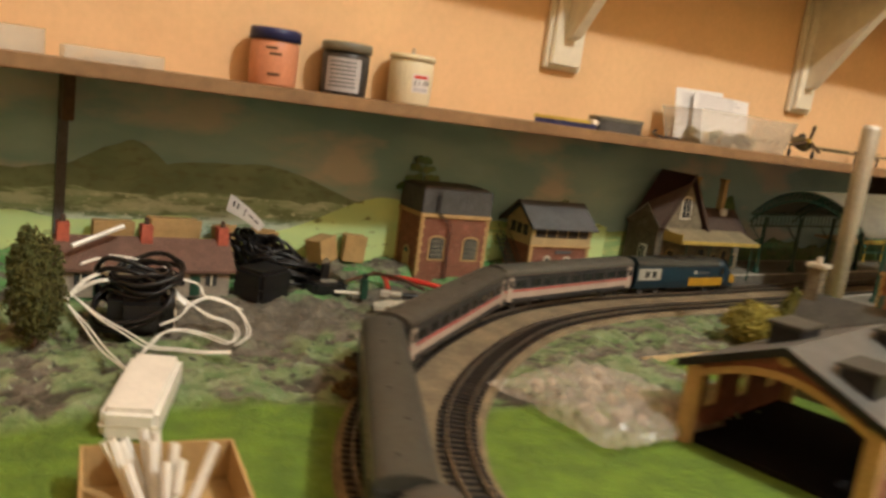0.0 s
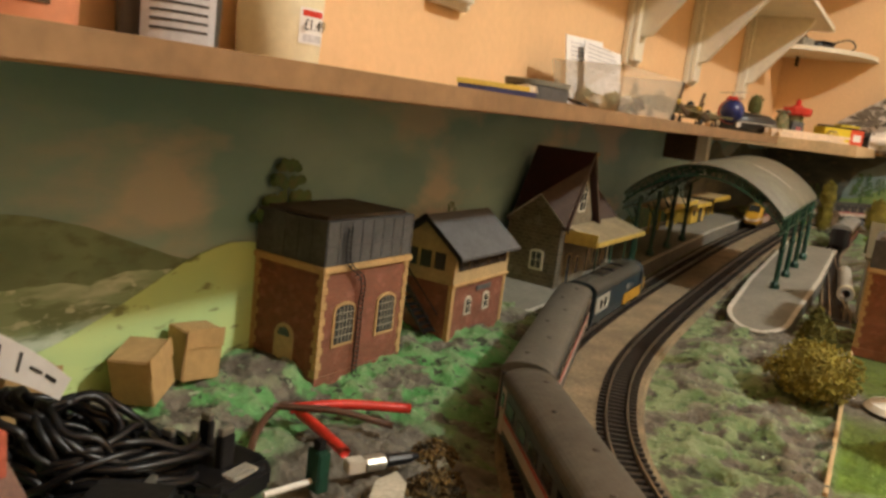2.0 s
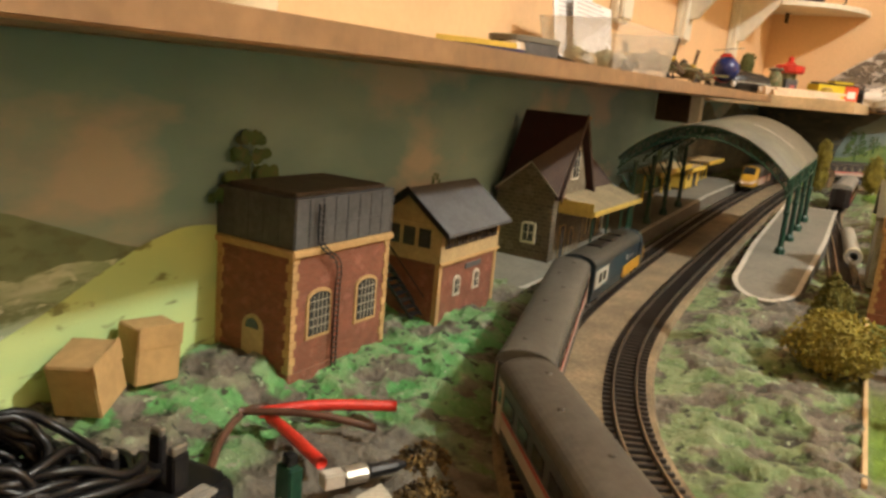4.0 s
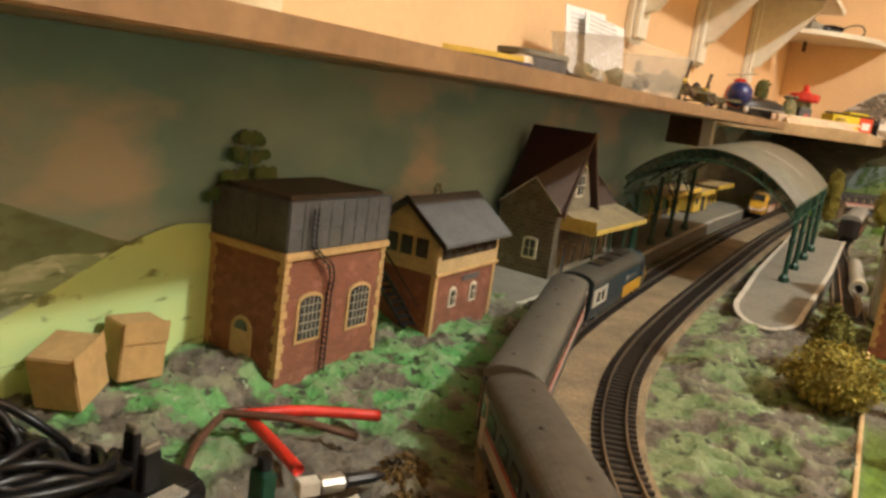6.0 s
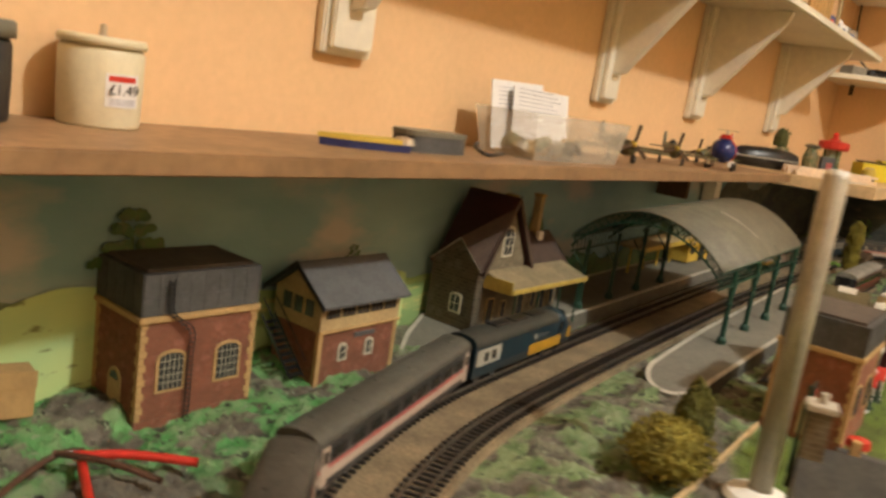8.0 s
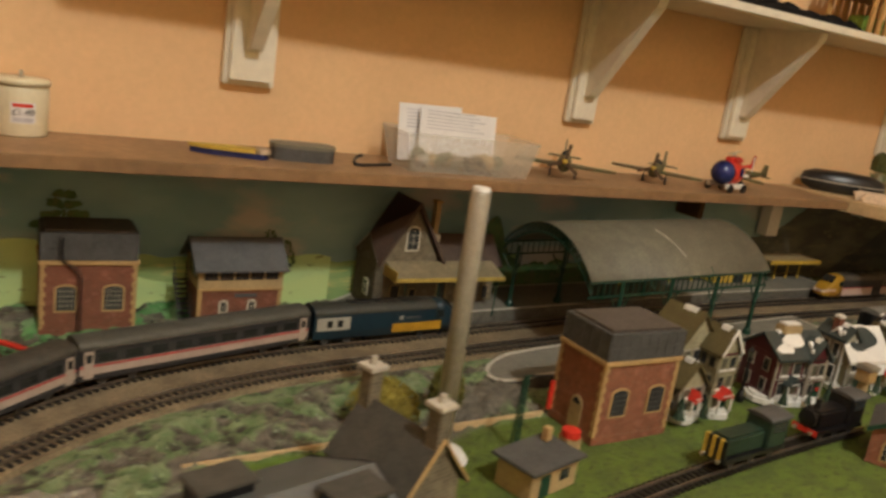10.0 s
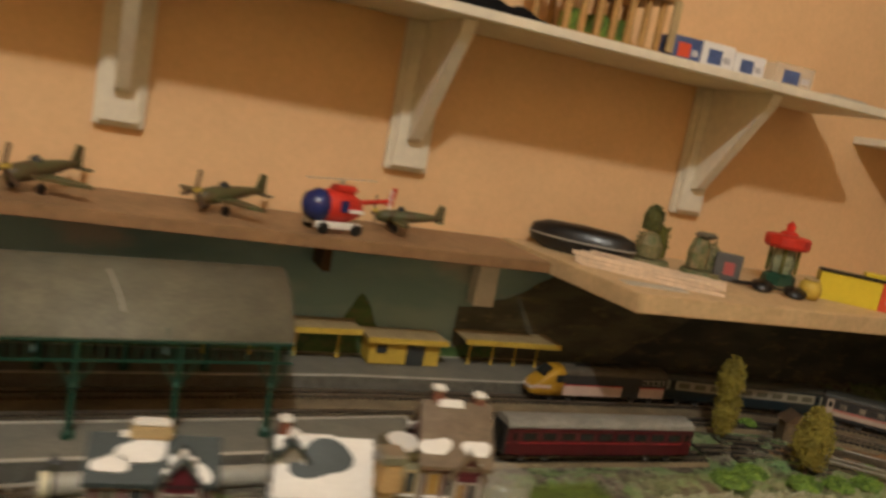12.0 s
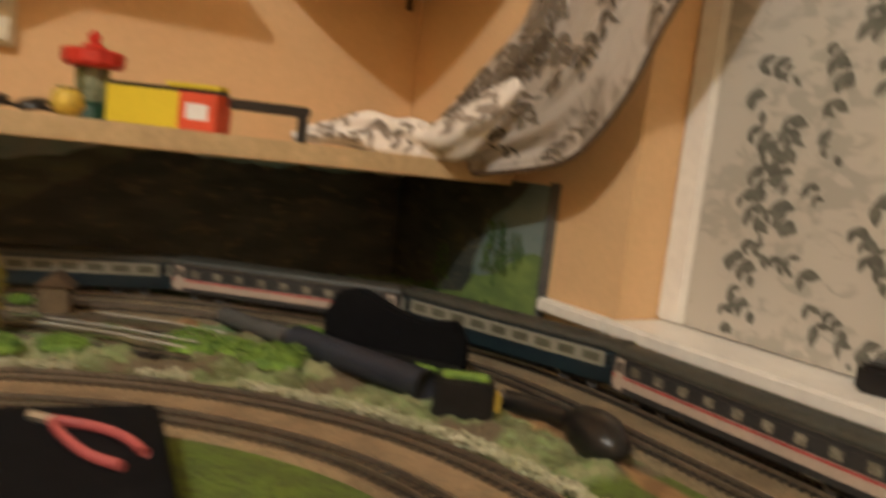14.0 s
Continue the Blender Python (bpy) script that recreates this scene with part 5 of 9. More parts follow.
def canopy():
    t = thing("platform_canopy", Matrix(), "arched frosted roof on green posts spanning both tracks", "canopy")
    x0, x1, yc, a, z0, high = 1.205, 1.575, 0.824, 0.108, 0.122, 0.054

    def arch(u):
        """Height of the arch over its springing; u runs from -1 to 1 across the tracks."""
        return high * (1 - u * u) ** 0.92 if abs(u) < 1 else 0.0
    bm = bmesh.new()
    k = 20
    rings = []
    for x in (x0, x1):
        for r in (0, 0.0014):
            rings.append([bm.verts.new((x, yc + a * (2 * i / k - 1), z0 + r + arch(2 * i / k - 1))) for i in range(k + 1)])
    for i in range(k):
        bm.faces.new((rings[1][i], rings[1][i + 1], rings[3][i + 1], rings[3][i]))
        bm.faces.new((rings[0][i], rings[2][i], rings[2][i + 1], rings[0][i + 1]))
        for q, w in ((0, 1), (3, 2)):
            bm.faces.new((rings[q][i], rings[q][i + 1], rings[w][i + 1], rings[w][i]))
    part("roof_sheet", bm, M_CANOPY, t, "frosted grey curved roof sheet", smooth=True)
    bm = bmesh.new()
    tube(bm, [Vector(((x0 + x1) / 2 + 0.012 - 0.018 * q / 6, yc + a * (-0.80 + 0.085 * q), z0 + 0.0014 + arch(-0.80 + 0.085 * q))) for q in range(7)], 0.0011, 5)
    part("sheet_seam", bm, M_LIGHTGREY, t, "pale tape over the roof joint")
    for x in (x0 + 0.002, x0 + 0.12, x0 + 0.24, x1 - 0.002):
        bm = bmesh.new()
        for drop in (0.001, 0.015):
            tube(bm, [Vector((x, yc + a * (i / 12 - 1), z0 - drop + arch(i / 12 - 1))) for i in range(25)], 0.0016, 5)
        for i in range(1, 24):
            p = Vector((x, yc + a * (i / 12 - 1), z0 - 0.001 + arch(i / 12 - 1)))
            for j in (i - 0.6, i + 0.6):
                tube(bm, [p, Vector((x, yc + a * (j / 12 - 1), z0 - 0.015 + arch(j / 12 - 1)))], 0.0008, 4)
        part("lattice_arch", bm, M_GREEN, t, "green lattice arch")
    for y in (yc - a + 0.002, yc + a - 0.002):
        bm = bmesh.new()
        box(bm, (x0, y - 0.0015, z0 - 0.003), (x1, y + 0.0015, z0 + 0.001))
        for i in range(34):
            x = x0 + (x1 - x0) * (i + 0.5) / 34
            box(bm, (x - 0.0006, y - 0.0006, z0 - 0.022), (x + 0.0006, y + 0.0006, z0 - 0.003))
        box(bm, (x0, y - 0.001, z0 - 0.024), (x1, y + 0.001, z0 - 0.0215))
        part("side_girder", bm, M_GREEN, t)
        for i in range(4):
            x = (1.266 if y < yc else 1.222) + 0.097 * i
            post = part("post", lathe(bmesh.new(), [(0, 0), (0.0065, 0), (0.0065, 0.007), (0.0036, 0.011), (0.0032, 0.052), (0.0048, 0.056), (0.0032, 0.060), (0.0032, z0 - 0.020), (0, z0 - 0.020)], 8, pose(x, y if y < yc else y - 0.018, 0.0165)), M_GREEN, t)
            bm = bmesh.new()
            for s in (-1, 1):
                tube(bm, [Vector((x, y if y < yc else y - 0.018, 0.072)), Vector((x + s * 0.010, y if y < yc else y - 0.014, 0.084)), Vector((x + s * 0.017, y if y < yc else y - 0.006, z0 - 0.023))], 0.0012, 5)
            part("spandrel", bm, M_GREEN, post)


canopy()


def shelter(name, x0, x1, y0, y1, z, wall, roof, label):
    t = thing(name, Matrix(), label, "building")
    if wall:
        part("wall", box(bmesh.new(), (x0, y0, 0.0175), (x1, y1, z)), wall, t)
        part("doorway", box(bmesh.new(), (x0 + (x1 - x0) * 0.52, y0 - 0.0014, 0.0175), (x0 + (x1 - x0) * 0.78, y0 - 0.0002, z - 0.006)), M_PANE, t)
        part("window", box(bmesh.new(), (x0 + 0.010, y0 - 0.0014, 0.034), (x0 + 0.026, y0 - 0.0002, z - 0.010)), M_PANE, t)
    else:
        for i in range(4):
            x = x0 + 0.015 + (x1 - x0 - 0.03) * i / 3
            part("post", lathe(bmesh.new(), [(0, 0), (0.003, 0), (0.0018, 0.005), (0.0018, z - 0.017), (0, z - 0.017)], 8, pose(x, (y0 + y1) / 2, 0.0172)), M_YELLOW, t)
    part("roof", box(bmesh.new(), (x0 - 0.008, y0 - 0.010, z), (x1 + 0.008, y1 + 0.003, z + 0.004), 0.0006), roof, t)
    part("valance", box(bmesh.new(), (x0 - 0.0085, y0 - 0.012, z - 0.004), (x1 + 0.0085, y0 - 0.0102, z + 0.0045), 0.0004), M_YELLOW, t, "yellow valance")


shelter("platform_awning", 1.50, 1.718, 0.955, 0.995, 0.066, None, M_CREAM, "yellow edged platform awning on thin posts")
shelter("waiting_hut", 1.745, 1.855, 0.955, 0.995, 0.056, M_YELLOW, M_CREAM, "small yellow platform waiting hut")
shelter("platform_awning", 1.90, 2.05, 0.955, 0.995, 0.062, None, M_CREAM, "yellow edged platform awning under the board")

# ---------- rolling stock ----------


def roof_outline(w, eave, top, k=16):
    return [(w / 2 * math.cos(math.pi * i / k), eave + (top - eave) * math.sin(math.pi * i / k) ** 0.75) for i in range(k + 1)]


def side_bands(t, parent_name, L, w, bands):
    """Coloured bands on both sides: (name, z0, z1, material)."""
    out = []
    for s in (-1, 1):
        for name, z0, z1, mat in bands:
            y0, y1 = (w / 2, w / 2 + 0.0005)
            lo, hi = sorted((s * y0, s * y1))
            out.append(part(name, box(bmesh.new(), (-L / 2 + 0.0004, lo, z0), (L / 2 - 0.0004, hi, z1)), mat, t))
    return out


def bogie(t, x, w=0.030):
    b = part("bogie", box(bmesh.new(), (x - 0.021, -0.011, 0.004), (x + 0.021, 0.011, 0.011), 0.001), M_BLACK, t)
    for dx in (-0.0165, 0.0165):
        for y in (-0.0094, 0.0094):
            part("wheel", lathe(bmesh.new(), [(0, -0.0013), (0.006, -0.0013), (0.006, 0.0013), (0, 0.0013)], 12, Matrix.Translation((x + dx, y, 0.0060)) @ pose(0, 0, 0, 90, 0, 0)), M_TANK, b)


def coach(m, livery, L, label, roof=None, pane=None):
    t = thing("passenger_coach", m, label, "railway coach", "passenger coaches")
    w = 0.035
    body_mat, own_roof, bands = {
        "blue": (M_COACHBLUE, M_ROOFDARK, [("window_band", 0.0265, 0.0415, M_DULLGREY)]),
        "city": (M_BEIGE, M_ROOFGREY, [("window_band", 0.0275, 0.0400, M_CHAR), ("red_stripe", 0.0245, 0.0263, M_REDSTRIPE), ("upper_band", 0.0402, 0.0440, M_CHAR), ("skirt", 0.0105, 0.0160, M_CHAR)]),
        "maroon": (M_MAROON, M_PALEROOF, [("lining", 0.0255, 0.0262, M_REDSTRIPE)])}[livery]
    roof = roof or own_roof
    bm = bmesh.new()
    box(bm, (-L / 2, -w / 2, 0.010), (L / 2, w / 2, 0.0445), 0.0012)
    part("body", bm, body_mat, t)
    part("roof", prism(bmesh.new(), roof_outline(w + 0.0008, 0.0445, 0.0540), -L / 2, L / 2, "x"), roof, t, "curved grey roof", smooth=False)
    side_bands(t, "side", L, w, bands)
    part("roof_rib", prism(bmesh.new(), roof_outline(w + 0.0016, 0.0442, 0.0543), -L / 2 + 0.0010, -L / 2 + 0.0030, "x"), roof, t)
    part("roof_rib", prism(bmesh.new(), roof_outline(w + 0.0016, 0.0442, 0.0543), L / 2 - 0.0030, L / 2 - 0.0010, "x"), roof, t)
    for i in range(6):
        x = -L / 2 + L * (i + 0.5) / 6
        part("roof_vent", lathe(bmesh.new(), [(0, 0), (0.0022, 0), (0.0016, 0.0012), (0, 0.0014)], 8, pose(x, 0.004 * (-1) ** i, 0.0535)), roof, t)
    count = 9
    for s in (-1, 1):
        for i in range(count):
            x = -L / 2 + 0.030 + (L - 0.06) * i / (count - 1)
            lo, hi = sorted((s * (w / 2 + 0.0004), s * (w / 2 + 0.0010)))
            half = 0.0052 if pane is M_GLINTPANE else 0.0095
            win = part("window", box(bmesh.new(), (x - half, lo, 0.0300), (x + half, hi, 0.0385)), pane or M_GLASS, t)
        for x in (-L / 2 + 0.010, L / 2 - 0.010):
            lo, hi = sorted((s * (w / 2 + 0.0004), s * (w / 2 + 0.0009)))
            door = part("door", box(bmesh.new(), (x - 0.0050, lo, 0.0125), (x + 0.0050, hi, 0.0425)), body_mat if livery != "city" else M_BEIGE, t)
            lo, hi = sorted((s * (w / 2 + 0.0009), s * (w / 2 + 0.0013)))
            part("door_window", box(bmesh.new(), (x - 0.0028, lo, 0.0300), (x + 0.0028, hi, 0.0390)), M_GLASS, door)
    for s in (-1, 1):
        lo, hi = sorted((s * L / 2, s * (L / 2 + 0.0042)))
        part("gangway", box(bmesh.new(), (lo, -0.0085, 0.012), (hi, 0.0085, 0.046), 0.0015), M_BLACK, t)
        part("end_frame", box(bmesh.new(), (min(s * (L / 2 - 0.001), s * (L / 2 + 0.0012)), -w / 2 + 0.001, 0.011), (max(s * (L / 2 - 0.001), s * (L / 2 + 0.0012)), w / 2 - 0.001, 0.045)), M_CHAR, t)
    part("underframe", box(bmesh.new(), (-0.055, -0.012, 0.005), (0.055, 0.012, 0.0102), 0.001), M_BLACK, t)
    for x in (-L / 2 + 0.045, L / 2 - 0.045):
        bogie(t, x)
    return t


acc = [0.0]
for a, b in zip(rear_line, rear_line[1:]):
    acc.append(acc[-1] + (b - a).length)


def on_line(line, cum, s):
    i = min(len(cum) - 1, max(1, next((k for k, v in enumerate(cum) if v >= s), len(cum) - 1)))
    f = (s - cum[i - 1]) / max(1e-9, cum[i] - cum[i - 1])
    return line[i - 1].lerp(line[i], f)


def shell(rows):
    """Cross-sections (x, half width, floor, waist, roof height) joined into one body along x."""
    bm = bmesh.new()
    rings = []
    for x, w, z0, z1, z2 in rows:
        ring = [(-w * 0.90, z0), (-w, z0 + 0.3 * (z1 - z0)), (-w, z1)] + [(-w * math.cos(math.pi * i / 10), z1 + (z2 - z1) * math.sin(math.pi * i / 10) ** 0.75) for i in range(1, 10)] + [(w, z1), (w, z0 + 0.3 * (z1 - z0)), (w * 0.90, z0)]
        rings.append([bm.verts.new((x, y, z)) for y, z in ring])
    for a, b in zip(rings, rings[1:]):
        for i in range(len(a)):
            bm.faces.new((a[i], b[i], b[(i + 1) % len(a)], a[(i + 1) % len(a)]))
    bm.faces.new(rings[0])
    bm.faces.new(rings[-1][::-1])
    bmesh.ops.recalc_face_normals(bm, faces=bm.faces[:])
    return bm


M_CABYELLOW = material("warning_yellow_paint", (0.47, 0.26, 0.018), 0.45, vary=0.15, scale=40)
M_PALEPINK = material("pale_pinkish_side_band", (0.58, 0.44, 0.38), 0.45, vary=0.1, scale=30)
M_SOOTY = material("sooty_brown_roof", (0.068, 0.060, 0.047), 0.6, vary=0.25, scale=30)
M_WEATHERED = material("weathered_grey_brown_roof", (0.105, 0.092, 0.072), 0.6, vary=0.25, scale=30)


def power_car(m, livery, L, label):
    """A streamlined diesel power car; its cab faces +x."""
    t = thing("power_car", m, label, "locomotive", "train power cars")
    w = 0.0178
    low, roof, body_mat = 0.0100, 0.0540, (M_RAILBLUE if livery == "blue" else M_CHAR)
    cab = L / 2 - 0.050
    part("body", shell([(-L / 2, w, low, 0.0430, roof), (cab, w, low, 0.0430, roof)]), body_mat, t)
    part("roof_panel", prism(bmesh.new(), roof_outline(2 * w + 0.0012, 0.0432, roof + 0.0006), -L / 2 + 0.0006, cab - 0.0004, "x"), M_ROOFDARK if livery == "blue" else M_WEATHERED, t, "weathered curved roof")
    nose = part("cab", shell([(cab + 0.0002, w, low, 0.0430, roof), (cab + 0.016, w * 0.99, low, 0.0420, roof - 0.0008), (cab + 0.032, w * 0.95, low, 0.0330, 0.0380), (cab + 0.042, w * 0.88, low, 0.0270, 0.0300), (cab + 0.050, w * 0.68, low + 0.001, 0.0200, 0.0220)]), M_RAILBLUE if livery == "blue" else M_CABYELLOW, t, "wedge-shaped driving cab", True)
    part("windscreen", prism(bmesh.new(), [(-0.0125, 0.0), (0.0125, 0.0), (0.0112, 0.0185), (-0.0112, 0.0185)], -0.0006, 0.0014, "y", Matrix.Translation((cab + 0.0335, 0, 0.0385)) @ pose(0, 0, 0, 0, 0, 90) @ pose(0, 0, 0, -44, 0, 0)), M_GLASS, nose, "dark raked windscreen")
    if livery == "blue":
        part("nose_cap", shell([(cab + 0.0300, w * 0.964, low + 0.002, 0.0325, 0.0372), (cab + 0.0422, w * 0.89, low + 0.002, 0.0275, 0.0305), (cab + 0.0506, w * 0.69, low + 0.002, 0.0204, 0.0224)]), M_CABYELLOW, nose, "yellow nose end")
    else:
        part("cab_side", shell([(cab + 0.0003, w * 1.012, 0.0288, 0.0425, 0.0430), (cab + 0.0145, w * 1.004, 0.0288, 0.0420, 0.0424)]), M_CHAR, nose, "charcoal cab side")
    for sgn in (-1, 1):
        def side(name, x0, x1, z0, z1, mat, out=0.0006, parent=t, words=""):
            lo, hi = sorted((sgn * (w - 0.0004), sgn * (w + out)))
            return part(name, box(bmesh.new(), (x0, lo, z0), (x1, hi, z1)), mat, parent, words)
        side("cab_window", cab + 0.003, cab + 0.013, 0.0310, 0.0415, M_GLASS, 0.0006, nose)
        if livery == "blue":
            side("yellow_panel", cab - 0.070, cab + 0.010, 0.0130, 0.0255, M_CABYELLOW, 0.0006, t, "yellow lower side panel")
            white = side("pale_panel", -L / 2 + 0.004, -L / 2 + 0.052, 0.0225, 0.0400, M_LIGHTGREY, 0.0006, t, "pale panel with two dark windows")
            for x in (-L / 2 + 0.018, -L / 2 + 0.033):
                side("window", x, x + 0.008, 0.0265, 0.0360, M_GLASS, 0.0010, white)
            side("emblem", cab - 0.060, cab - 0.054, 0.0310, 0.0365, M_LIGHTGREY)
            side("name_bar", cab - 0.050, cab - 0.026, 0.0315, 0.0345, M_SLATE)
        else:
            side("side_band", cab - 0.105, cab - 0.0005, 0.0120, 0.0270, M_PALEPINK, 0.0006, t, "pale lower side band")
            side("side_band", -L / 2 + 0.004, -L / 2 + 0.050, 0.0120, 0.0270, M_PALEPINK)
            side("red_stripe", cab - 0.105, cab - 0.0005, 0.0272, 0.0288, M_REDSTRIPE)
            side("red_stripe", -L / 2 + 0.004, -L / 2 + 0.050, 0.0272, 0.0288, M_REDSTRIPE)
            side("window_band", -L / 2 + 0.006, -L / 2 + 0.046, 0.0330, 0.0400, M_LIGHTGREY)
            for i in range(4):
                side("window", -L / 2 + 0.008 + 0.010 * i, -L / 2 + 0.015 + 0.010 * i, 0.0340, 0.0390, M_GLASS, 0.0010)
    if livery != "blue":
        band = part("nose_band", shell([(cab + 0.0204, w * 0.992, 0.0190, 0.0262, 0.0263), (cab + 0.0334, w * 0.957, 0.0190, 0.0262, 0.0263), (cab + 0.0434, w * 0.897, 0.0190, 0.0262, 0.0263), (cab + 0.0508, w * 0.70, 0.0170, 0.0212, 0.0213)]), M_PALEPINK, nose, "pale band round the nose")
        for y in (-0.009, 0.009):
            part("headlight", lathe(bmesh.new(), [(0, 0), (0.0022, 0), (0.0018, 0.0014), (0, 0.0016)], 10, Matrix.Translation((cab + 0.0500, y, 0.0195)) @ pose(0, 0, 0, 0, 90, 0)), M_SNOW, band)
    part("valance_skirt", shell([(cab + 0.012, w * 0.86, 0.0055, 0.0098, 0.0099), (cab + 0.0475, w * 0.66, 0.0060, 0.0098, 0.0099)]), M_BLACK, t)
    part("gangway", box(bmesh.new(), (-L / 2 - 0.0042, -0.0085, 0.012), (-L / 2, 0.0085, 0.046), 0.0015), M_BLACK, t)
    for i in range(3):
        x = -L / 2 + 0.055 + 0.040 * i
        part("roof_grille", prism(bmesh.new(), [(-0.008, 0.0), (0.008, 0.0), (0.006, 0.0016), (-0.006, 0.0016)], x, x + 0.030, "x", pose(0, 0, roof + 0.0004)), M_BLACK, t)
    part("underframe", box(bmesh.new(), (-0.045, -0.012, 0.005), (0.035, 0.012, 0.0102), 0.001), M_BLACK, t)
    for x in (-L / 2 + 0.038, L / 2 - 0.052):
        bogie(t, x)
    return t


def run_of(nearest):
    """Distance along the rear track of the place nearest to a point."""
    k = min(range(len(rear_line)), key=lambda i: (rear_line[i].x - nearest[0]) ** 2 + (rear_line[i].y - nearest[1]) ** 2)
    return acc[k]


COACH, CAR = 0.298, 0.246
WORDS = {"blue": "dark blue and pale grey passenger coach coupled in the train", "city": "beige and charcoal passenger coach with red stripe in the train"}


def vehicle(s0, s1):
    """Where a vehicle between two places of the rear track stands on its two bogies."""
    a, b = on_line(rear_line, acc, s0 + 0.045), on_line(rear_line, acc, s1 - 0.045)
    c = (a + b) / 2
    return c, math.degrees(math.atan2(b.y - a.y, b.x - a.x))


# the arriving end: a blue power car by the station house, its coaches curving back round the corner
s = run_of((1.10, 0.87))
c, turn = vehicle(s - CAR, s)
power_car(pose(c.x, c.y, 0.0058, 0, 0, turn), "blue", CAR - 0.008, "dark blue power car with yellow nose and side panels")
s -= CAR
k = 0
while s - COACH > 0:
    kind = "blue" if k % 3 == 2 else "city"
    c, turn = vehicle(s - COACH, s)
    coach(pose(c.x, c.y, 0.0058, 0, 0, turn), kind, COACH - 0.009, WORDS[kind], M_SOOTY if k % 2 else None)
    s -= COACH
    k += 1
# the leaving end: a power car with its yellow cab towards the station, coaches round the far corner
s = run_of((1.96, 0.872))
c, turn = vehicle(s, s + CAR)
power_car(pose(c.x, c.y, 0.0058, 0, 0, turn + 180), "city", CAR - 0.008, "charcoal and pale power car with yellow cab and red stripe")
s += CAR
k = 0
while s + COACH < acc[-1]:
    kind = "city" if k % 2 else "blue"
    c, turn = vehicle(s, s + COACH)
    coach(pose(c.x, c.y, 0.0058, 0, 0, turn), kind, COACH - 0.009, WORDS[kind], M_ROOFDARK, M_GLINTPANE if kind == "city" else M_SMOKEPANE)
    s += COACH
    k += 1
coach(pose(1.962, 0.683, 0.0058), "maroon", 0.272, "maroon passenger coach with grey roof standing on the siding")
pipe = thing("white_tube", pose(1.345, 0.633, 0.0132, 0, 0, 4.5), "off-white plastic tube lying along the siding", "tube")
part("pipe", lathe(bmesh.new(), [(0.0060, 0.0), (0.0105, 0.0), (0.0105, 0.235), (0.0060, 0.235), (0.0060, 0.0)], 20, pose(0, 0, 0, 0, 90, 0)), M_LIGHTGREY, pipe, smooth=False)
part("collar", lathe(bmesh.new(), [(0.0107, 0.0), (0.0118, 0.0), (0.0118, 0.010), (0.0107, 0.010), (0.0107, 0.0)], 20, pose(0, 0, 0, 0, 90, 0)), M_POTCREAM, pipe)

# ---------- engine shed and its surroundings ----------


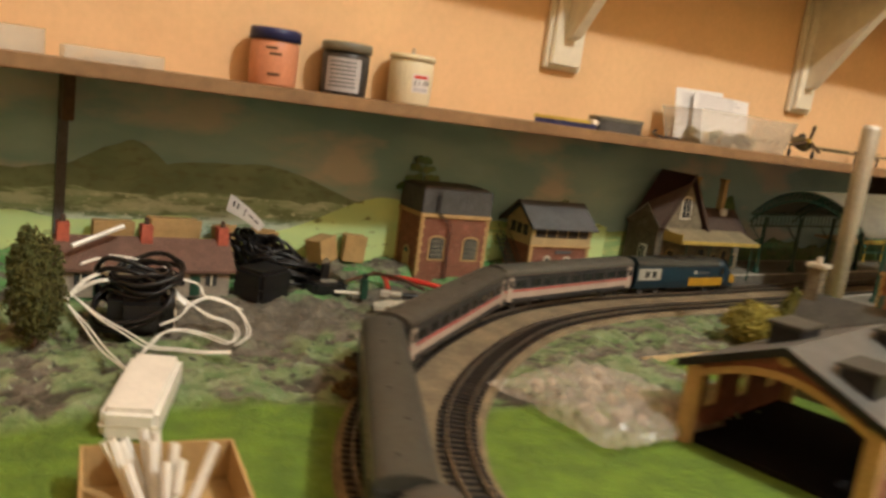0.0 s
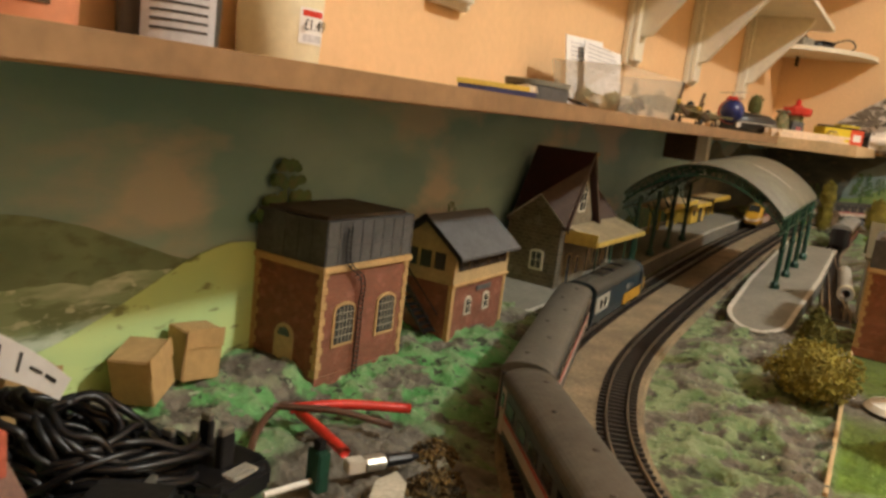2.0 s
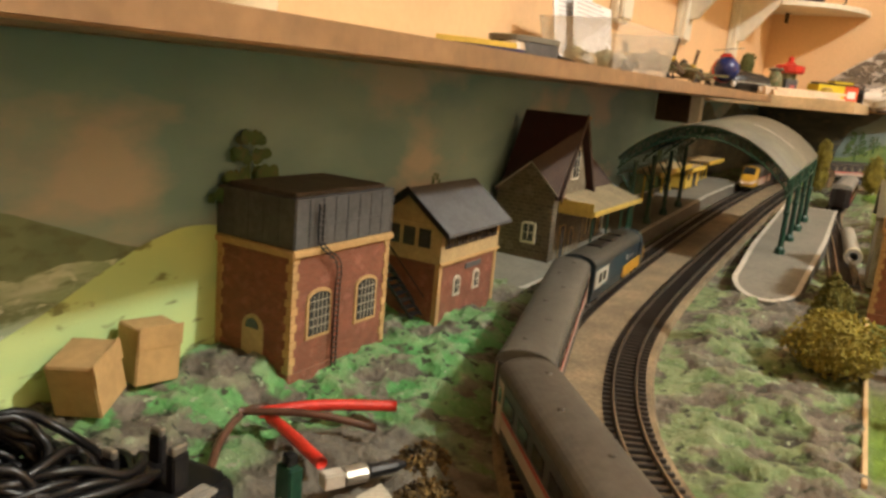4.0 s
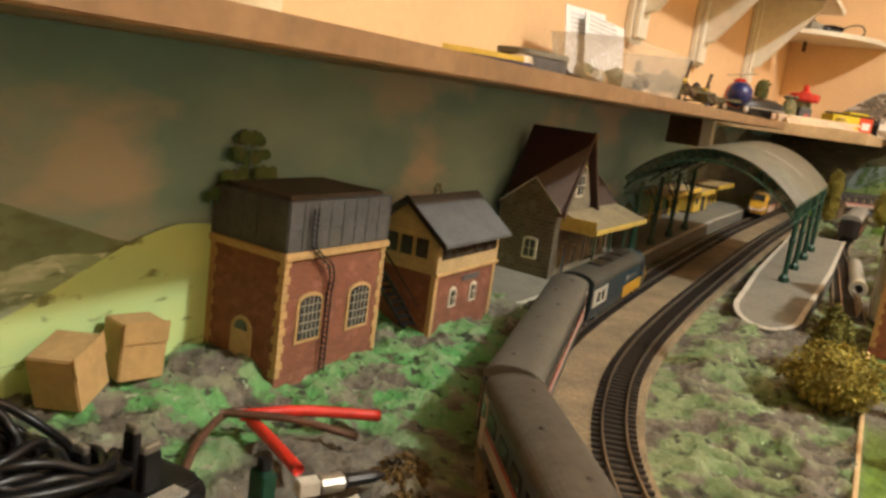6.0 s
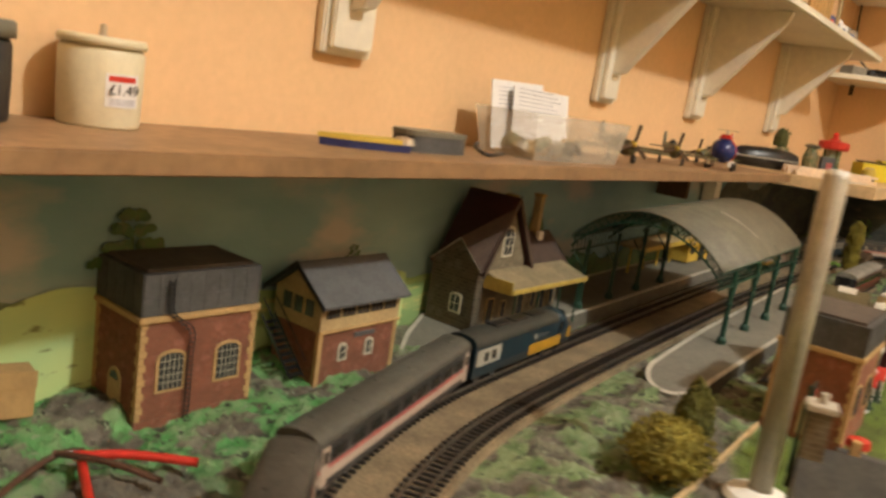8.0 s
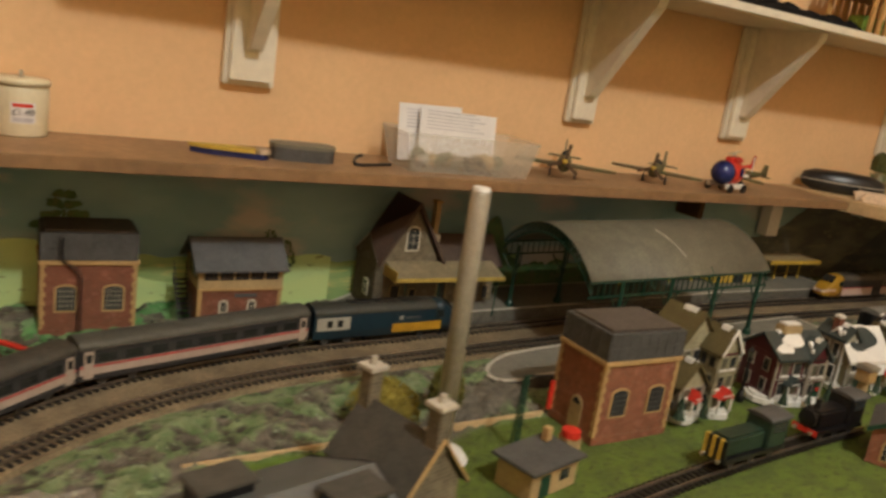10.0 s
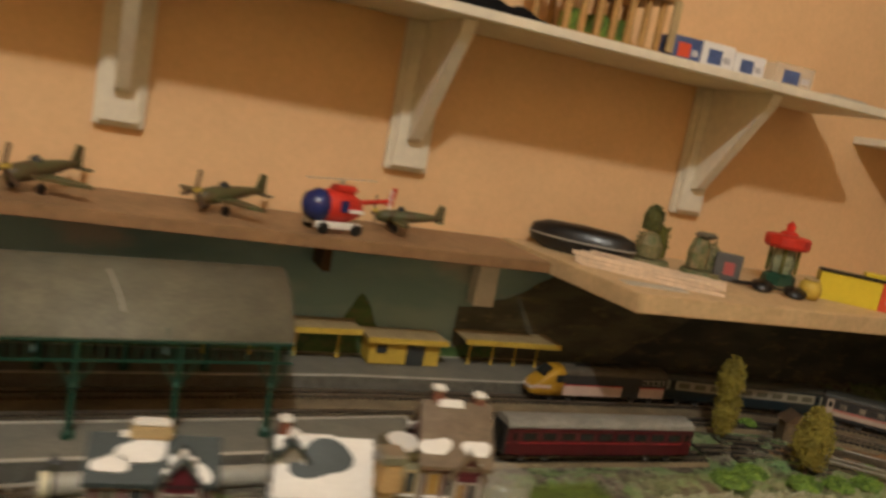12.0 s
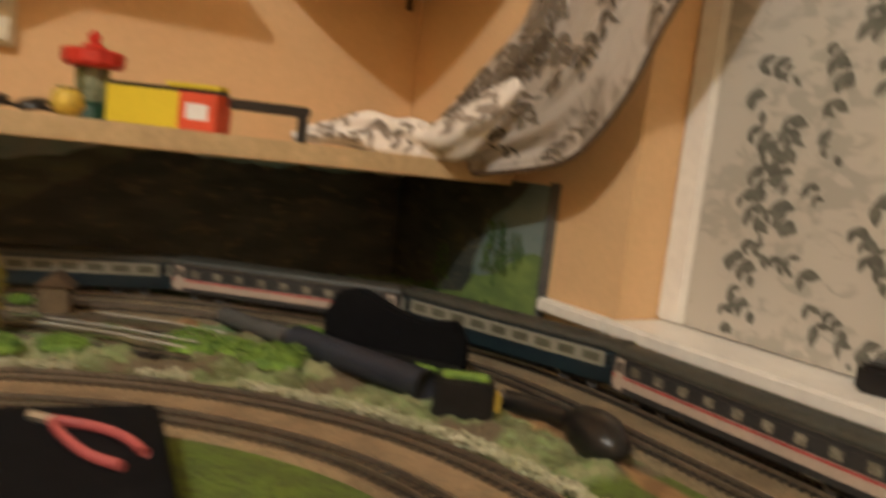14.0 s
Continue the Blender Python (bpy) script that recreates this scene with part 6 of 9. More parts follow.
def engine_shed():
    th = 13
    t = thing("engine_shed", pose(0.5284, 0.4291, 0.0, 0, 0, th), "long brick engine shed with tan arched front and pale roof", "building")
    w, h, top, L = 0.148, 0.066, 0.0995, 0.190
    # local axes: x along the shed, -y across its front
    for y in (-w, -0.004):
        bm = bmesh.new()
        box(bm, (0, y, -0.004), (L, y + 0.004, 0.022))
        box(bm, (0, y, 0.058), (L, y + 0.004, h))
        edges = [0.0] + [q for i in range(3) for q in (0.028 + i * 0.058, 0.050 + i * 0.058)] + [L]
        for i in range(0, len(edges), 2):
            box(bm, (edges[i], y, 0.022), (edges[i + 1], y + 0.004, 0.058))
        side = part("side_wall", bm, M_BRICK, t, "brick side wall with tall windows")
        for i in range(3):
            x = 0.028 + i * 0.058
            bm = bmesh.new()
            for lo, hi in (((x, 0.022), (x + 0.0016, 0.058)), ((x + 0.0204, 0.022), (x + 0.022, 0.058)), ((x + 0.0016, 0.022), (x + 0.0204, 0.0236)), ((x + 0.0016, 0.0564), (x + 0.0204, 0.058)), ((x + 0.0016, 0.0394), (x + 0.0204, 0.0404)), ((x + 0.0105, 0.0236), (x + 0.0115, 0.0394))):
                box(bm, (lo[0], y + 0.0008, lo[1]), (hi[0], y + 0.0032, hi[1]))
            part("window", bm, M_CREAM, side)
    for y0 in (0.001, -w + 0.010):
        part("pillar", box(bmesh.new(), (-0.004, y0 - 0.012, -0.004), (0.006, y0, h), 0.0006), M_TAN, t, "tan stone arch pillar")
    bm = bmesh.new()
    k = 14
    outer, inner = [], []
    for i in range(k + 1):
        y = 0.0 - w * i / k
        zt = h + (top - h) * (1 - abs(2 * i / k - 1)) - 0.002
        za = 0.052 + 0.024 * math.sin(math.pi * i / k)
        outer.append((y, zt))
        inner.append((y, za))
    for i in range(k):
        quad = [inner[i], inner[i + 1], outer[i + 1], outer[i]]
        prism(bm, quad, -0.002, 0.003, "x")
    bmesh.ops.remove_doubles(bm, verts=bm.verts[:], dist=1e-5)
    part("front_gable", bm, M_BRICK, t)
    bm = bmesh.new()
    for i in range(k):
        quad = [inner[i], inner[i + 1], (inner[i + 1][0], inner[i + 1][1] + 0.006), (inner[i][0], inner[i][1] + 0.006)]
        prism(bm, quad, -0.0045, -0.0021, "x")
    bmesh.ops.remove_doubles(bm, verts=bm.verts[:], dist=1e-5)
    part("arch_ring", bm, M_TAN, t, "tan stone arch over the entrance")
    part("roundel", lathe(bmesh.new(), [(0, 0), (0.007, 0), (0.006, 0.0014), (0, 0.0014)], 16, Matrix.Translation((-0.0022, -w / 2, 0.0935)) @ pose(0, 0, 0, 0, -90, 0)), M_TAN, t)
    part("rear_gable", prism(bmesh.new(), [(0, h - 0.006), (-w, h - 0.006), (-w / 2, top - 0.002)], L - 0.004, L, "x"), M_BRICK, t)
    for y in (-w, -0.014):
        part("rear_pier", box(bmesh.new(), (L - 0.006, y, -0.004), (L + 0.0002, y + 0.014, h - 0.0061)), M_TAN, t)
    for s in (0, 1):
        e = 0.007 if s == 0 else -w - 0.007
        bm = prism(bmesh.new(), [(e, h - 0.002), (-w / 2, top), (-w / 2, top + 0.0026), (e, h + 0.0006)], -0.007, L + 0.006, "x")
        part("roof_slope", bm, M_SHEDSHEET, t, "pale grey sheeted roof slope")
    for e in (0.008, -w - 0.008):
        for q in (-0.0085, L + 0.0061):
            part("bargeboard", prism(bmesh.new(), [(e, h - 0.006), (-w / 2, top - 0.004), (-w / 2, top + 0.003), (e, h + 0.001)], q, q + 0.0014, "x"), M_BLACK, t)
    for x, y in ((0.016, -0.118), (0.070, -0.040), (0.140, -0.100)):
        z = top - (abs(y + w / 2) / (w / 2)) * (top - h)
        v = part("roof_vent", box(bmesh.new(), (x, y - 0.013, z - 0.006), (x + 0.040, y + 0.013, z + 0.016), 0.0008), M_BLACK, t, "black smoke vent")
        part("vent_cap", box(bmesh.new(), (x - 0.003, y - 0.016, z + 0.0161), (x + 0.043, y + 0.016, z + 0.019), 0.0008), M_SHEDROOF, v)
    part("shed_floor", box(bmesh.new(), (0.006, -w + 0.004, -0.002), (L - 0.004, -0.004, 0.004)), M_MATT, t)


engine_shed()

def yard_cottage():
    t = thing("yard_cottage", pose(0.7905, 0.4632, 0.0, 0, 0, -74), "small stone yard cottage with dark roof and two tall chimneys", "building")
    half, d, h, top = 0.050, 0.033, 0.060, 0.101
    part("wall", box(bmesh.new(), (-half + 0.003, -d + 0.003, -0.004), (half - 0.003, d - 0.003, h)), M_STONE_LIGHT, t)
    part("gable", prism(bmesh.new(), [(-d + 0.003, h), (d - 0.003, h), (0, top - 0.002)], -half + 0.003, half - 0.003, "x"), M_STONE_LIGHT, t)
    for s in (-1, 1):
        part("roof_slope", prism(bmesh.new(), [(s * (d + 0.005), h - 0.006), (0, top), (0, top + 0.0026), (s * (d + 0.005), h - 0.0034)], -half, half, "x"), M_SHEDROOF, t, "dark olive grey roof slope")
        part("verge_coping", prism(bmesh.new(), [(s * (d + 0.004), h - 0.004), (0, top + 0.001), (0, top + 0.0045), (s * (d + 0.004), h - 0.0005)], half, half + 0.0025, "x"), M_TAN, t, "tan verge coping")
        x = s * (half - 0.008)
        ch = part("chimney", box(bmesh.new(), (x - 0.007, -0.007, top - 0.012), (x + 0.007, 0.007, top + 0.028), 0.0006), M_STONE_LIGHT, t, "tall stone chimney stack")
        part("chimney_cap", box(bmesh.new(), (x - 0.0100, -0.0100, top + 0.0281), (x + 0.0100, 0.0100, top + 0.0325), 0.0008), M_PLATEDGE, ch)
        part("chimney_pot", lathe(bmesh.new(), [(0, 0), (0.0035, 0), (0.0028, 0.007), (0, 0.007)], 8, pose(x, 0, top + 0.0326)), M_PLATEDGE, ch)
        for q in (-0.024, 0.020):
            wn = part("window", box(bmesh.new(), (q - 0.007, s * (d - 0.003) - 0.0012, 0.022), (q + 0.007, s * (d - 0.003) + 0.0012, 0.044)), M_CREAM, t)
            part("pane", box(bmesh.new(), (q - 0.0055, s * (d - 0.003) - 0.0016, 0.0235), (q + 0.0055, s * (d - 0.003) + 0.0016, 0.0425)), M_PANE, wn)


yard_cottage()

pole = thing("metal_pole", pose(0.893, 0.552, 0.0), "dull aluminium pole standing on the railway board", "pole")
part("tube", lathe(bmesh.new(), [(0, 0.0), (0.0098, 0.0), (0.0098, 0.278), (0.0088, 0.280), (0, 0.280)], 20), M_POLE, pole, smooth=True)
part("end_cap", lathe(bmesh.new(), [(0, 0.2801), (0.0092, 0.2801), (0.0080, 0.2835), (0, 0.2842)], 20), M_SNOW, pole, "pale end cap")
bm = lathe(bmesh.new(), [(0.010, 0), (0.030, 0.001), (0.026, 0.006), (0.0105, 0.011)], 20, pose(0, 0, 0.001))
part("foot_flange", bm, M_SNOW, pole, "white round foot")

bag = thing("plastic_bag", pose(0.505, 0.492, 0.002, 0, 0, 8), "crumpled clear plastic bag of pale stones on the lawn", "bag")
bm = bmesh.new()
bmesh.ops.create_grid(bm, x_segments=34, y_segments=30, size=0.5)
for v in bm.verts:
    x, y = v.co.x, v.co.y
    edge = max(0, 1 - (abs(2 * x) ** 3 + abs(2 * y) ** 3))
    v.co = Vector((x * 0.15 + 0.006 * noise.noise(Vector((y * 4, 1, 0))), y * 0.15 + 0.006 * noise.noise(Vector((x * 4, 5, 0))), 0.003 + 0.016 * edge ** 0.5 + 0.010 * abs(noise.noise(Vector((x * 7, y * 7, 3)))) * (0.4 + edge) + 0.003 * noise.noise(Vector((x * 22, y * 22, 9)))))
part("film", bm, M_BAG, bag)
bm = bmesh.new()
rnd = random.Random(4)
for i in range(26):
    r = rnd.uniform(0.005, 0.010)
    lathe(bm, [(0, -r * 0.6), (r * 0.8, -r * 0.4), (r, 0), (r * 0.7, r * 0.5), (0, r * 0.6)], 7, pose(rnd.uniform(-0.05, 0.05), rnd.uniform(-0.05, 0.05), 0.008, rnd.uniform(0, 90), rnd.uniform(0, 90), 0))
part("stone_heap", bm, material("pale_stone_chippings", (0.46, 0.38, 0.28), 0.8, vary=0.25, scale=80), bag, "pale stone pieces")

# ---------- trees, bushes and clumps ----------


def leaf_mass(bm, centre, size, count, leaf, seed, taper=0.0):
    """Many small tufts over an uneven shape."""
    rnd = random.Random(seed)
    for i in range(count):
        u, v = rnd.uniform(-1, 1), rnd.uniform(0, 2 * math.pi)
        s = math.sqrt(1 - u * u)
        rad = rnd.uniform(0.72, 1.06) * (1 + 0.22 * noise.noise(Vector((s * math.cos(v) * 2, s * math.sin(v) * 2, u * 2 + seed))))
        grow = 1 - taper * (u * 0.5 + 0.5)
        p = Vector((centre[0] + size[0] * rad * s * math.cos(v) * grow, centre[1] + size[1] * rad * s * math.sin(v) * grow, centre[2] + size[2] * rad * u))
        q = Euler((rnd.uniform(0, 6.3), rnd.uniform(0, 6.3), rnd.uniform(0, 6.3))).to_matrix()
        e = leaf * rnd.uniform(0.6, 1.3)
        a = [bm.verts.new(p + q @ Vector(c) * e) for c in ((1, 0, -0.4), (-0.5, 0.87, -0.4), (-0.5, -0.87, -0.4), (0, 0, 0.9))]
        for f in ((0, 1, 3), (1, 2, 3), (2, 0, 3), (0, 2, 1)):
            bm.faces.new([a[j] for j in f])


def tree(x, y, h, r, mat, label, z=0.003, taper=0.5, seed=1, lumps=((0, 0, 1.0),)):
    t = thing("model_tree", pose(x, y, z), label, "tree", "model trees and bushes")
    bm = bmesh.new()
    tube(bm, [Vector((0, 0, -0.004)), Vector((0.001, 0, h * 0.3)), Vector((0, 0.001, h * 0.7))], r * 0.10, 7)
    for i in range(6):
        a = i * 2.4
        tube(bm, [Vector((0, 0, h * (0.15 + 0.08 * i))), Vector((0.5 * r * math.cos(a), 0.5 * r * math.sin(a), h * (0.22 + 0.09 * i)))], r * 0.045, 5)
    part("trunk", bm, M_TRUNK, t)
    bm = bmesh.new()
    for i, (dx, dz, sc) in enumerate(lumps):
        c = (dx * r, 0.2 * dx * r, h * (0.52 + dz))
        lathe(bm, [(0, -h * 0.42 * sc), (r * 0.62 * sc, -h * 0.30 * sc), (r * 0.74 * sc, 0), (r * 0.5 * sc * (1 - taper * 0.4), h * 0.28 * sc), (0, h * 0.40 * sc)], 12, pose(*c))
        leaf_mass(bm, c, (r * sc, r * sc, h * 0.46 * sc), int(1500 * sc), 0.0022, seed + i, taper)
    part("crown", bm, mat, t)
    return t


tree(0.070, 0.706, 0.108, 0.030, M_FOLIAGE_D, "dark olive conical model tree beside the cottages", 0.002, 0.35, 3, ((0, -0.06, 0.86), (-0.2, 0.10, 0.66)))
tree(0.862, 0.624, 0.060, 0.041, M_FOLIAGE_Y, "rounded yellow foam bush near the platform end", 0.0, 0.15, 5, ((0, -0.05, 1.0),))
tree(0.945, 0.634, 0.070, 0.024, M_FOLIAGE, "small dark pointed bush beside the yellow bush", 0.0, 0.5, 9)
tree(2.232, 0.752, 0.132, 0.031, M_FOLIAGE_Y, "tall yellowish column tree of two foam lumps", 0.002, 0.1, 11, ((0, -0.20, 0.62), (-0.25, 0.16, 0.60)))
tree(2.282, 0.640, 0.098, 0.028, M_FOLIAGE_Y, "yellow egg-shaped foam tree by the sidings", 0.002, 0.3, 13)
tree(1.20, 0.985, 0.060, 0.016, M_FOLIAGE, "small green bush behind the station", 0.016, 0.3, 17)


def clump(x, y, r, mat, seed, label, z=0.004):
    t = thing("moss_clump", pose(x, y, z), label, "clump", "clumps of scatter")
    bm = bmesh.new()
    lathe(bm, [(0, 0.000), (r * 0.9, 0.0), (r * 0.75, r * 0.22), (0, r * 0.34)], 12)
    leaf_mass(bm, (0, 0, r * 0.12), (r, r * 0.8, r * 0.42), 420, 0.0020, seed)
    part("tuft", bm, mat, t)


for i, (x, y, r) in enumerate(((2.469, 0.590, 0.032), (2.530, 0.527, 0.034), (2.354, 0.600, 0.022), (2.60, 0.62, 0.022), (2.13, 0.618, 0.026), (2.33, 0.80, 0.014), (2.24, 0.602, 0.024), (2.66, 0.46, 0.018), (2.18, 0.635, 0.022), (2.30, 0.60, 0.022), (2.40, 0.635, 0.02), (2.50, 0.565, 0.026), (2.66, 0.60, 0.018))):
    clump(x, y, r, M_MOSS, 30 + i, "bright green moss clump on the scenery")
edge = thing("stone_scatter", Matrix(), "pale stone and lichen scatter along the inner loop", "scatter", "", "stuff")
bm = bmesh.new()
rnd = random.Random(77)
for p in offset(inner_line, 0.031)[12:]:
    for i in range(9):
        c = (p.x + rnd.uniform(-0.008, 0.008), p.y + rnd.uniform(-0.008, 0.008), 0.001 + rnd.uniform(0, 0.003))
        if noise.noise(Vector((c[0] * 20, c[1] * 20, 3.0))) > -0.18:
            leaf_mass(bm, c, (0.005, 0.005, 0.003), 3, 0.0034, rnd.randint(0, 9999))
part("scatter", bm, material("pale_lichen_stones", (0.54, 0.50, 0.36), 0.9, vary=0.35, scale=50, other=(0.30, 0.32, 0.18), spread=0.8), edge)
M_OCHRE = material("ochre_rust_scatter", (0.20, 0.12, 0.025), 0.95, vary=0.5, scale=70, bump=0.8, depth=0.002, other=(0.035, 0.03, 0.018), spread=0.8)
for i, (x, y, r) in enumerate(((0.44, 0.765, 0.022), (0.475, 0.785, 0.020), (0.405, 0.72, 0.022), (0.37, 0.68, 0.020), (0.51, 0.81, 0.018), (0.335, 0.63, 0.018), (0.30, 0.57, 0.018))):
    clump(x, y, r, M_OCHRE, 50 + i, "dark rusty scatter banked beside the track", 0.0)

# ---------- left corner: cottages, cartons, cables ----------


def cottages():
    t = thing("terraced_cottages", pose(0.098, 0.850, 0.006), "row of model cottages with brown tiled roof and red chimneys", "building")
    w, d = 0.170, 0.062
    part("wall", box(bmesh.new(), (0, 0, -0.004), (w, d, 0.027)), material("grey_render", (0.30, 0.26, 0.21), 0.8, vary=0.2, scale=40), t)
    part("gable", prism(bmesh.new(), [(0, 0.027), (d, 0.027), (d / 2, 0.050)], 0.0, w, "x"), M_BRICK, t)
    for s in (0, 1):
        e = -0.006 if s == 0 else d + 0.006
        part("roof_slope", prism(bmesh.new(), [(e, 0.024), (d / 2, 0.0520), (d / 2, 0.0545), (e, 0.0265)], -0.005, w + 0.005, "x"), material("mauve_brown_tiles", (0.150, 0.078, 0.055), 0.75, vary=0.25, scale=80), t, "brown tiled roof slope")
    for x in (0.004, 0.085, w - 0.004):
        ch = part("chimney", box(bmesh.new(), (x - 0.006, d / 2 - 0.008, 0.040), (x + 0.006, d / 2 + 0.008, 0.068), 0.0006), material("red_brick_stack", (0.42, 0.10, 0.06), 0.8), t, "red brick chimney")
        part("chimney_pot", lathe(bmesh.new(), [(0, 0), (0.0028, 0), (0.0022, 0.007), (0, 0.007)], 8, pose(x, d / 2, 0.068)), M_TILE, ch)
    for x in (0.020, 0.055, 0.115, 0.150):
        win = part("window", box(bmesh.new(), (x - 0.006, -0.0012, 0.009), (x + 0.006, 0.0003, 0.021)), M_PANE, t)
        part("frame", box(bmesh.new(), (x - 0.0008, -0.0018, 0.009), (x + 0.0008, -0.0011, 0.021)), M_BAR, win)
    for x in (0.037, 0.133):
        part("door", box(bmesh.new(), (x - 0.005, -0.0012, -0.002), (x + 0.005, 0.0003, 0.020)), M_GREEN, t)
    part("end_window", box(bmesh.new(), (w - 0.0003, 0.024, 0.012), (w + 0.0012, 0.036, 0.022)), M_BAR, t)


cottages()
for x, y, w, d, h, rz, tilt, lab in ((0.232, 0.988, 0.060, 0.026, 0.046, 4, 2, "long plain cardboard carton against the backdrop"), (0.300, 0.990, 0.020, 0.026, 0.040, 20, -8, "narrow upright cardboard carton against the backdrop"), (0.345, 0.990, 0.032, 0.026, 0.036, -6, 4, "small plain cardboard carton against the backdrop"), (0.431, 0.988, 0.032, 0.028, 0.030, 26, -13, "tilted plain cardboard carton on the grass"), (0.476, 0.994, 0.030, 0.024, 0.033, -10, 3, "plain cardboard carton with a torn top flap"), (0.165, 0.990, 0.045, 0.024, 0.040, 0, 0, "plain cardboard carton behind the cottage roof")):
    t = thing("cardboard_carton", pose(x, y, 0.016, tilt * 0.3, tilt, rz), lab, "carton", "small cardboard cartons")
    part("body", box(bmesh.new(), (-w / 2, -d / 2, -0.003), (w / 2, d / 2, h), 0.0008), M_CARD, t)
    part("flap", box(bmesh.new(), (-w / 2, -d / 2 - 0.0012, h - 0.012), (w / 2, -d / 2 - 0.0003, h + 0.002), 0.0003), M_CARD, t)


def loops(bm, centre, radius, turns, r, seed, flat=0.25, spread=0.012, sides=7, lean=(20, 10)):
    """A loose coil of cable."""
    rnd = random.Random(seed)
    pts = []
    m = pose(*centre, lean[0], lean[1], 0)
    for i in range(turns * 14):
        a = i * 2 * math.pi / 14
        k = i / (turns * 14)
        rr = radius * (1 + 0.18 * math.sin(k * 17 + seed) + rnd.uniform(-0.05, 0.05))
        pts.append(m @ Vector((rr * math.cos(a), rr * 0.8 * math.sin(a), (k - 0.5) * spread * 2 + rnd.uniform(-1, 1) * spread * 0.25 + flat * radius * 0.2 * math.sin(2 * a))))
    tube(bm, spline(pts, 0.004), r, sides)


plug = thing("mains_plug", pose(0.386, 0.882, 0.006, 0, 0, 94) @ Matrix.Scale(1.2, 4), "black three-pin mains plug lying pins up with coiled cable", "plug")
bm = bmesh.new()
prism(bm, [(-0.026, -0.016), (-0.016, -0.024), (0.012, -0.024), (0.026, -0.012), (0.026, 0.012), (0.012, 0.024), (-0.016, 0.024), (-0.026, 0.016)], -0.003, 0.0105, "z")
bmesh.ops.bevel(bm, geom=bm.edges[:], offset=0.003, segments=2, affect="EDGES")
part("body", bm, M_BLACK, plug)
for x, y, sx, sy, hh in ((-0.011, 0.0, 0.0022, 0.0042, 0.026), (0.011, -0.012, 0.0034, 0.0020, 0.0225), (0.011, 0.012, 0.0034, 0.0020, 0.0225)):
    pin = part("pin", box(bmesh.new(), (x - sx, y - sy, 0.0100), (x + sx, y + sy, hh), 0.0006), M_BLACK, plug)
    part("pin_tip", box(bmesh.new(), (x - sx + 0.0004, y - sy + 0.0004, hh), (x + sx - 0.0004, y + sy - 0.0004, hh + 0.0035), 0.0005), M_STEEL, pin)
part("fuse_cover", box(bmesh.new(), (-0.0245, -0.008, 0.0100), (-0.0165, 0.008, 0.0118), 0.0005), M_CLEAR, plug, "scuffed clear fuse cover")
part("moulded_rim", prism(bmesh.new(), [(-0.020, -0.018), (0.020, -0.018), (0.022, 0.0), (0.020, 0.018), (-0.020, 0.018)], 0.0102, 0.0112, "z"), M_RUBBER, plug)
coil = thing("cable_coil", Matrix(), "thick coil of glossy black mains cable", "cable")
bm = bmesh.new()
for centre, radius, turns, seed, spread, lean in (((0.350, 0.898, 0.020), 0.036, 12, 2, 0.014, (-14, 10)), ((0.334, 0.912, 0.026), 0.032, 12, 5, 0.020, (16, 24)), ((0.342, 0.900, 0.018), 0.020, 9, 12, 0.018, (8, 0)), ((0.322, 0.912, 0.036), 0.022, 10, 15, 0.022, (36, 18)), ((0.330, 0.900, 0.024), 0.027, 10, 9, 0.016, (-24, -8)), ((0.312, 0.930, 0.040), 0.024, 8, 21, 0.018, (30, 40))):
    loops(bm, centre, radius, turns, 0.0023, seed, spread=spread, lean=lean)
part("cable", bm, M_RUBBER, coil, smooth=True)
bm = bmesh.new()
tube(bm, spline([(0.345, 0.885, 0.030), (0.358, 0.884, 0.020), (0.366, 0.883, 0.012)], 0.004), 0.0036, 8)
part("cable_end", bm, M_RUBBER, coil, smooth=True)
tag = thing("paper_tag", pose(0.281, 0.920, 0.107), "curling white paper label hanging on the cable", "label")


def strip_at(f, side, lift=0.0):
    """A place on the tapering, curled label: f along it, side across it."""
    a = Vector((0.0, 0.0, 0.0)).lerp(Vector((0.040, -0.013, -0.033)), f)
    b = Vector((-0.006, -0.006, -0.019)).lerp(Vector((0.032, -0.016, -0.041)), f)
    return a.lerp(b, side) + Vector((0.3, -0.9, 0.3)) * (0.004 * math.sin(math.pi * f) + lift)


bm = bmesh.new()
front = [[bm.verts.new(strip_at(i / 8, j / 2)) for j in range(3)] for i in range(9)]
for a, b in zip(front, front[1:]):
    for j in range(2):
        bm.faces.new((a[j], a[j + 1], b[j + 1], b[j]))
bmesh.ops.solidify(bm, geom=bm.faces[:], thickness=0.0005)
part("sheet", bm, M_PAPER, tag)
for f0, f1, s0, s1 in ((0.10, 0.14, 0.25, 0.60), (0.20, 0.24, 0.25, 0.60), (0.40, 0.43, 0.2, 0.75), (0.52, 0.66, 0.42, 0.52), (0.70, 0.84, 0.40, 0.55)):
    bm = bmesh.new()
    bm.faces.new([bm.verts.new(strip_at(f, q, 0.0006)) for f, q in ((f0, s0), (f0, s1), (f1, s1), (f1, s0))])
    bmesh.ops.solidify(bm, geom=bm.faces[:], thickness=0.0002)
    part("print_line", bm, M_CHAR, tag)
brick = thing("plug_adapter", pose(0.304, 0.846, 0.005, 0, 0, 32), "black plug-in adapter block beside the coiled cable", "adapter")
part("case", box(bmesh.new(), (-0.026, -0.021, -0.003), (0.026, 0.021, 0.033), 0.004), M_BLACK, brick)
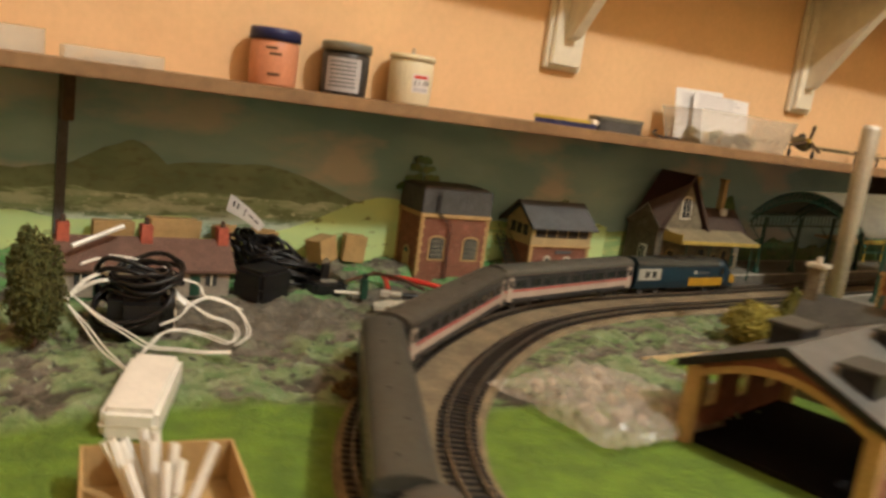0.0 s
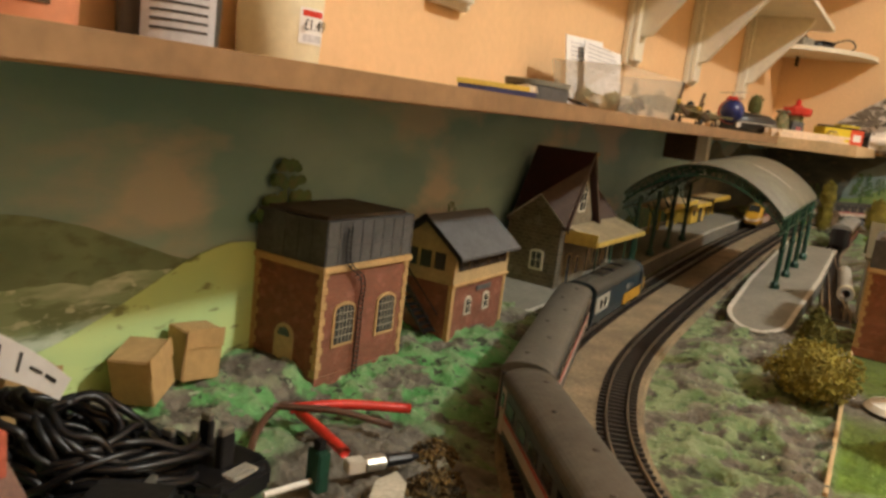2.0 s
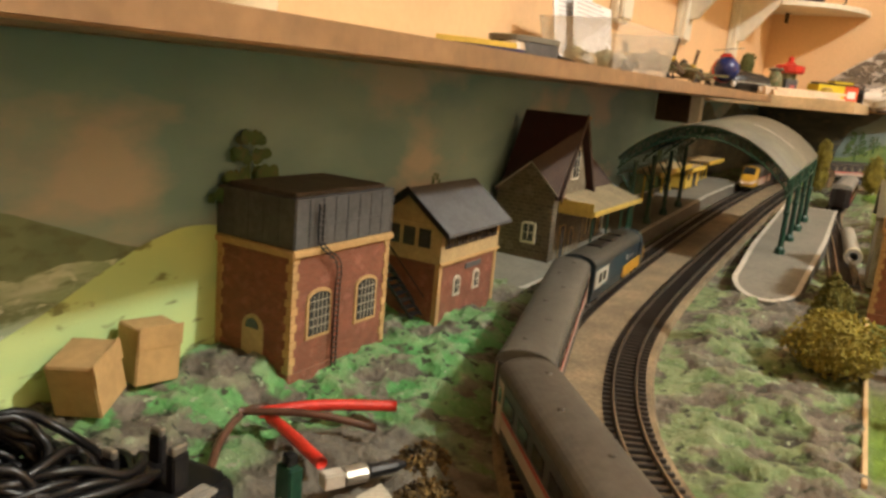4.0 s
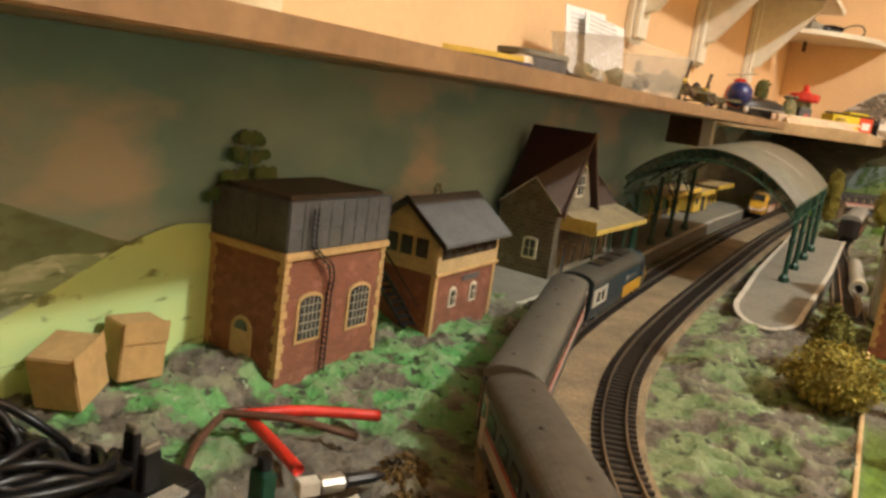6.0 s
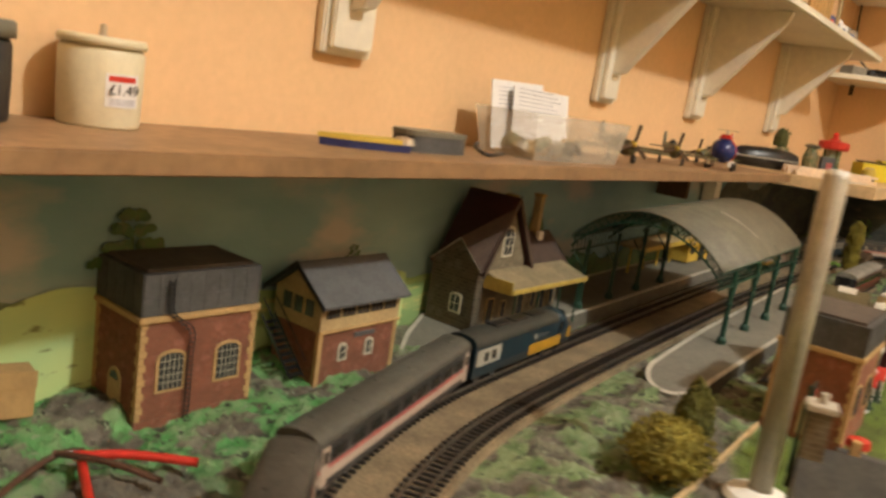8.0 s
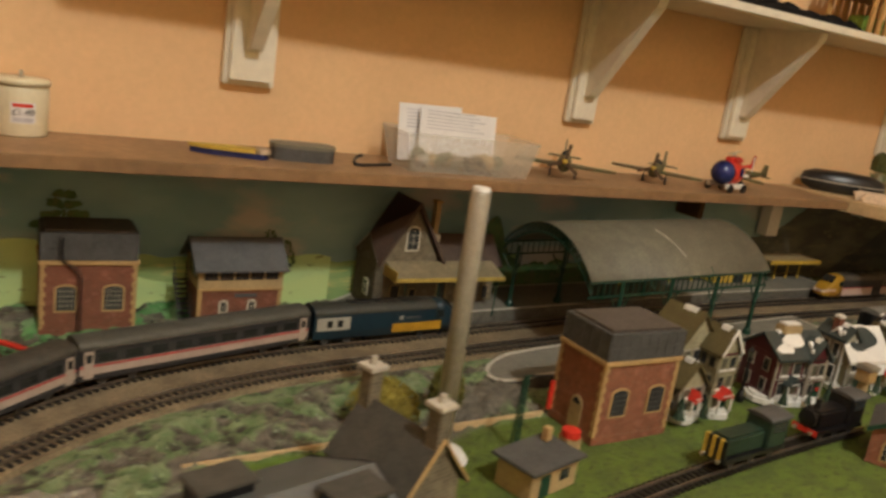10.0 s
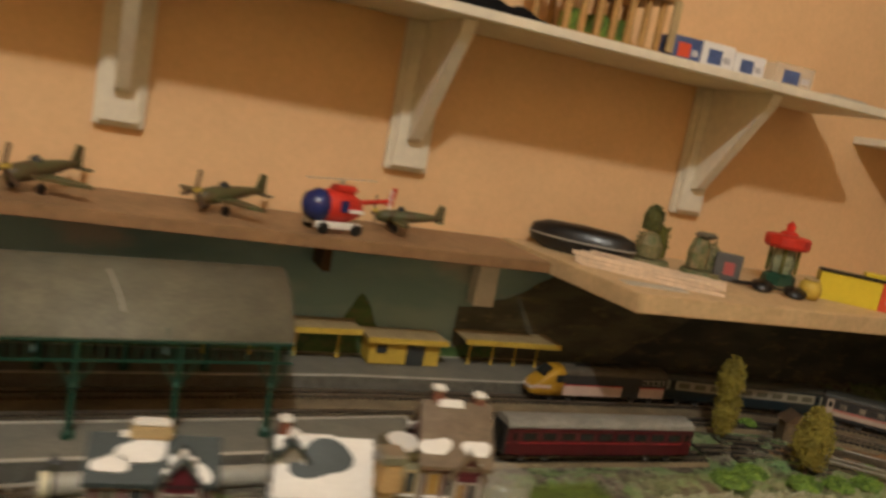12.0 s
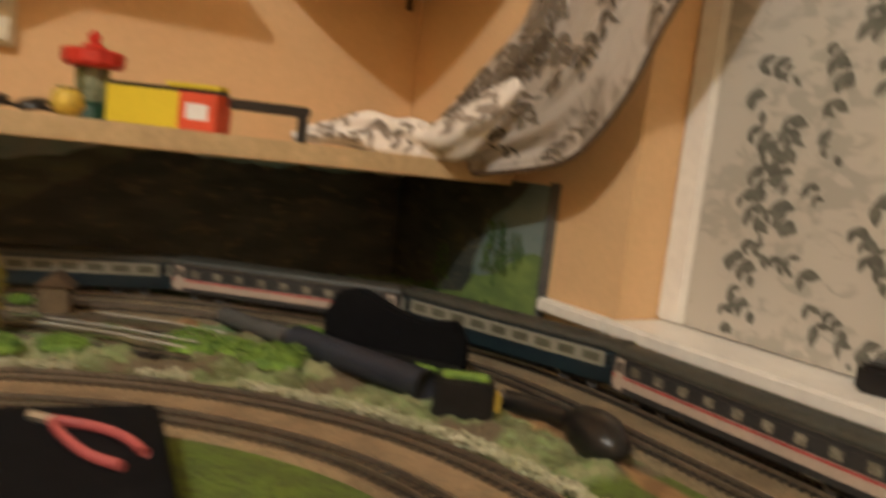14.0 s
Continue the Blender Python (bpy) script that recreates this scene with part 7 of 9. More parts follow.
part("seam", box(bmesh.new(), (-0.0263, -0.0213, 0.012), (0.0263, 0.0213, 0.0128)), M_RUBBER, brick)
for y in (-0.010, 0.010):
    part("pin", box(bmesh.new(), (0.0255, y - 0.003, 0.012), (0.040, y + 0.003, 0.0145), 0.0005), M_STEEL, brick)
part("earth_pin", box(bmesh.new(), (0.0255, -0.002, 0.022), (0.044, 0.002, 0.026), 0.0005), M_STEEL, brick)

pliers = thing("wire_strippers", pose(-0.018, -0.020, 0), "red handled wire strippers lying on the painted ground", "tool")
bm = bmesh.new()
tube(bm, spline([(0.500, 0.926, 0.013), (0.530, 0.905, 0.014), (0.566, 0.872, 0.011)], 0.004), 0.0035, 8)
part("handle", bm, M_RED, pliers, smooth=True)
bm = bmesh.new()
tube(bm, spline([(0.503, 0.920, 0.011), (0.492, 0.895, 0.012), (0.479, 0.862, 0.010)], 0.004), 0.0035, 8)
part("handle", bm, M_RED, pliers, smooth=True)
bm = bmesh.new()
tube(bm, spline([(0.430, 0.895, 0.012), (0.462, 0.918, 0.013), (0.492, 0.930, 0.015), (0.510, 0.926, 0.014)], 0.004), 0.0024, 7)
tube(bm, spline([(0.488, 0.930, 0.017), (0.510, 0.895, 0.018), (0.530, 0.862, 0.012)], 0.004), 0.0024, 7)
part("jaw", bm, M_WIRE_BROWN, pliers, "rusty brown steel jaws", smooth=True)
plugj = thing("jack_plug", pose(0.455, 0.824, 0.012, 0, 0, -28), "small steel and black connector plug", "plug")
part("shell", lathe(bmesh.new(), [(0, 0), (0.005, 0), (0.005, 0.012), (0.003, 0.014), (0, 0.014)], 10, pose(0, 0, 0, 0, 90, 0)), M_STEEL, plugj)
part("boot", lathe(bmesh.new(), [(0, 0.0142), (0.004, 0.0142), (0.0035, 0.03), (0.0016, 0.036), (0, 0.036)], 10, pose(0, 0, 0, 0, 90, 0)), M_BLACK, plugj)
part("terminal", box(bmesh.new(), (-0.012, -0.004, -0.004), (-0.0005, 0.004, 0.004), 0.0006), M_PLATEDGE, plugj)
sw = thing("point_switch", pose(0.424, 0.834, 0.006, 0, 0, -15), "small green and black switch with white rod", "switch")
part("body", box(bmesh.new(), (-0.004, -0.006, -0.002), (0.004, 0.006, 0.022), 0.0008), M_GREEN, sw)
part("lever", box(bmesh.new(), (-0.0025, -0.003, 0.0221), (0.0025, 0.003, 0.028), 0.0005), M_BLACK, sw)
part("rod", lathe(bmesh.new(), [(0, 0), (0.0018, 0), (0.0018, 0.03), (0, 0.03)], 8, pose(-0.0042, 0, 0.004, 0, -90, 0)), M_WHITEPL, sw, "white plastic rod")
flake = thing("plaster_flake", pose(0.440, 0.797, 0.006, 3, 2, 20), "broken pale plaster flake on the ground", "flake")
part("flake", prism(bmesh.new(), [(-0.03, -0.006), (-0.012, -0.011), (0.018, -0.007), (0.030, 0.002), (0.012, 0.010), (-0.018, 0.007)], -0.002, 0.003, "z"), material("pale_plaster", (0.50, 0.46, 0.36), 0.9, vary=0.2, scale=60), flake)

psu = thing("power_adapter", pose(0.132, 0.562, 0.003, 4, 0, -21), "white plastic power adapter lying on the green", "adapter")
part("body", box(bmesh.new(), (-0.0185, -0.048, -0.003), (0.0185, 0.048, 0.021), 0.004), M_WHITEPL, psu)
part("seam", box(bmesh.new(), (-0.0188, -0.0483, 0.0085), (0.0188, 0.0483, 0.0092)), M_BAR, psu)
part("lead_boot", lathe(bmesh.new(), [(0, 0), (0.003, 0), (0.002, 0.012), (0, 0.012)], 8, pose(-0.006, 0.0475, 0.009, -90, 0, 0)), M_WHITEPL, psu)
lead = thing("white_cable", pose(-0.012, 0.020, 0.0), "tangled white cable looping over a black transformer", "cable")
bm = bmesh.new()
for line in (
        ((0.140, 0.588, 0.012), (0.127, 0.640, 0.012), (0.118, 0.675, 0.020), (0.106, 0.697, 0.036), (0.114, 0.706, 0.042), (0.129, 0.708, 0.050), (0.149, 0.711, 0.052)),
        ((0.107, 0.699, 0.038), (0.122, 0.714, 0.050), (0.144, 0.723, 0.057), (0.163, 0.718, 0.055), (0.190, 0.704, 0.047), (0.206, 0.696, 0.035), (0.222, 0.684, 0.025), (0.239, 0.678, 0.020), (0.244, 0.669, 0.013), (0.232, 0.653, 0.009), (0.216, 0.671, 0.011), (0.195, 0.672, 0.016), (0.180, 0.670, 0.015), (0.167, 0.659, 0.009), (0.154, 0.626, 0.010)),
        ((0.111, 0.702, 0.040), (0.128, 0.682, 0.027), (0.148, 0.668, 0.016), (0.164, 0.651, 0.009), (0.185, 0.641, 0.009), (0.207, 0.631, 0.009), (0.229, 0.629, 0.009)),
        ((0.140, 0.736, 0.067), (0.159, 0.733, 0.066), (0.179, 0.731, 0.064), (0.194, 0.723, 0.058), (0.201, 0.716, 0.052), (0.219, 0.711, 0.047), (0.222, 0.701, 0.039), (0.240, 0.694, 0.034), (0.255, 0.688, 0.028)),
        ((0.178, 0.674, 0.021), (0.194, 0.680, 0.025), (0.208, 0.693, 0.033), (0.225, 0.699, 0.038), (0.240, 0.696, 0.035), (0.252, 0.685, 0.026), (0.254, 0.668, 0.012), (0.235, 0.644, 0.009)),
        ((0.118, 0.728, 0.061), (0.135, 0.733, 0.065), (0.137, 0.721, 0.055), (0.156, 0.717, 0.054), (0.177, 0.712, 0.052), (0.200, 0.696, 0.037))):
    for k in range(2):
        tube(bm, spline([(x + 0.0016 * k + 0.003 * k * math.sin(60 * y), y + 0.002 * k, z + 0.0008 * k) for x, y, z in line], 0.004), 0.00085, 6)
part("flex", bm, M_WHITEPL, lead, smooth=True)
for a, b in (((0.120, 0.826, 0.056), (0.170, 0.846, 0.074)), ((0.182, 0.700, 0.0505), (0.203, 0.690, 0.034))):
    bm = bmesh.new()
    tube(bm, [Vector(a), Vector(b)], 0.0026, 8)
    part("connector", bm, M_WHITEPL, lead)
trafo = thing("black_transformer", pose(0.160, 0.732, 0.003, 0, 0, -8), "black power transformer with slotted end and coiled lead", "transformer")
part("case", box(bmesh.new(), (-0.032, -0.030, -0.003), (0.024, 0.030, 0.046), 0.013), M_BLACK, trafo)
for i in range(3):
    for j in range(4):
        part("socket", lathe(bmesh.new(), [(0.0, 0), (0.0034, 0), (0.0034, 0.0016), (0, 0.0016)], 8, Matrix.Translation((0.0238, -0.019 + 0.0125 * j, 0.010 + 0.0135 * i)) @ pose(0, 0, 0, 0, 90, 0)), M_STEEL, trafo)
bm = bmesh.new()
loops(bm, (-0.002, 0.0, 0.052), 0.028, 5, 0.0024, 7, spread=0.010, lean=(14, -10))
loops(bm, (-0.010, -0.006, 0.034), 0.034, 3, 0.0024, 11, spread=0.010, lean=(40, -24))
loops(bm, (-0.006, 0.010, 0.040), 0.034, 3, 0.0024, 19, spread=0.012, lean=(-34, 16))
part("lead", bm, M_RUBBER, trafo, smooth=True)

tray = thing("carton_of_leads", pose(0.118, 0.418, 0.0, 0, 0, -6), "open brown carton holding bundled white leads", "carton")
bm = bmesh.new()
w, d, h = 0.085, 0.075, 0.026
for lo, hi in (((-w / 2, -d / 2, -0.003), (w / 2, d / 2, 0.001)), ((-w / 2, -d / 2, 0.001), (-w / 2 + 0.002, d / 2, h)), ((w / 2 - 0.002, -d / 2, 0.001), (w / 2, d / 2, h)), ((-w / 2 + 0.002, -d / 2, 0.001), (w / 2 - 0.002, -d / 2 + 0.002, h)), ((-w / 2 + 0.002, d / 2 - 0.002, 0.001), (w / 2 - 0.002, d / 2, h))):
    part("panel", box(bmesh.new(), lo, hi), M_CARD, tray)
rnd = random.Random(8)
for i in range(12):
    bm = bmesh.new()
    x, y = rnd.uniform(-0.028, 0.02), rnd.uniform(-0.02, 0.022)
    tube(bm, spline([(x * 0.4, y * 0.5 - 0.01, 0.004), (x * 0.8, y, 0.02), (x * 1.25, y + 0.006, 0.036 + rnd.uniform(0, 0.012))], 0.004), 0.0028, 7)
    part("white_lead", bm, M_WHITEPL, tray)

# ---------- things on the wall shelf ----------


def pot(x, y, r, h, body, lid, lid_r, lid_h, label, band=None):
    t = thing("screw_top_pot", pose(x, y, 0.236), label, "pot", "pots on the shelf")
    part("body", lathe(bmesh.new(), [(0, 0), (r * 0.94, 0), (r * 0.97, 0.002), (r, h * 0.5), (r * 1.0, h - 0.004), (r * 0.93, h), (0, h)], 36), body, t, smooth=True)
    part("lid", lathe(bmesh.new(), [(0, h + 0.0002), (lid_r, h + 0.0002), (lid_r, h + lid_h - 0.002), (lid_r * 0.95, h + lid_h), (0, h + lid_h)], 36), lid, t, smooth=True)
    return t


def curved_label(bm, r, a0, a1, z0, z1, k=8):
    for i in range(k):
        p = [a0 + (a1 - a0) * (i + e) / k for e in (0, 1)]
        vs = [bm.verts.new((r * math.cos(math.radians(a)), r * math.sin(math.radians(a)), z)) for a, z in ((p[0], z0), (p[1], z0), (p[1], z1), (p[0], z1))]
        bm.faces.new(vs)
    return bm


p1 = pot(0.337, 0.985, 0.0295, 0.054, M_ROSE, M_NAVY, 0.031, 0.014, "peach coloured jar with a navy screw lid")
for a, z in ((-128, 0.043), (-118, 0.036), (-120, 0.012)):
    part("mark", curved_label(bmesh.new(), 0.0299, a, a + 28, z, z + 0.003), M_TRUNK, p1)
p2 = pot(0.432, 0.985, 0.0305, 0.054, M_CHAR, M_GREYLID, 0.0325, 0.012, "dark jar with grey lid and printed label")
lab2 = part("label", curved_label(bmesh.new(), 0.0309, -160, -72, 0.004, 0.046), material("grey_paper_label", (0.45, 0.45, 0.47), 0.6, vary=0.1), p2, "grey printed paper label")
for i in range(7):
    part("print_line", curved_label(bmesh.new(), 0.0312, -150, -86, 0.010 + 0.005 * i, 0.0115 + 0.005 * i), M_CHAR, lab2)
p3 = pot(0.528, 0.985, 0.0300, 0.058, M_POTCREAM, M_POTCREAM, 0.0312, 0.007, "cream plastic pot with a price sticker")
part("knob", lathe(bmesh.new(), [(0, 0.0652), (0.003, 0.0652), (0.002, 0.073), (0, 0.074)], 10), M_STEEL, p3)
st = part("price_sticker", curved_label(bmesh.new(), 0.0304, -112, -62, 0.016, 0.040), M_PAPER, p3, "white price sticker")
part("red_band", curved_label(bmesh.new(), 0.0306, -108, -68, 0.0345, 0.0385), M_RED, st)
part("barcode", curved_label(bmesh.new(), 0.0306, -106, -66, 0.0175, 0.0225), M_PRINT, st)
txt = bpy.data.curves.new("price", "FONT")
txt.body, txt.size, txt.align_x, txt.align_y, txt.extrude = "\u00a31.49", 0.0105, "CENTER", "CENTER", 0.0001
tmp = new("price_text", txt)
bpy.context.view_layer.update()
me = bpy.data.meshes.new_from_object(tmp.evaluated_get(bpy.context.evaluated_depsgraph_get()))
bpy.data.objects.remove(tmp)
me.materials.append(M_CHAR)
price = new("price_text", me)
price.matrix_basis = pose(0.03075 * math.cos(math.radians(-87)), 0.03075 * math.sin(math.radians(-87)), 0.0285, 90, 0, 3)
price.parent = st

for x, y, w, h in ((0.045, 0.975, 0.075, 0.026), (0.150, 0.965, 0.10, 0.014)):
    t = thing("clear_tray", pose(x, y, 0.236), "shallow cloudy clear plastic tray with small parts", "tray")
    bm = bmesh.new()
    box(bm, (-w / 2, -0.028, 0.0), (w / 2, 0.028, 0.0012))
    for lo, hi in (((-w / 2, -0.028, 0.0012), (-w / 2 + 0.001, 0.028, h)), ((w / 2 - 0.001, -0.028, 0.0012), (w / 2, 0.028, h)), ((-w / 2, -0.028, 0.0012), (w / 2, -0.027, h)), ((-w / 2, 0.027, 0.0012), (w / 2, 0.028, h))):
        box(bm, lo, hi)
    part("tray", bm, M_CLEAR, t)
    rnd = random.Random(int(x * 1000))
    for i in range(7):
        part("small_part", lathe(bmesh.new(), [(0, 0), (0.005, 0), (0.006, 0.004), (0, 0.007)], 8, pose(rnd.uniform(-w / 2 + 0.01, w / 2 - 0.01), rnd.uniform(-0.018, 0.018), 0.0013)), M_TAN if i % 2 else M_TRUNK, t)

boat = thing("toy_boat", pose(0.765, 0.925, 0.236, 0, 0, -18), "yellow and black toy boat hull with silver stern", "toy")
part("hull", prism(bmesh.new(), [(-0.055, 0.0), (-0.030, -0.010), (0.035, -0.012), (0.042, 0.0), (0.035, 0.012), (-0.030, 0.010)], 0.0, 0.007, "z"), M_NAVY, boat)
part("deck", prism(bmesh.new(), [(-0.057, 0.0), (-0.030, -0.011), (0.025, -0.0125), (0.025, 0.0125), (-0.030, 0.011)], 0.0071, 0.0115, "z"), M_YELLOW, boat)
part("stern", lathe(bmesh.new(), [(0, 0), (0.011, 0), (0.0095, 0.006), (0, 0.008)], 14, pose(0.034, 0, 0.0071)), M_STEEL, boat)
tin = thing("oval_tin", pose(0.855, 0.93, 0.236, 0, 0, -6), "olive grey oval tin lying on the shelf", "tin")
bm = bmesh.new()
prism(bm, [(0.042 * math.copysign(abs(math.cos(a)) ** 0.6, math.cos(a)), 0.022 * math.copysign(abs(math.sin(a)) ** 0.6, math.sin(a))) for a in [2 * math.pi * k / 28 for k in range(28)]], 0.0, 0.016, "z")
part("base", bm, M_TANK, tin)
bm = bmesh.new()
prism(bm, [(0.043 * math.copysign(abs(math.cos(a)) ** 0.6, math.cos(a)), 0.023 * math.copysign(abs(math.sin(a)) ** 0.6, math.sin(a))) for a in [2 * math.pi * k / 28 for k in range(28)]], 0.0161, 0.021, "z")
part("lid", bm, M_GREYLID, tin)
key = thing("bent_metal_hook", Matrix(), "small bent black metal hook on the shelf", "hook")
bm = bmesh.new()
tube(bm, spline([(0.985, 0.925, 0.2385), (0.945, 0.908, 0.2385), (0.922, 0.905, 0.239), (0.930, 0.925, 0.244), (0.942, 0.932, 0.248)], 0.004), 0.0022, 7)
part("rod", bm, M_BLACK, key, smooth=True)

tub = thing("clear_box", pose(1.095, 0.925, 0.236, 0, 0, -3), "cloudy clear plastic box of model scraps and papers", "box")
bm = bmesh.new()
w0, w1, d0, d1, h = 0.095, 0.108, 0.040, 0.046, 0.054
lo = [bm.verts.new((x * w0, y * d0, 0.0004)) for x, y in ((-1, -1), (1, -1), (1, 1), (-1, 1))]
hi = [bm.verts.new((x * w1, y * d1, h)) for x, y in ((-1, -1), (1, -1), (1, 1), (-1, 1))]
bm.faces.new(lo[::-1])
for i in range(4):
    bm.faces.new((lo[i], lo[(i + 1) % 4], hi[(i + 1) % 4], hi[i]))
bmesh.ops.solidify(bm, geom=bm.faces[:], thickness=0.0012)
part("tub", bm, M_CLEAR, tub)
rnd = random.Random(12)
for i in range(16):
    x, y = rnd.uniform(-0.082, 0.082), rnd.uniform(-0.025, 0.025)
    r = rnd.uniform(0.010, 0.020)
    lathe_m = pose(x, y, 0.004 + rnd.uniform(0, 0.012), rnd.uniform(-40, 40), rnd.uniform(-40, 40), rnd.uniform(0, 180))
    part("scrap", lathe(bmesh.new(), [(0, 0), (r, 0.002), (r * 0.8, 0.010), (0, 0.016)], 8, lathe_m), (M_TAN, M_CARD, M_ORNAMENT, M_TRUNK, M_ARMY, M_PLATEDGE)[i % 6], tub)
for i, (x, z, w, h2, rz) in enumerate(((-0.035, 0.006, 0.040, 0.082, -3), (0.008, 0.006, 0.072, 0.076, 2))):
    sheet = part("paper_sheet", box(bmesh.new(), (-w / 2 - 0.03, -0.0006, 0), (w / 2 + 0.03, 0.0006, h2), 0, pose(x, 0.030 - 0.006 * i, z, -8, rz * 0.5, rz)), M_PAPER, tub, "white printed paper sheet")
    for j in range(6):
        part("print_line", box(bmesh.new(), (-w / 2 - 0.018, -0.0012, 0.048 + 0.005 * j), (w / 2 + 0.010 - 0.01 * (j % 3), -0.0007, 0.0495 + 0.005 * j), 0, pose(x, 0.030 - 0.006 * i, z, -8, rz * 0.5, rz)), M_PRINT, sheet)


def toy_plane(x, y, rz, label, mat=M_ARMY, scale=1.0, z=0.236):
    t = thing("toy_aeroplane", pose(x, y, z, 0, 0, rz), label, "toy aeroplane", "toy aeroplanes")
    s = scale
    # nose towards -y
    m = Matrix.Translation((0, 0, 0.020 * s)) @ pose(0, 0, 0, -84, 0, 0)
    part("fuselage", lathe(bmesh.new(), [(0, -0.036 * s), (0.006 * s, -0.034 * s), (0.009 * s, -0.024 * s), (0.0095 * s, -0.005 * s), (0.0065 * s, 0.025 * s), (0.003 * s, 0.052 * s), (0, 0.055 * s)], 14, m), mat, t, smooth=True)
    bm = prism(bmesh.new(), [(-0.066 * s, -0.004 * s), (-0.05 * s, -0.013 * s), (0, -0.018 * s), (0.05 * s, -0.013 * s), (0.066 * s, -0.004 * s), (0.05 * s, 0.003 * s), (0, 0.010 * s), (-0.05 * s, 0.003 * s)], 0.0145 * s, 0.0175 * s, "z")
    part("wing", bm, mat, t)
    part("tailplane", prism(bmesh.new(), [(-0.022 * s, 0.045 * s), (0.022 * s, 0.045 * s), (0.016 * s, 0.056 * s), (-0.016 * s, 0.056 * s)], 0.0205 * s, 0.022 * s, "z"), mat, t)
    part("fin", prism(bmesh.new(), [(0.040 * s, 0.021 * s), (0.058 * s, 0.021 * s), (0.058 * s, 0.042 * s), (0.050 * s, 0.044 * s)], -0.0009 * s, 0.0009 * s, "x"), mat, t)
    part("cockpit", lathe(bmesh.new(), [(0.0055 * s, 0), (0.005 * s, 0.005 * s), (0, 0.008 * s)], 10, pose(0, -0.002 * s, 0.0265 * s)), M_PANE, t)
    prop = part("spinner", lathe(bmesh.new(), [(0.004 * s, 0), (0.003 * s, 0.005 * s), (0, 0.008 * s)], 10, Matrix.Translation((0, -0.034 * s, 0.0235 * s)) @ pose(0, 0, 0, 90, 0, 0)), M_YELLOW, t)
    for k in range(3):
        part("blade", box(bmesh.new(), (-0.0022 * s, -0.0008 * s, 0.002 * s), (0.0022 * s, 0.0008 * s, 0.022 * s), 0.0005, Matrix.Translation((0, -0.038 * s, 0.0235 * s)) @ pose(0, 0, 0, 0, 120 * k + 10, 0)), M_TRUNK, prop)
    for sx in (-0.016, 0.016):
        leg = part("undercarriage_leg", box(bmesh.new(), (sx * s - 0.001, -0.011 * s, 0.004 * s), (sx * s + 0.001, -0.009 * s, 0.015 * s)), mat, t)
        part("wheel", lathe(bmesh.new(), [(0, -0.0016), (0.0052 * s, -0.0016), (0.0052 * s, 0.0016), (0, 0.0016)], 12, Matrix.Translation((sx * s, -0.010 * s, 0.0052 * s)) @ pose(0, 0, 0, 0, 90, 0)), M_BLACK, leg)
    return t


toy_plane(1.297, 0.932, -38, "green and brown toy fighter aeroplane on its wheels", M_ARMY, 1.26)
toy_plane(1.510, 0.938, -55, "camouflaged toy fighter aeroplane with yellow nose", M_ARMY, 1.20)
toy_plane(1.760, 0.962, -100, "small green toy aeroplane behind the helicopter", M_ARMY, 1.05)


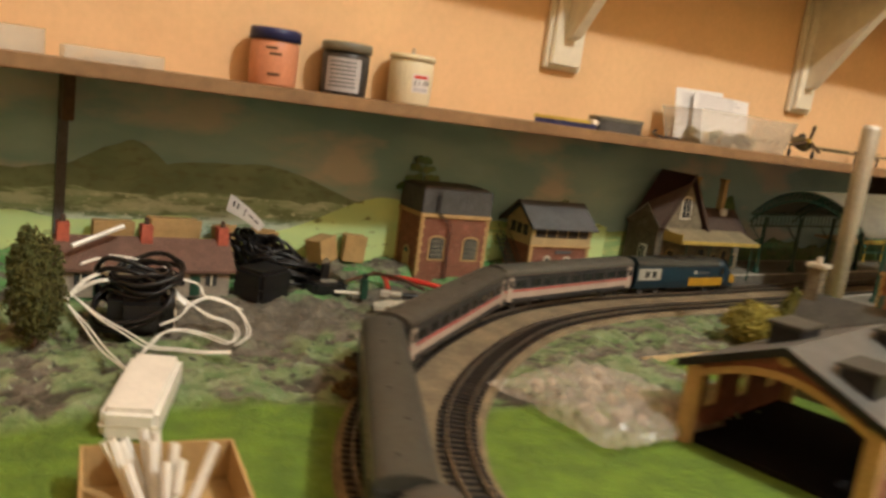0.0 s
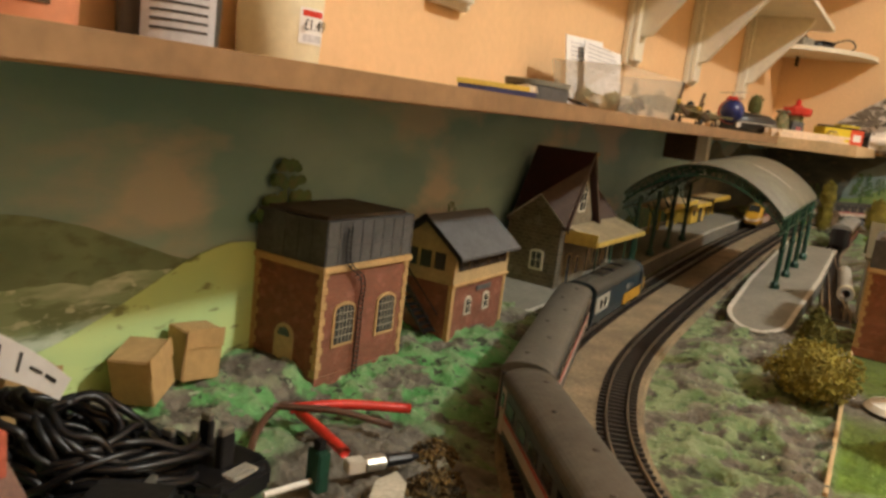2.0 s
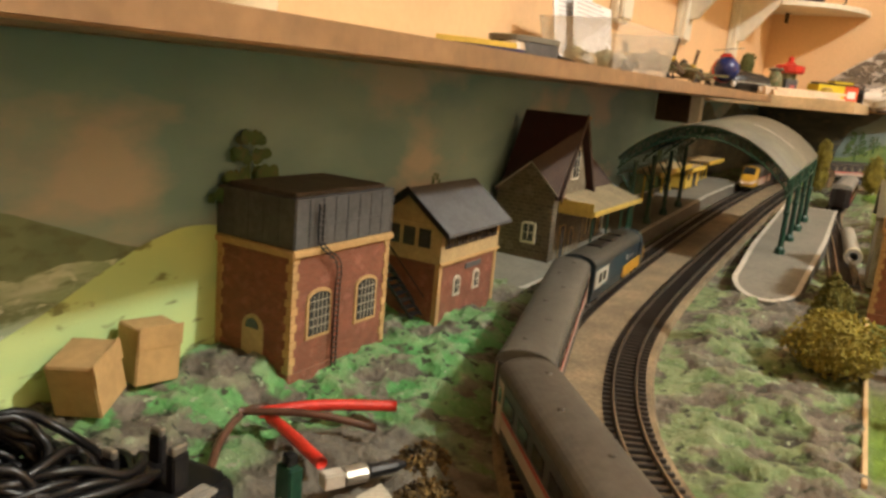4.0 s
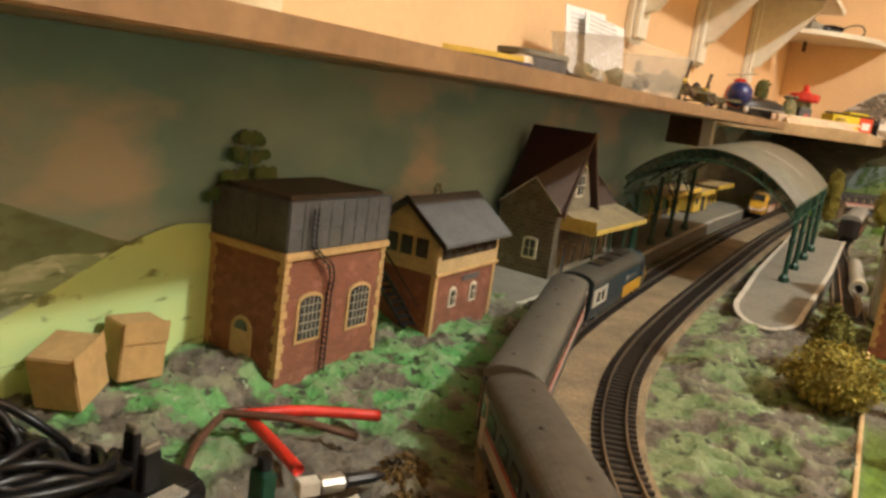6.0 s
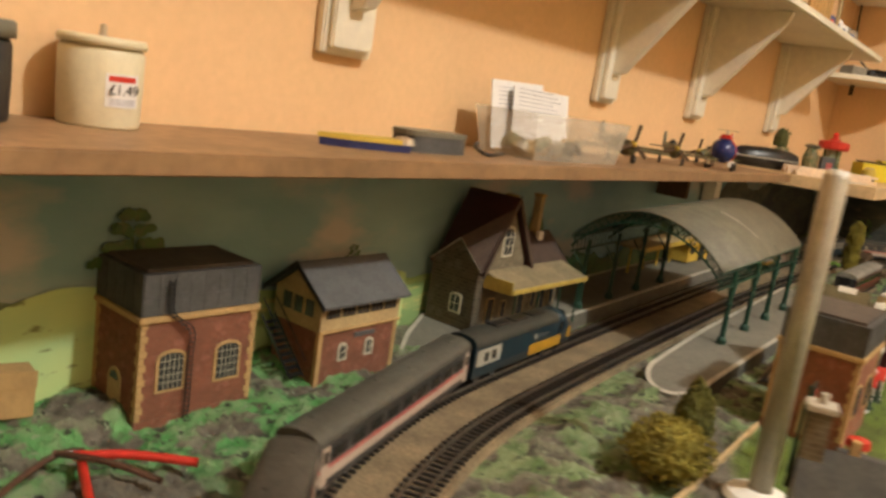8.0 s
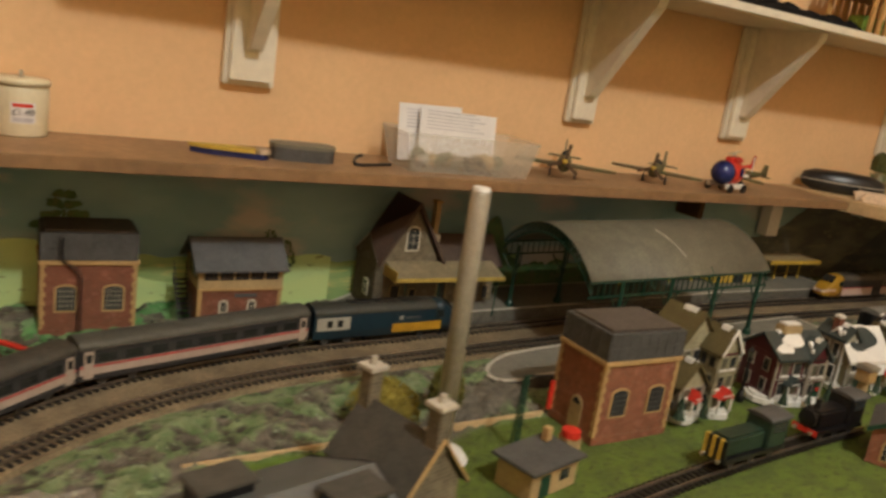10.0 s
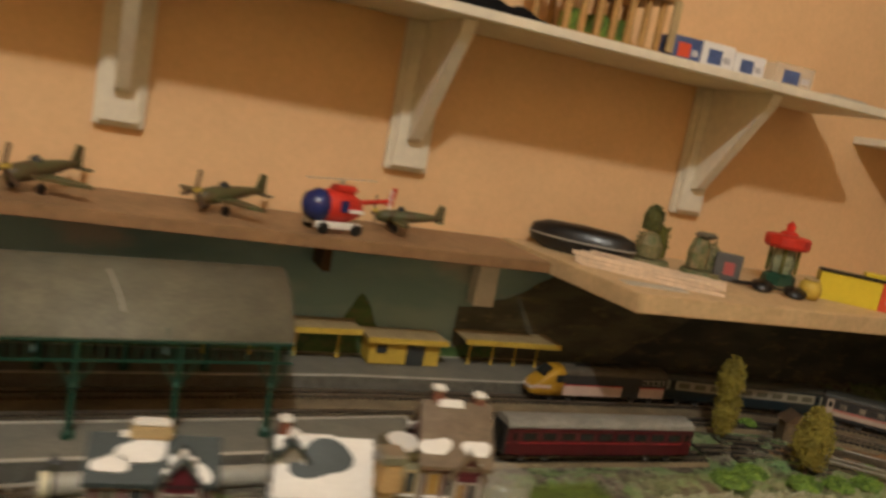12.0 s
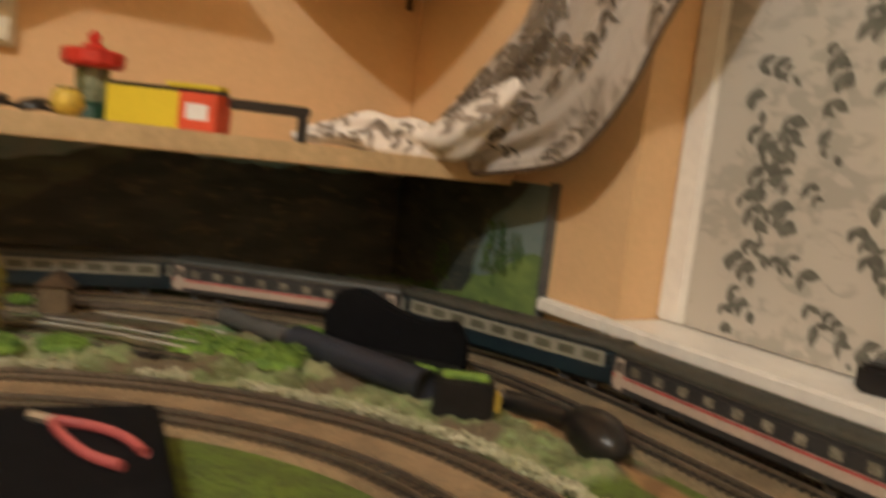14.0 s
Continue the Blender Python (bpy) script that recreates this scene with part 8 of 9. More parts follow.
def helicopter():
    t = thing("toy_helicopter", pose(1.640, 0.895, 0.236, 0, 0, 12) @ Matrix.Scale(1.12, 4), "red toy helicopter with dark blue canopy and white skids", "toy helicopter")
    part("body", lathe(bmesh.new(), [(0, -0.034), (0.012, -0.030), (0.019, -0.016), (0.0205, 0.0), (0.017, 0.018), (0.010, 0.030), (0, 0.034)], 20, Matrix.Translation((0.004, 0, 0.030)) @ pose(0, 0, 0, 0, 90, 0)), M_RED, t, smooth=True)
    part("canopy", lathe(bmesh.new(), [(0, -0.004), (0.018, -0.002), (0.0195, 0.008), (0.0135, 0.020), (0, 0.026)], 20, Matrix.Translation((-0.014, -0.002, 0.030)) @ pose(0, 0, 0, 0, -90, 0)), M_COPBLUE, t, smooth=True)
    part("door_window", box(bmesh.new(), (0.000, -0.0215, 0.026), (0.010, -0.0195, 0.040), 0.001), M_COPBLUE, t)
    part("engine_cover", box(bmesh.new(), (-0.004, -0.010, 0.046), (0.026, 0.010, 0.055), 0.003), M_RED, t)
    part("white_flash", box(bmesh.new(), (0.012, -0.0208, 0.026), (0.030, -0.0150, 0.030), 0.0005), M_SNOW, t)
    bm = bmesh.new()
    tube(bm, [Vector((0.030, 0, 0.036)), Vector((0.075, 0, 0.042))], 0.0028, 8)
    part("tail_boom", bm, M_RED, t)
    part("tail_fin", prism(bmesh.new(), [(0.068, 0.036), (0.078, 0.036), (0.082, 0.058), (0.076, 0.058)], -0.001, 0.001, "y"), M_RED, t)
    part("tail_rotor", box(bmesh.new(), (0.072, -0.0030, 0.032), (0.0745, -0.0015, 0.056), 0.0004), M_SNOW, t)
    mast = part("rotor_mast", lathe(bmesh.new(), [(0, 0.055), (0.002, 0.055), (0.002, 0.062), (0, 0.062)], 8, pose(0.008, 0, 0)), M_STEEL, t)
    for k in range(2):
        part("rotor_blade", box(bmesh.new(), (0.0, -0.0035, 0.0612), (0.056, 0.0035, 0.0622), 0.0003, pose(0.008, 0, 0, 0, 0, 200 + 180 * k)), M_CLEAR, mast, "pale translucent rotor blade")
    for y in (-0.016, 0.016):
        sk = part("skid", box(bmesh.new(), (-0.026, y - 0.003, 0.006), (0.030, y + 0.003, 0.014), 0.001), M_SNOW, t)
        for x in (-0.018, 0.024):
            part("wheel", lathe(bmesh.new(), [(0, -0.002), (0.0068, -0.002), (0.0068, 0.002), (0, 0.002)], 14, Matrix.Translation((x, y * 1.22, 0.0068)) @ pose(0, 0, 0, 90, 0, 0)), M_BLACK, sk)


helicopter()

# ---------- things on the pine board ----------
PB = 0.238
case = thing("spectacle_case", pose(2.050, 0.940, PB, 0, 0, -42), "glossy black spectacle case with pale seam", "case")
m = Matrix.Translation((0, 0, 0.0218)) @ Matrix.Diagonal((1, 0.42, 0.265, 1))
part("lower_shell", lathe(bmesh.new(), [(0, -0.082), (0.06, -0.080), (0.080, -0.045), (0.084, -0.004)], 32, m @ Matrix.Diagonal((1, 1, 1, 1))), M_BLACK, case, smooth=True)
part("seam", lathe(bmesh.new(), [(0.084, -0.004), (0.0855, 0.0), (0.084, 0.006)], 32, m), M_LIGHTGREY, case, smooth=True)
part("upper_shell", lathe(bmesh.new(), [(0.084, 0.006), (0.080, 0.050), (0.058, 0.080), (0, 0.092)], 32, m), M_BLACK, case, smooth=True)
for i in range(18):
    row, level = i % 6, i // 6
    off = 0.006 - 0.0085 * row
    fan = (-4, 3, -1, 2, -3, 1)[row] * (0.6 + 0.5 * level)
    slide = (0.004, -0.010, 0.008, -0.004, 0.010, -0.006)[(row + 2 * level) % 6]
    t = thing("wood_strip", pose(2.092 + 0.67 * off + 0.74 * slide, 0.822 + 0.74 * off - 0.67 * slide, PB + 0.0058 * level, 0, 0, -42 + fan), "thin pale wooden strip in a loose stack", "wood strip", "stack of wooden strips")
    part("strip", box(bmesh.new(), (-0.098 + 0.006 * (i % 3), -0.0030, 0.0001), (0.098 - 0.005 * (i % 4), 0.0030, 0.0053), 0.0004), M_STICK, t)
slab = thing("grey_slip", pose(2.052, 0.752, PB, 0, 0, -12), "grey printed card slip under the strips", "card")
part("card", box(bmesh.new(), (-0.045, -0.012, 0.0), (0.045, 0.012, 0.0016)), M_PLATEDGE, slab)


def ornament(x, y, h, seed, label, kinds):
    t = thing("resin_ornament", pose(x, y, PB) @ Matrix.Scale(1.12, 4), label, "ornament", "painted resin ornaments")
    rnd = random.Random(seed)
    part("base", lathe(bmesh.new(), [(0, 0), (0.030, 0), (0.028, 0.006), (0, 0.008)], 14), M_ORNAMENT, t)
    for i, (mat, dx, dz, r, hh) in enumerate(kinds):
        bm = bmesh.new()
        lathe(bm, [(0, 0), (r, 0.002), (r * 1.05, hh * 0.5), (r * 0.7, hh * 0.85), (0, hh)], 9, pose(dx, rnd.uniform(-0.006, 0.006), dz))
        leaf_mass(bm, (dx, 0, dz + hh * 0.5), (r, r, hh * 0.5), 60, 0.003, seed + i)
        part("figure_mass", bm, mat, t)


ornament(2.185, 0.945, 0.085, 1, "painted resin garden ornament with dark green plant", ((M_ORNAMENT, -0.008, 0.007, 0.018, 0.040), (M_FOLIAGE_D, -0.004, 0.045, 0.014, 0.040), (M_FOLIAGE, 0.014, 0.007, 0.012, 0.050)))
ornament(2.245, 0.888, 0.065, 5, "painted resin cottage ornament with mossy base", ((M_ORNAMENT, -0.010, 0.007, 0.015, 0.050), (M_ORNAMENT, 0.013, 0.007, 0.013, 0.040), (M_STONE_LIGHT, -0.004, 0.052, 0.014, 0.008)))
pad = thing("dark_photo_block", pose(2.268, 0.858, PB, 0, 0, -35), "dark square block with a pink picture", "block")
part("block", box(bmesh.new(), (-0.020, -0.005, 0), (0.020, 0.005, 0.043), 0.001), M_SLATE, pad)
part("picture", box(bmesh.new(), (-0.006, -0.0058, 0.010), (0.010, -0.0051, 0.030)), M_PINK, pad)
shades = thing("sunglasses", pose(0.032, -0.008, 0), "folded black sunglasses lying on the board", "sunglasses")
for i, (x, y) in enumerate(((2.262, 0.815), (2.298, 0.785))):
    part("lens", lathe(bmesh.new(), [(0, 0), (0.016, 0.001), (0.017, 0.004), (0, 0.008)], 14, pose(x, y, PB + 0.006, 24, 0, -38)), M_BLACK, shades, smooth=True)
bm = bmesh.new()
for dy in (0.0, 0.012):
    tube(bm, spline([(2.240, 0.842 + dy, PB + 0.004), (2.280, 0.825 + dy, PB + 0.006), (2.325, 0.795 + dy, PB + 0.004)], 0.005), 0.0022, 6)
part("arm", bm, M_BLACK, shades)
ball = thing("yellow_pot", pose(2.364, 0.782, PB), "small round yellow pot on the board", "pot")
part("bowl", lathe(bmesh.new(), [(0, 0), (0.012, 0.001), (0.018, 0.012), (0.015, 0.026), (0.010, 0.029), (0, 0.029)], 18), M_YELLOW, ball, smooth=True)
part("rim", lathe(bmesh.new(), [(0.010, 0.0291), (0.012, 0.031), (0.009, 0.033), (0, 0.032)], 18), M_CREAM, ball)
lan = thing("toy_lantern", pose(2.400, 0.880, PB) @ Matrix.Diagonal((1.08, 1.08, 1.28, 1)), "toy carousel lantern with red roof and glass sides", "ornament")
part("base", lathe(bmesh.new(), [(0, 0), (0.026, 0), (0.024, 0.012), (0.018, 0.016), (0, 0.016)], 8), M_GREEN, lan)
part("glass", lathe(bmesh.new(), [(0, 0.0162), (0.016, 0.0162), (0.018, 0.030), (0.016, 0.048), (0, 0.048)], 8), material("greenish_glass", (0.30, 0.34, 0.22), 0.15, vary=0.35, scale=90), lan)
part("roof", lathe(bmesh.new(), [(0, 0.0482), (0.030, 0.0482), (0.034, 0.052), (0.034, 0.0625), (0.030, 0.0645), (0.014, 0.066), (0.010, 0.070), (0, 0.070)], 12), M_RED, lan, "red scalloped roof")
part("finial", lathe(bmesh.new(), [(0, 0.070), (0.006, 0.070), (0.007, 0.078), (0, 0.084)], 10), M_RED, lan)
for k in range(4):
    part("corner_post", box(bmesh.new(), (-0.002, -0.002, 0.016), (0.002, 0.002, 0.050), 0.0004, pose(0.020 * math.cos(k * 1.571 + 0.8), 0.020 * math.sin(k * 1.571 + 0.8), 0)), M_FOLIAGE, lan)
crt = thing("yellow_red_carton", pose(2.476, 0.772, PB, 0, 0, -40), "yellow and red carton with a white label", "carton")
part("yellow_part", box(bmesh.new(), (-0.075, -0.020, 0), (0.014, 0.020, 0.042), 0.0008), M_BOXYELLOW, crt)
part("red_part", box(bmesh.new(), (0.0142, -0.0203, 0), (0.060, 0.0203, 0.0423), 0.0008), M_BOXRED, crt)
part("white_label", box(bmesh.new(), (0.024, -0.0212, 0.012), (0.050, -0.0204, 0.030)), M_PAPER, crt)
part("black_strap", box(bmesh.new(), (-0.076, -0.012, 0.0426), (0.061, 0.010, 0.047), 0.001), M_BLACK, crt)
part("yellow_lid", box(bmesh.new(), (-0.010, -0.006, 0.0472), (0.056, 0.019, 0.053), 0.001), M_BOXYELLOW, crt)
stand = thing("black_stand", pose(2.575, 0.738, PB, 0, 0, -22), "low black plastic stand with open legs", "stand")
part("top", box(bmesh.new(), (-0.055, -0.014, 0.030), (0.050, 0.014, 0.042), 0.002), M_BLACK, stand)
for x in (-0.050, 0.042):
    part("leg", box(bmesh.new(), (x - 0.006, -0.014, 0.0), (x + 0.006, 0.014, 0.0299), 0.001), M_BLACK, stand)

# ---------- things on the upper and corner shelves ----------
US = 0.546
bundle = thing("black_fabric_bundle", pose(1.73, 0.90, US), "crumpled black cloth bundle on the upper shelf", "bundle")
bm = bmesh.new()
bmesh.ops.create_grid(bm, x_segments=40, y_segments=14, size=0.5)
for v in bm.verts:
    x, y = v.co.x, v.co.y
    edge = max(0.0, 1 - (2 * abs(x)) ** 4) * max(0.0, 1 - (2 * abs(y)) ** 4)
    v.co = Vector((x * 0.32, y * 0.09, 0.001 + edge * (0.014 + 0.022 * abs(noise.noise(Vector((x * 7, y * 3, 1)))))))
part("cloth", bm, M_MATT, bundle)
fort = thing("toy_log_fort", pose(1.985, 0.925, US), "golden wooden toy fort with log posts and platform", "toy fort")
part("base_plate", box(bmesh.new(), (-0.085, -0.055, 0), (0.085, 0.055, 0.005), 0.001), M_LOG, fort)
for i in range(7):
    for y in (-0.046, 0.046):
        part("log_post", lathe(bmesh.new(), [(0, 0.0051), (0.0055, 0.0051), (0.0055, 0.072), (0, 0.072)], 8, pose(-0.075 + 0.025 * i, y, 0)), M_LOG, fort)
part("platform", box(bmesh.new(), (-0.092, -0.060, 0.0722), (0.092, 0.060, 0.081), 0.0015), M_LOG, fort)
for i in range(10):
    for y in (-0.052, 0.052):
        part("rail_log", lathe(bmesh.new(), [(0, 0.0812), (0.0060, 0.0812), (0.0060, 0.104), (0.002, 0.109), (0, 0.109)], 8, pose(-0.082 + 0.0182 * i, y, 0)), M_LOG, fort)
for x in (-0.04, 0.0, 0.04):
    part("green_screen", box(bmesh.new(), (x - 0.012, -0.020, 0.0051), (x + 0.012, 0.020, 0.040), 0.004), M_MOSS, fort)
part("ladder", box(bmesh.new(), (0.080, -0.066, 0.0051), (0.092, -0.0605, 0.075), 0.001), M_CREAM, fort)
for x, w, h, mat, lab in ((2.118, 0.050, 0.036, M_CARDBLUE, "small blue printed card box"), (2.176, 0.058, 0.038, M_PAPER, "small white printed card box"), (2.238, 0.056, 0.034, M_PAPER, "small white card box with dark print"), (2.330, 0.075, 0.036, M_CLEAR, "small clear plastic packet")):
    t = thing("card_box", pose(x, 0.900, US, 0, 0, -3), lab + " on the upper shelf", "box", "row of small boxes")
    part("box", box(bmesh.new(), (-w / 2, -0.018, 0), (w / 2, 0.018, h), 0.0006), mat, t)
    part("print_patch", box(bmesh.new(), (-w * 0.3, -0.0186, h * 0.2), (w * 0.12, -0.0181, h * 0.75)), M_BOXRED if mat is M_CARDBLUE else M_CARDBLUE, t)
    part("print_bar", box(bmesh.new(), (w * 0.18, -0.0186, h * 0.3), (w * 0.40, -0.0181, h * 0.55)), M_PRINT, t)
block = thing("grey_flat_packet", pose(2.465, 0.92, US, 0, 0, 5), "flat grey packet at the shelf end", "packet")
part("packet", box(bmesh.new(), (-0.045, -0.03, 0), (0.045, 0.03, 0.010), 0.002), M_PLATEDGE, block)
CS = 0.511
gb = thing("grey_ribbed_box", pose(2.715, 0.945, CS, 0, 0, -20), "grey ribbed box on the corner shelf", "box")
part("box", box(bmesh.new(), (-0.034, -0.02, 0), (0.034, 0.02, 0.026), 0.002), M_PLAT, gb)
for i in range(5):
    part("rib", box(bmesh.new(), (-0.0345, -0.0208, 0.003 + 0.005 * i), (0.0345, -0.0201, 0.005 + 0.005 * i)), M_PLATEDGE, gb)
cam_bag = thing("black_pouch", pose(2.785, 0.895, CS, 0, 0, -30), "small black pouch on the corner shelf", "pouch")
m = Matrix.Translation((0, 0, 0.014)) @ Matrix.Diagonal((1, 0.5, 0.35, 1))
part("pouch", lathe(bmesh.new(), [(0, -0.038), (0.034, -0.034), (0.045, 0), (0.034, 0.034), (0, 0.038)], 18, m), M_BLACK, cam_bag, smooth=True)
part("flap", box(bmesh.new(), (-0.03, -0.021, 0.016), (0.03, -0.010, 0.027), 0.003), M_MATT, cam_bag)
lead2 = thing("black_lead", Matrix(), "black plug lead looping off the corner shelf", "cable")
bm = bmesh.new()
tube(bm, spline([(2.905, 1.005, 1.2), (2.905, 1.005, 0.75), (2.895, 0.985, 0.60), (2.872, 0.925, 0.535), (2.862, 0.895, 0.517)], 0.008), 0.0025, 6)
tube(bm, spline([(2.860, 0.895, 0.52), (2.835, 0.86, 0.545), (2.850, 0.825, 0.552), (2.885, 0.815, 0.535), (2.890, 0.845, 0.518), (2.862, 0.875, 0.516)], 0.005), 0.0022, 6)
part("flex", bm, M_RUBBER, lead2, smooth=True)
part("plug_body", box(bmesh.new(), (2.850, 0.878, 0.5112), (2.872, 0.902, 0.542), 0.003), M_BLACK, lead2)

# ---------- village houses on the green ----------


def snow_house(t, at, w, d, h, top, wall, roof, gable_front=False, seed=1, flat=False, windows=M_CREAM, base=True, warm=False):
    """One block of a glazed village house, with snow on roof and ground; at: its pose in the house t."""
    rnd = random.Random(seed)

    def add(name, bm, mat, parent=t, label=""):
        bm.transform(at)
        return part(name, bm, mat, parent, label)
    if base:
        bm = prism(bmesh.new(), [(1.22 * w / 2 * math.cos(a) * (1 + 0.10 * math.sin(3 * a + seed)), -0.006 + 1.35 * d / 2 * math.sin(a) * (1 + 0.12 * math.cos(4 * a + seed))) for a in [2 * math.pi * k / 24 for k in range(24)]], -0.003, 0.008, "z")
        bmesh.ops.bevel(bm, geom=[e for e in bm.edges if abs(e.verts[0].co.z - e.verts[1].co.z) < 1e-5 and e.verts[0].co.z > 0], offset=0.004, segments=2, affect="EDGES")
        add("snow_base", bm, M_SNOW, t, "white snow covered base")
    body = add("wall", box(bmesh.new(), (-w / 2, -d / 2, 0.004), (w / 2, d / 2, h), 0.0008), wall)
    for s in (-1, 1):
        add("corner_post", box(bmesh.new(), (s * w / 2 - 0.0016, -d / 2 - 0.0012, 0.006), (s * w / 2 + 0.0016, -d / 2 + 0.002, h), 0.0005), windows)
    if flat:
        add("roof_slope", box(bmesh.new(), (-w / 2 - 0.003, -d / 2 - 0.003, h), (w / 2 + 0.003, d / 2 + 0.003, top), 0.002), roof)
        add("snow_patch", prism(bmesh.new(), [(0.95 * w / 2 * math.cos(a) * (1 + 0.12 * math.sin(3 * a)), 0.95 * d / 2 * math.sin(a)) for a in [2 * math.pi * k / 16 for k in range(16)]], top - 0.001, top + 0.003, "z"), M_SNOW)
    else:
        along, span, axis = (d, w, "y") if gable_front else (w, d, "x")
        add("gable", prism(bmesh.new(), [(-span / 2, h), (span / 2, h), (0, top)], -along / 2, along / 2, axis), wall)
        slope = math.degrees(math.atan2(top - h, span / 2))
        for s in (-1, 1):
            sl = add("roof_slope", prism(bmesh.new(), [(s * (span / 2 + 0.006), h - 0.005), (0, top), (0, top + 0.0035), (s * (span / 2 + 0.006), h - 0.001)], -along / 2 - 0.005, along / 2 + 0.005, axis), roof)
            for i in (() if roof is M_OLIVEROOF and gable_front else (1, 2) if roof is M_TANROOF else (0,) if roof is M_SNOW else range(3 if span > 0.05 else 2)):
                f = (0.42, 0.80, 0.84)[i] + rnd.uniform(-0.08, 0.08)
                q = (rnd.uniform(-0.12, 0.12), -0.34, 0.32)[i] * along
                r = (rnd.uniform(0.20, 0.25) if i == 0 else rnd.uniform(0.13, 0.18)) * min(along, span)
                ring = [(1.45 * r * (1 + 0.16 * math.sin(2 * a + i) + 0.14 * math.sin(3 * a + seed)) * math.cos(a), r * (1 + 0.16 * math.sin(2 * a + i) + 0.14 * math.sin(3 * a + seed)) * math.sin(a)) for a in [2 * math.pi * k / 22 for k in range(22)]]
                if roof is M_SNOW:
                    ring = [(1.6 * a, 1.45 * b) for a, b in ring]
                bm = prism(bmesh.new(), ring, -0.001, 0.0028, "z")
                z = top - (top - h) * f + 0.0022
                if gable_front:
                    bm.transform(Matrix.Translation((s * f * span / 2, q, z)) @ pose(0, 0, 0, 0, s * slope, 90))
                else:
                    bm.transform(Matrix.Translation((q, s * f * span / 2, z)) @ pose(0, 0, 0, -s * slope, 0, 0))
                add("bare_patch" if roof is M_SNOW else "snow_patch", bm, M_DARKROOF if roof is M_SNOW else M_SNOW, sl)
        add("ridge_snow", prism(bmesh.new(), [(-0.004, top - 0.001), (0.004, top - 0.001), (0.002, top + 0.005), (-0.002, top + 0.005)], -along * 0.30, along * 0.10, axis), M_SNOW)
    storeys = 3 if h > 0.08 else 2
    for r in range(storeys):
        z = 0.011 + r * (h - 0.008) / storeys
        tall = (h - 0.008) / storeys * 0.66
        count = 2 if w < 0.045 else (3 if w < 0.075 else 4)
        for i in range(count):
            xx = ((i + 0.5) / count - 0.5) * w * 0.92
            if r == 0 and i == count // 2:
                dr = add("door", box(bmesh.new(), (xx - 0.0055, -d / 2 - 0.0014, 0.0082), (xx + 0.0055, -d / 2 + 0.0002, 0.028)), M_GREEN)
                wreath = lathe(bmesh.new(), [(0.0016, -0.0008), (0.0030, -0.0008), (0.0030, 0.0008), (0.0016, 0.0008), (0.0016, -0.0008)], 10, Matrix.Translation((xx, -d / 2 - 0.0022, 0.020)) @ pose(0, 0, 0, 90, 0, 0))
                add("wreath", wreath, M_RED, dr)
                continue
            e = min(0.0075, w / count * 0.36)
            win = add("window", box(bmesh.new(), (xx - e, -d / 2 - 0.0014, z), (xx + e, -d / 2 + 0.0002, z + tall), 0.0003), windows)
            add("pane", box(bmesh.new(), (xx - e + 0.0016, -d / 2 - 0.0019, z + 0.0018), (xx + e - 0.0016, -d / 2 - 0.0015, z + tall - 0.0018)), (M_WARMPANE if warm else M_SMOKEPANE) if (i + r + seed) % 2 else M_PANE, win)
            add("sill_snow", box(bmesh.new(), (xx - e - 0.001, -d / 2 - 0.0035, z - 0.0022), (xx + e + 0.001, -d / 2 - 0.0002, z - 0.0002), 0.0008), M_SNOW, win)
        for s in (-1, 1):
            for i in range(2):
                yy = (-0.22 + 0.44 * i) * d
                lo, hi = sorted((s * (w / 2 - 0.0002), s * (w / 2 + 0.0014)))
                sw_ = add("side_window", box(bmesh.new(), (lo, yy - 0.0055, z), (hi, yy + 0.0055, z + tall), 0.0003), windows)
                lo, hi = sorted((s * (w / 2 + 0.0015), s * (w / 2 + 0.0019)))
                add("pane", box(bmesh.new(), (lo, yy - 0.0038, z + 0.0018), (hi, yy + 0.0038, z + tall - 0.0018)), M_PANE, sw_)
        if r:
            add("string_course", box(bmesh.new(), (-w / 2 - 0.002, -d / 2 - 0.0032, z - 0.0062), (w / 2 + 0.002, -d / 2 - 0.0015, z - 0.0038), 0.0006), windows)
    return body


def porch(t, x, y, w, mat):
    part("porch_roof", prism(bmesh.new(), [(-w / 2, 0.027), (w / 2, 0.027), (0, 0.040)], -0.012, 0.004, "y", pose(x, y, 0)), mat, t)
    for s in (-1, 1):
        part("porch_post", box(bmesh.new(), (x + s * w * 0.42 - 0.0012, y - 0.011, 0.007), (x + s * w * 0.42 + 0.0012, y - 0.0086, 0.0272)), M_SNOW, t)
    part("porch_snow", box(bmesh.new(), (x - w * 0.36, y - 0.0125, 0.0285), (x + w * 0.36, y - 0.010, 0.0325), 0.0012), M_SNOW, t)


def chimney(t, x, y, z0, z1):
    ch = part("chimney", box(bmesh.new(), (x - 0.005, y - 0.005, z0), (x + 0.005, y + 0.005, z1), 0.0006), M_BRICK, t)
    part("chimney_snow", box(bmesh.new(), (x - 0.0065, y - 0.0065, z1), (x + 0.0065, y + 0.0065, z1 + 0.005), 0.002), M_SNOW, ch)


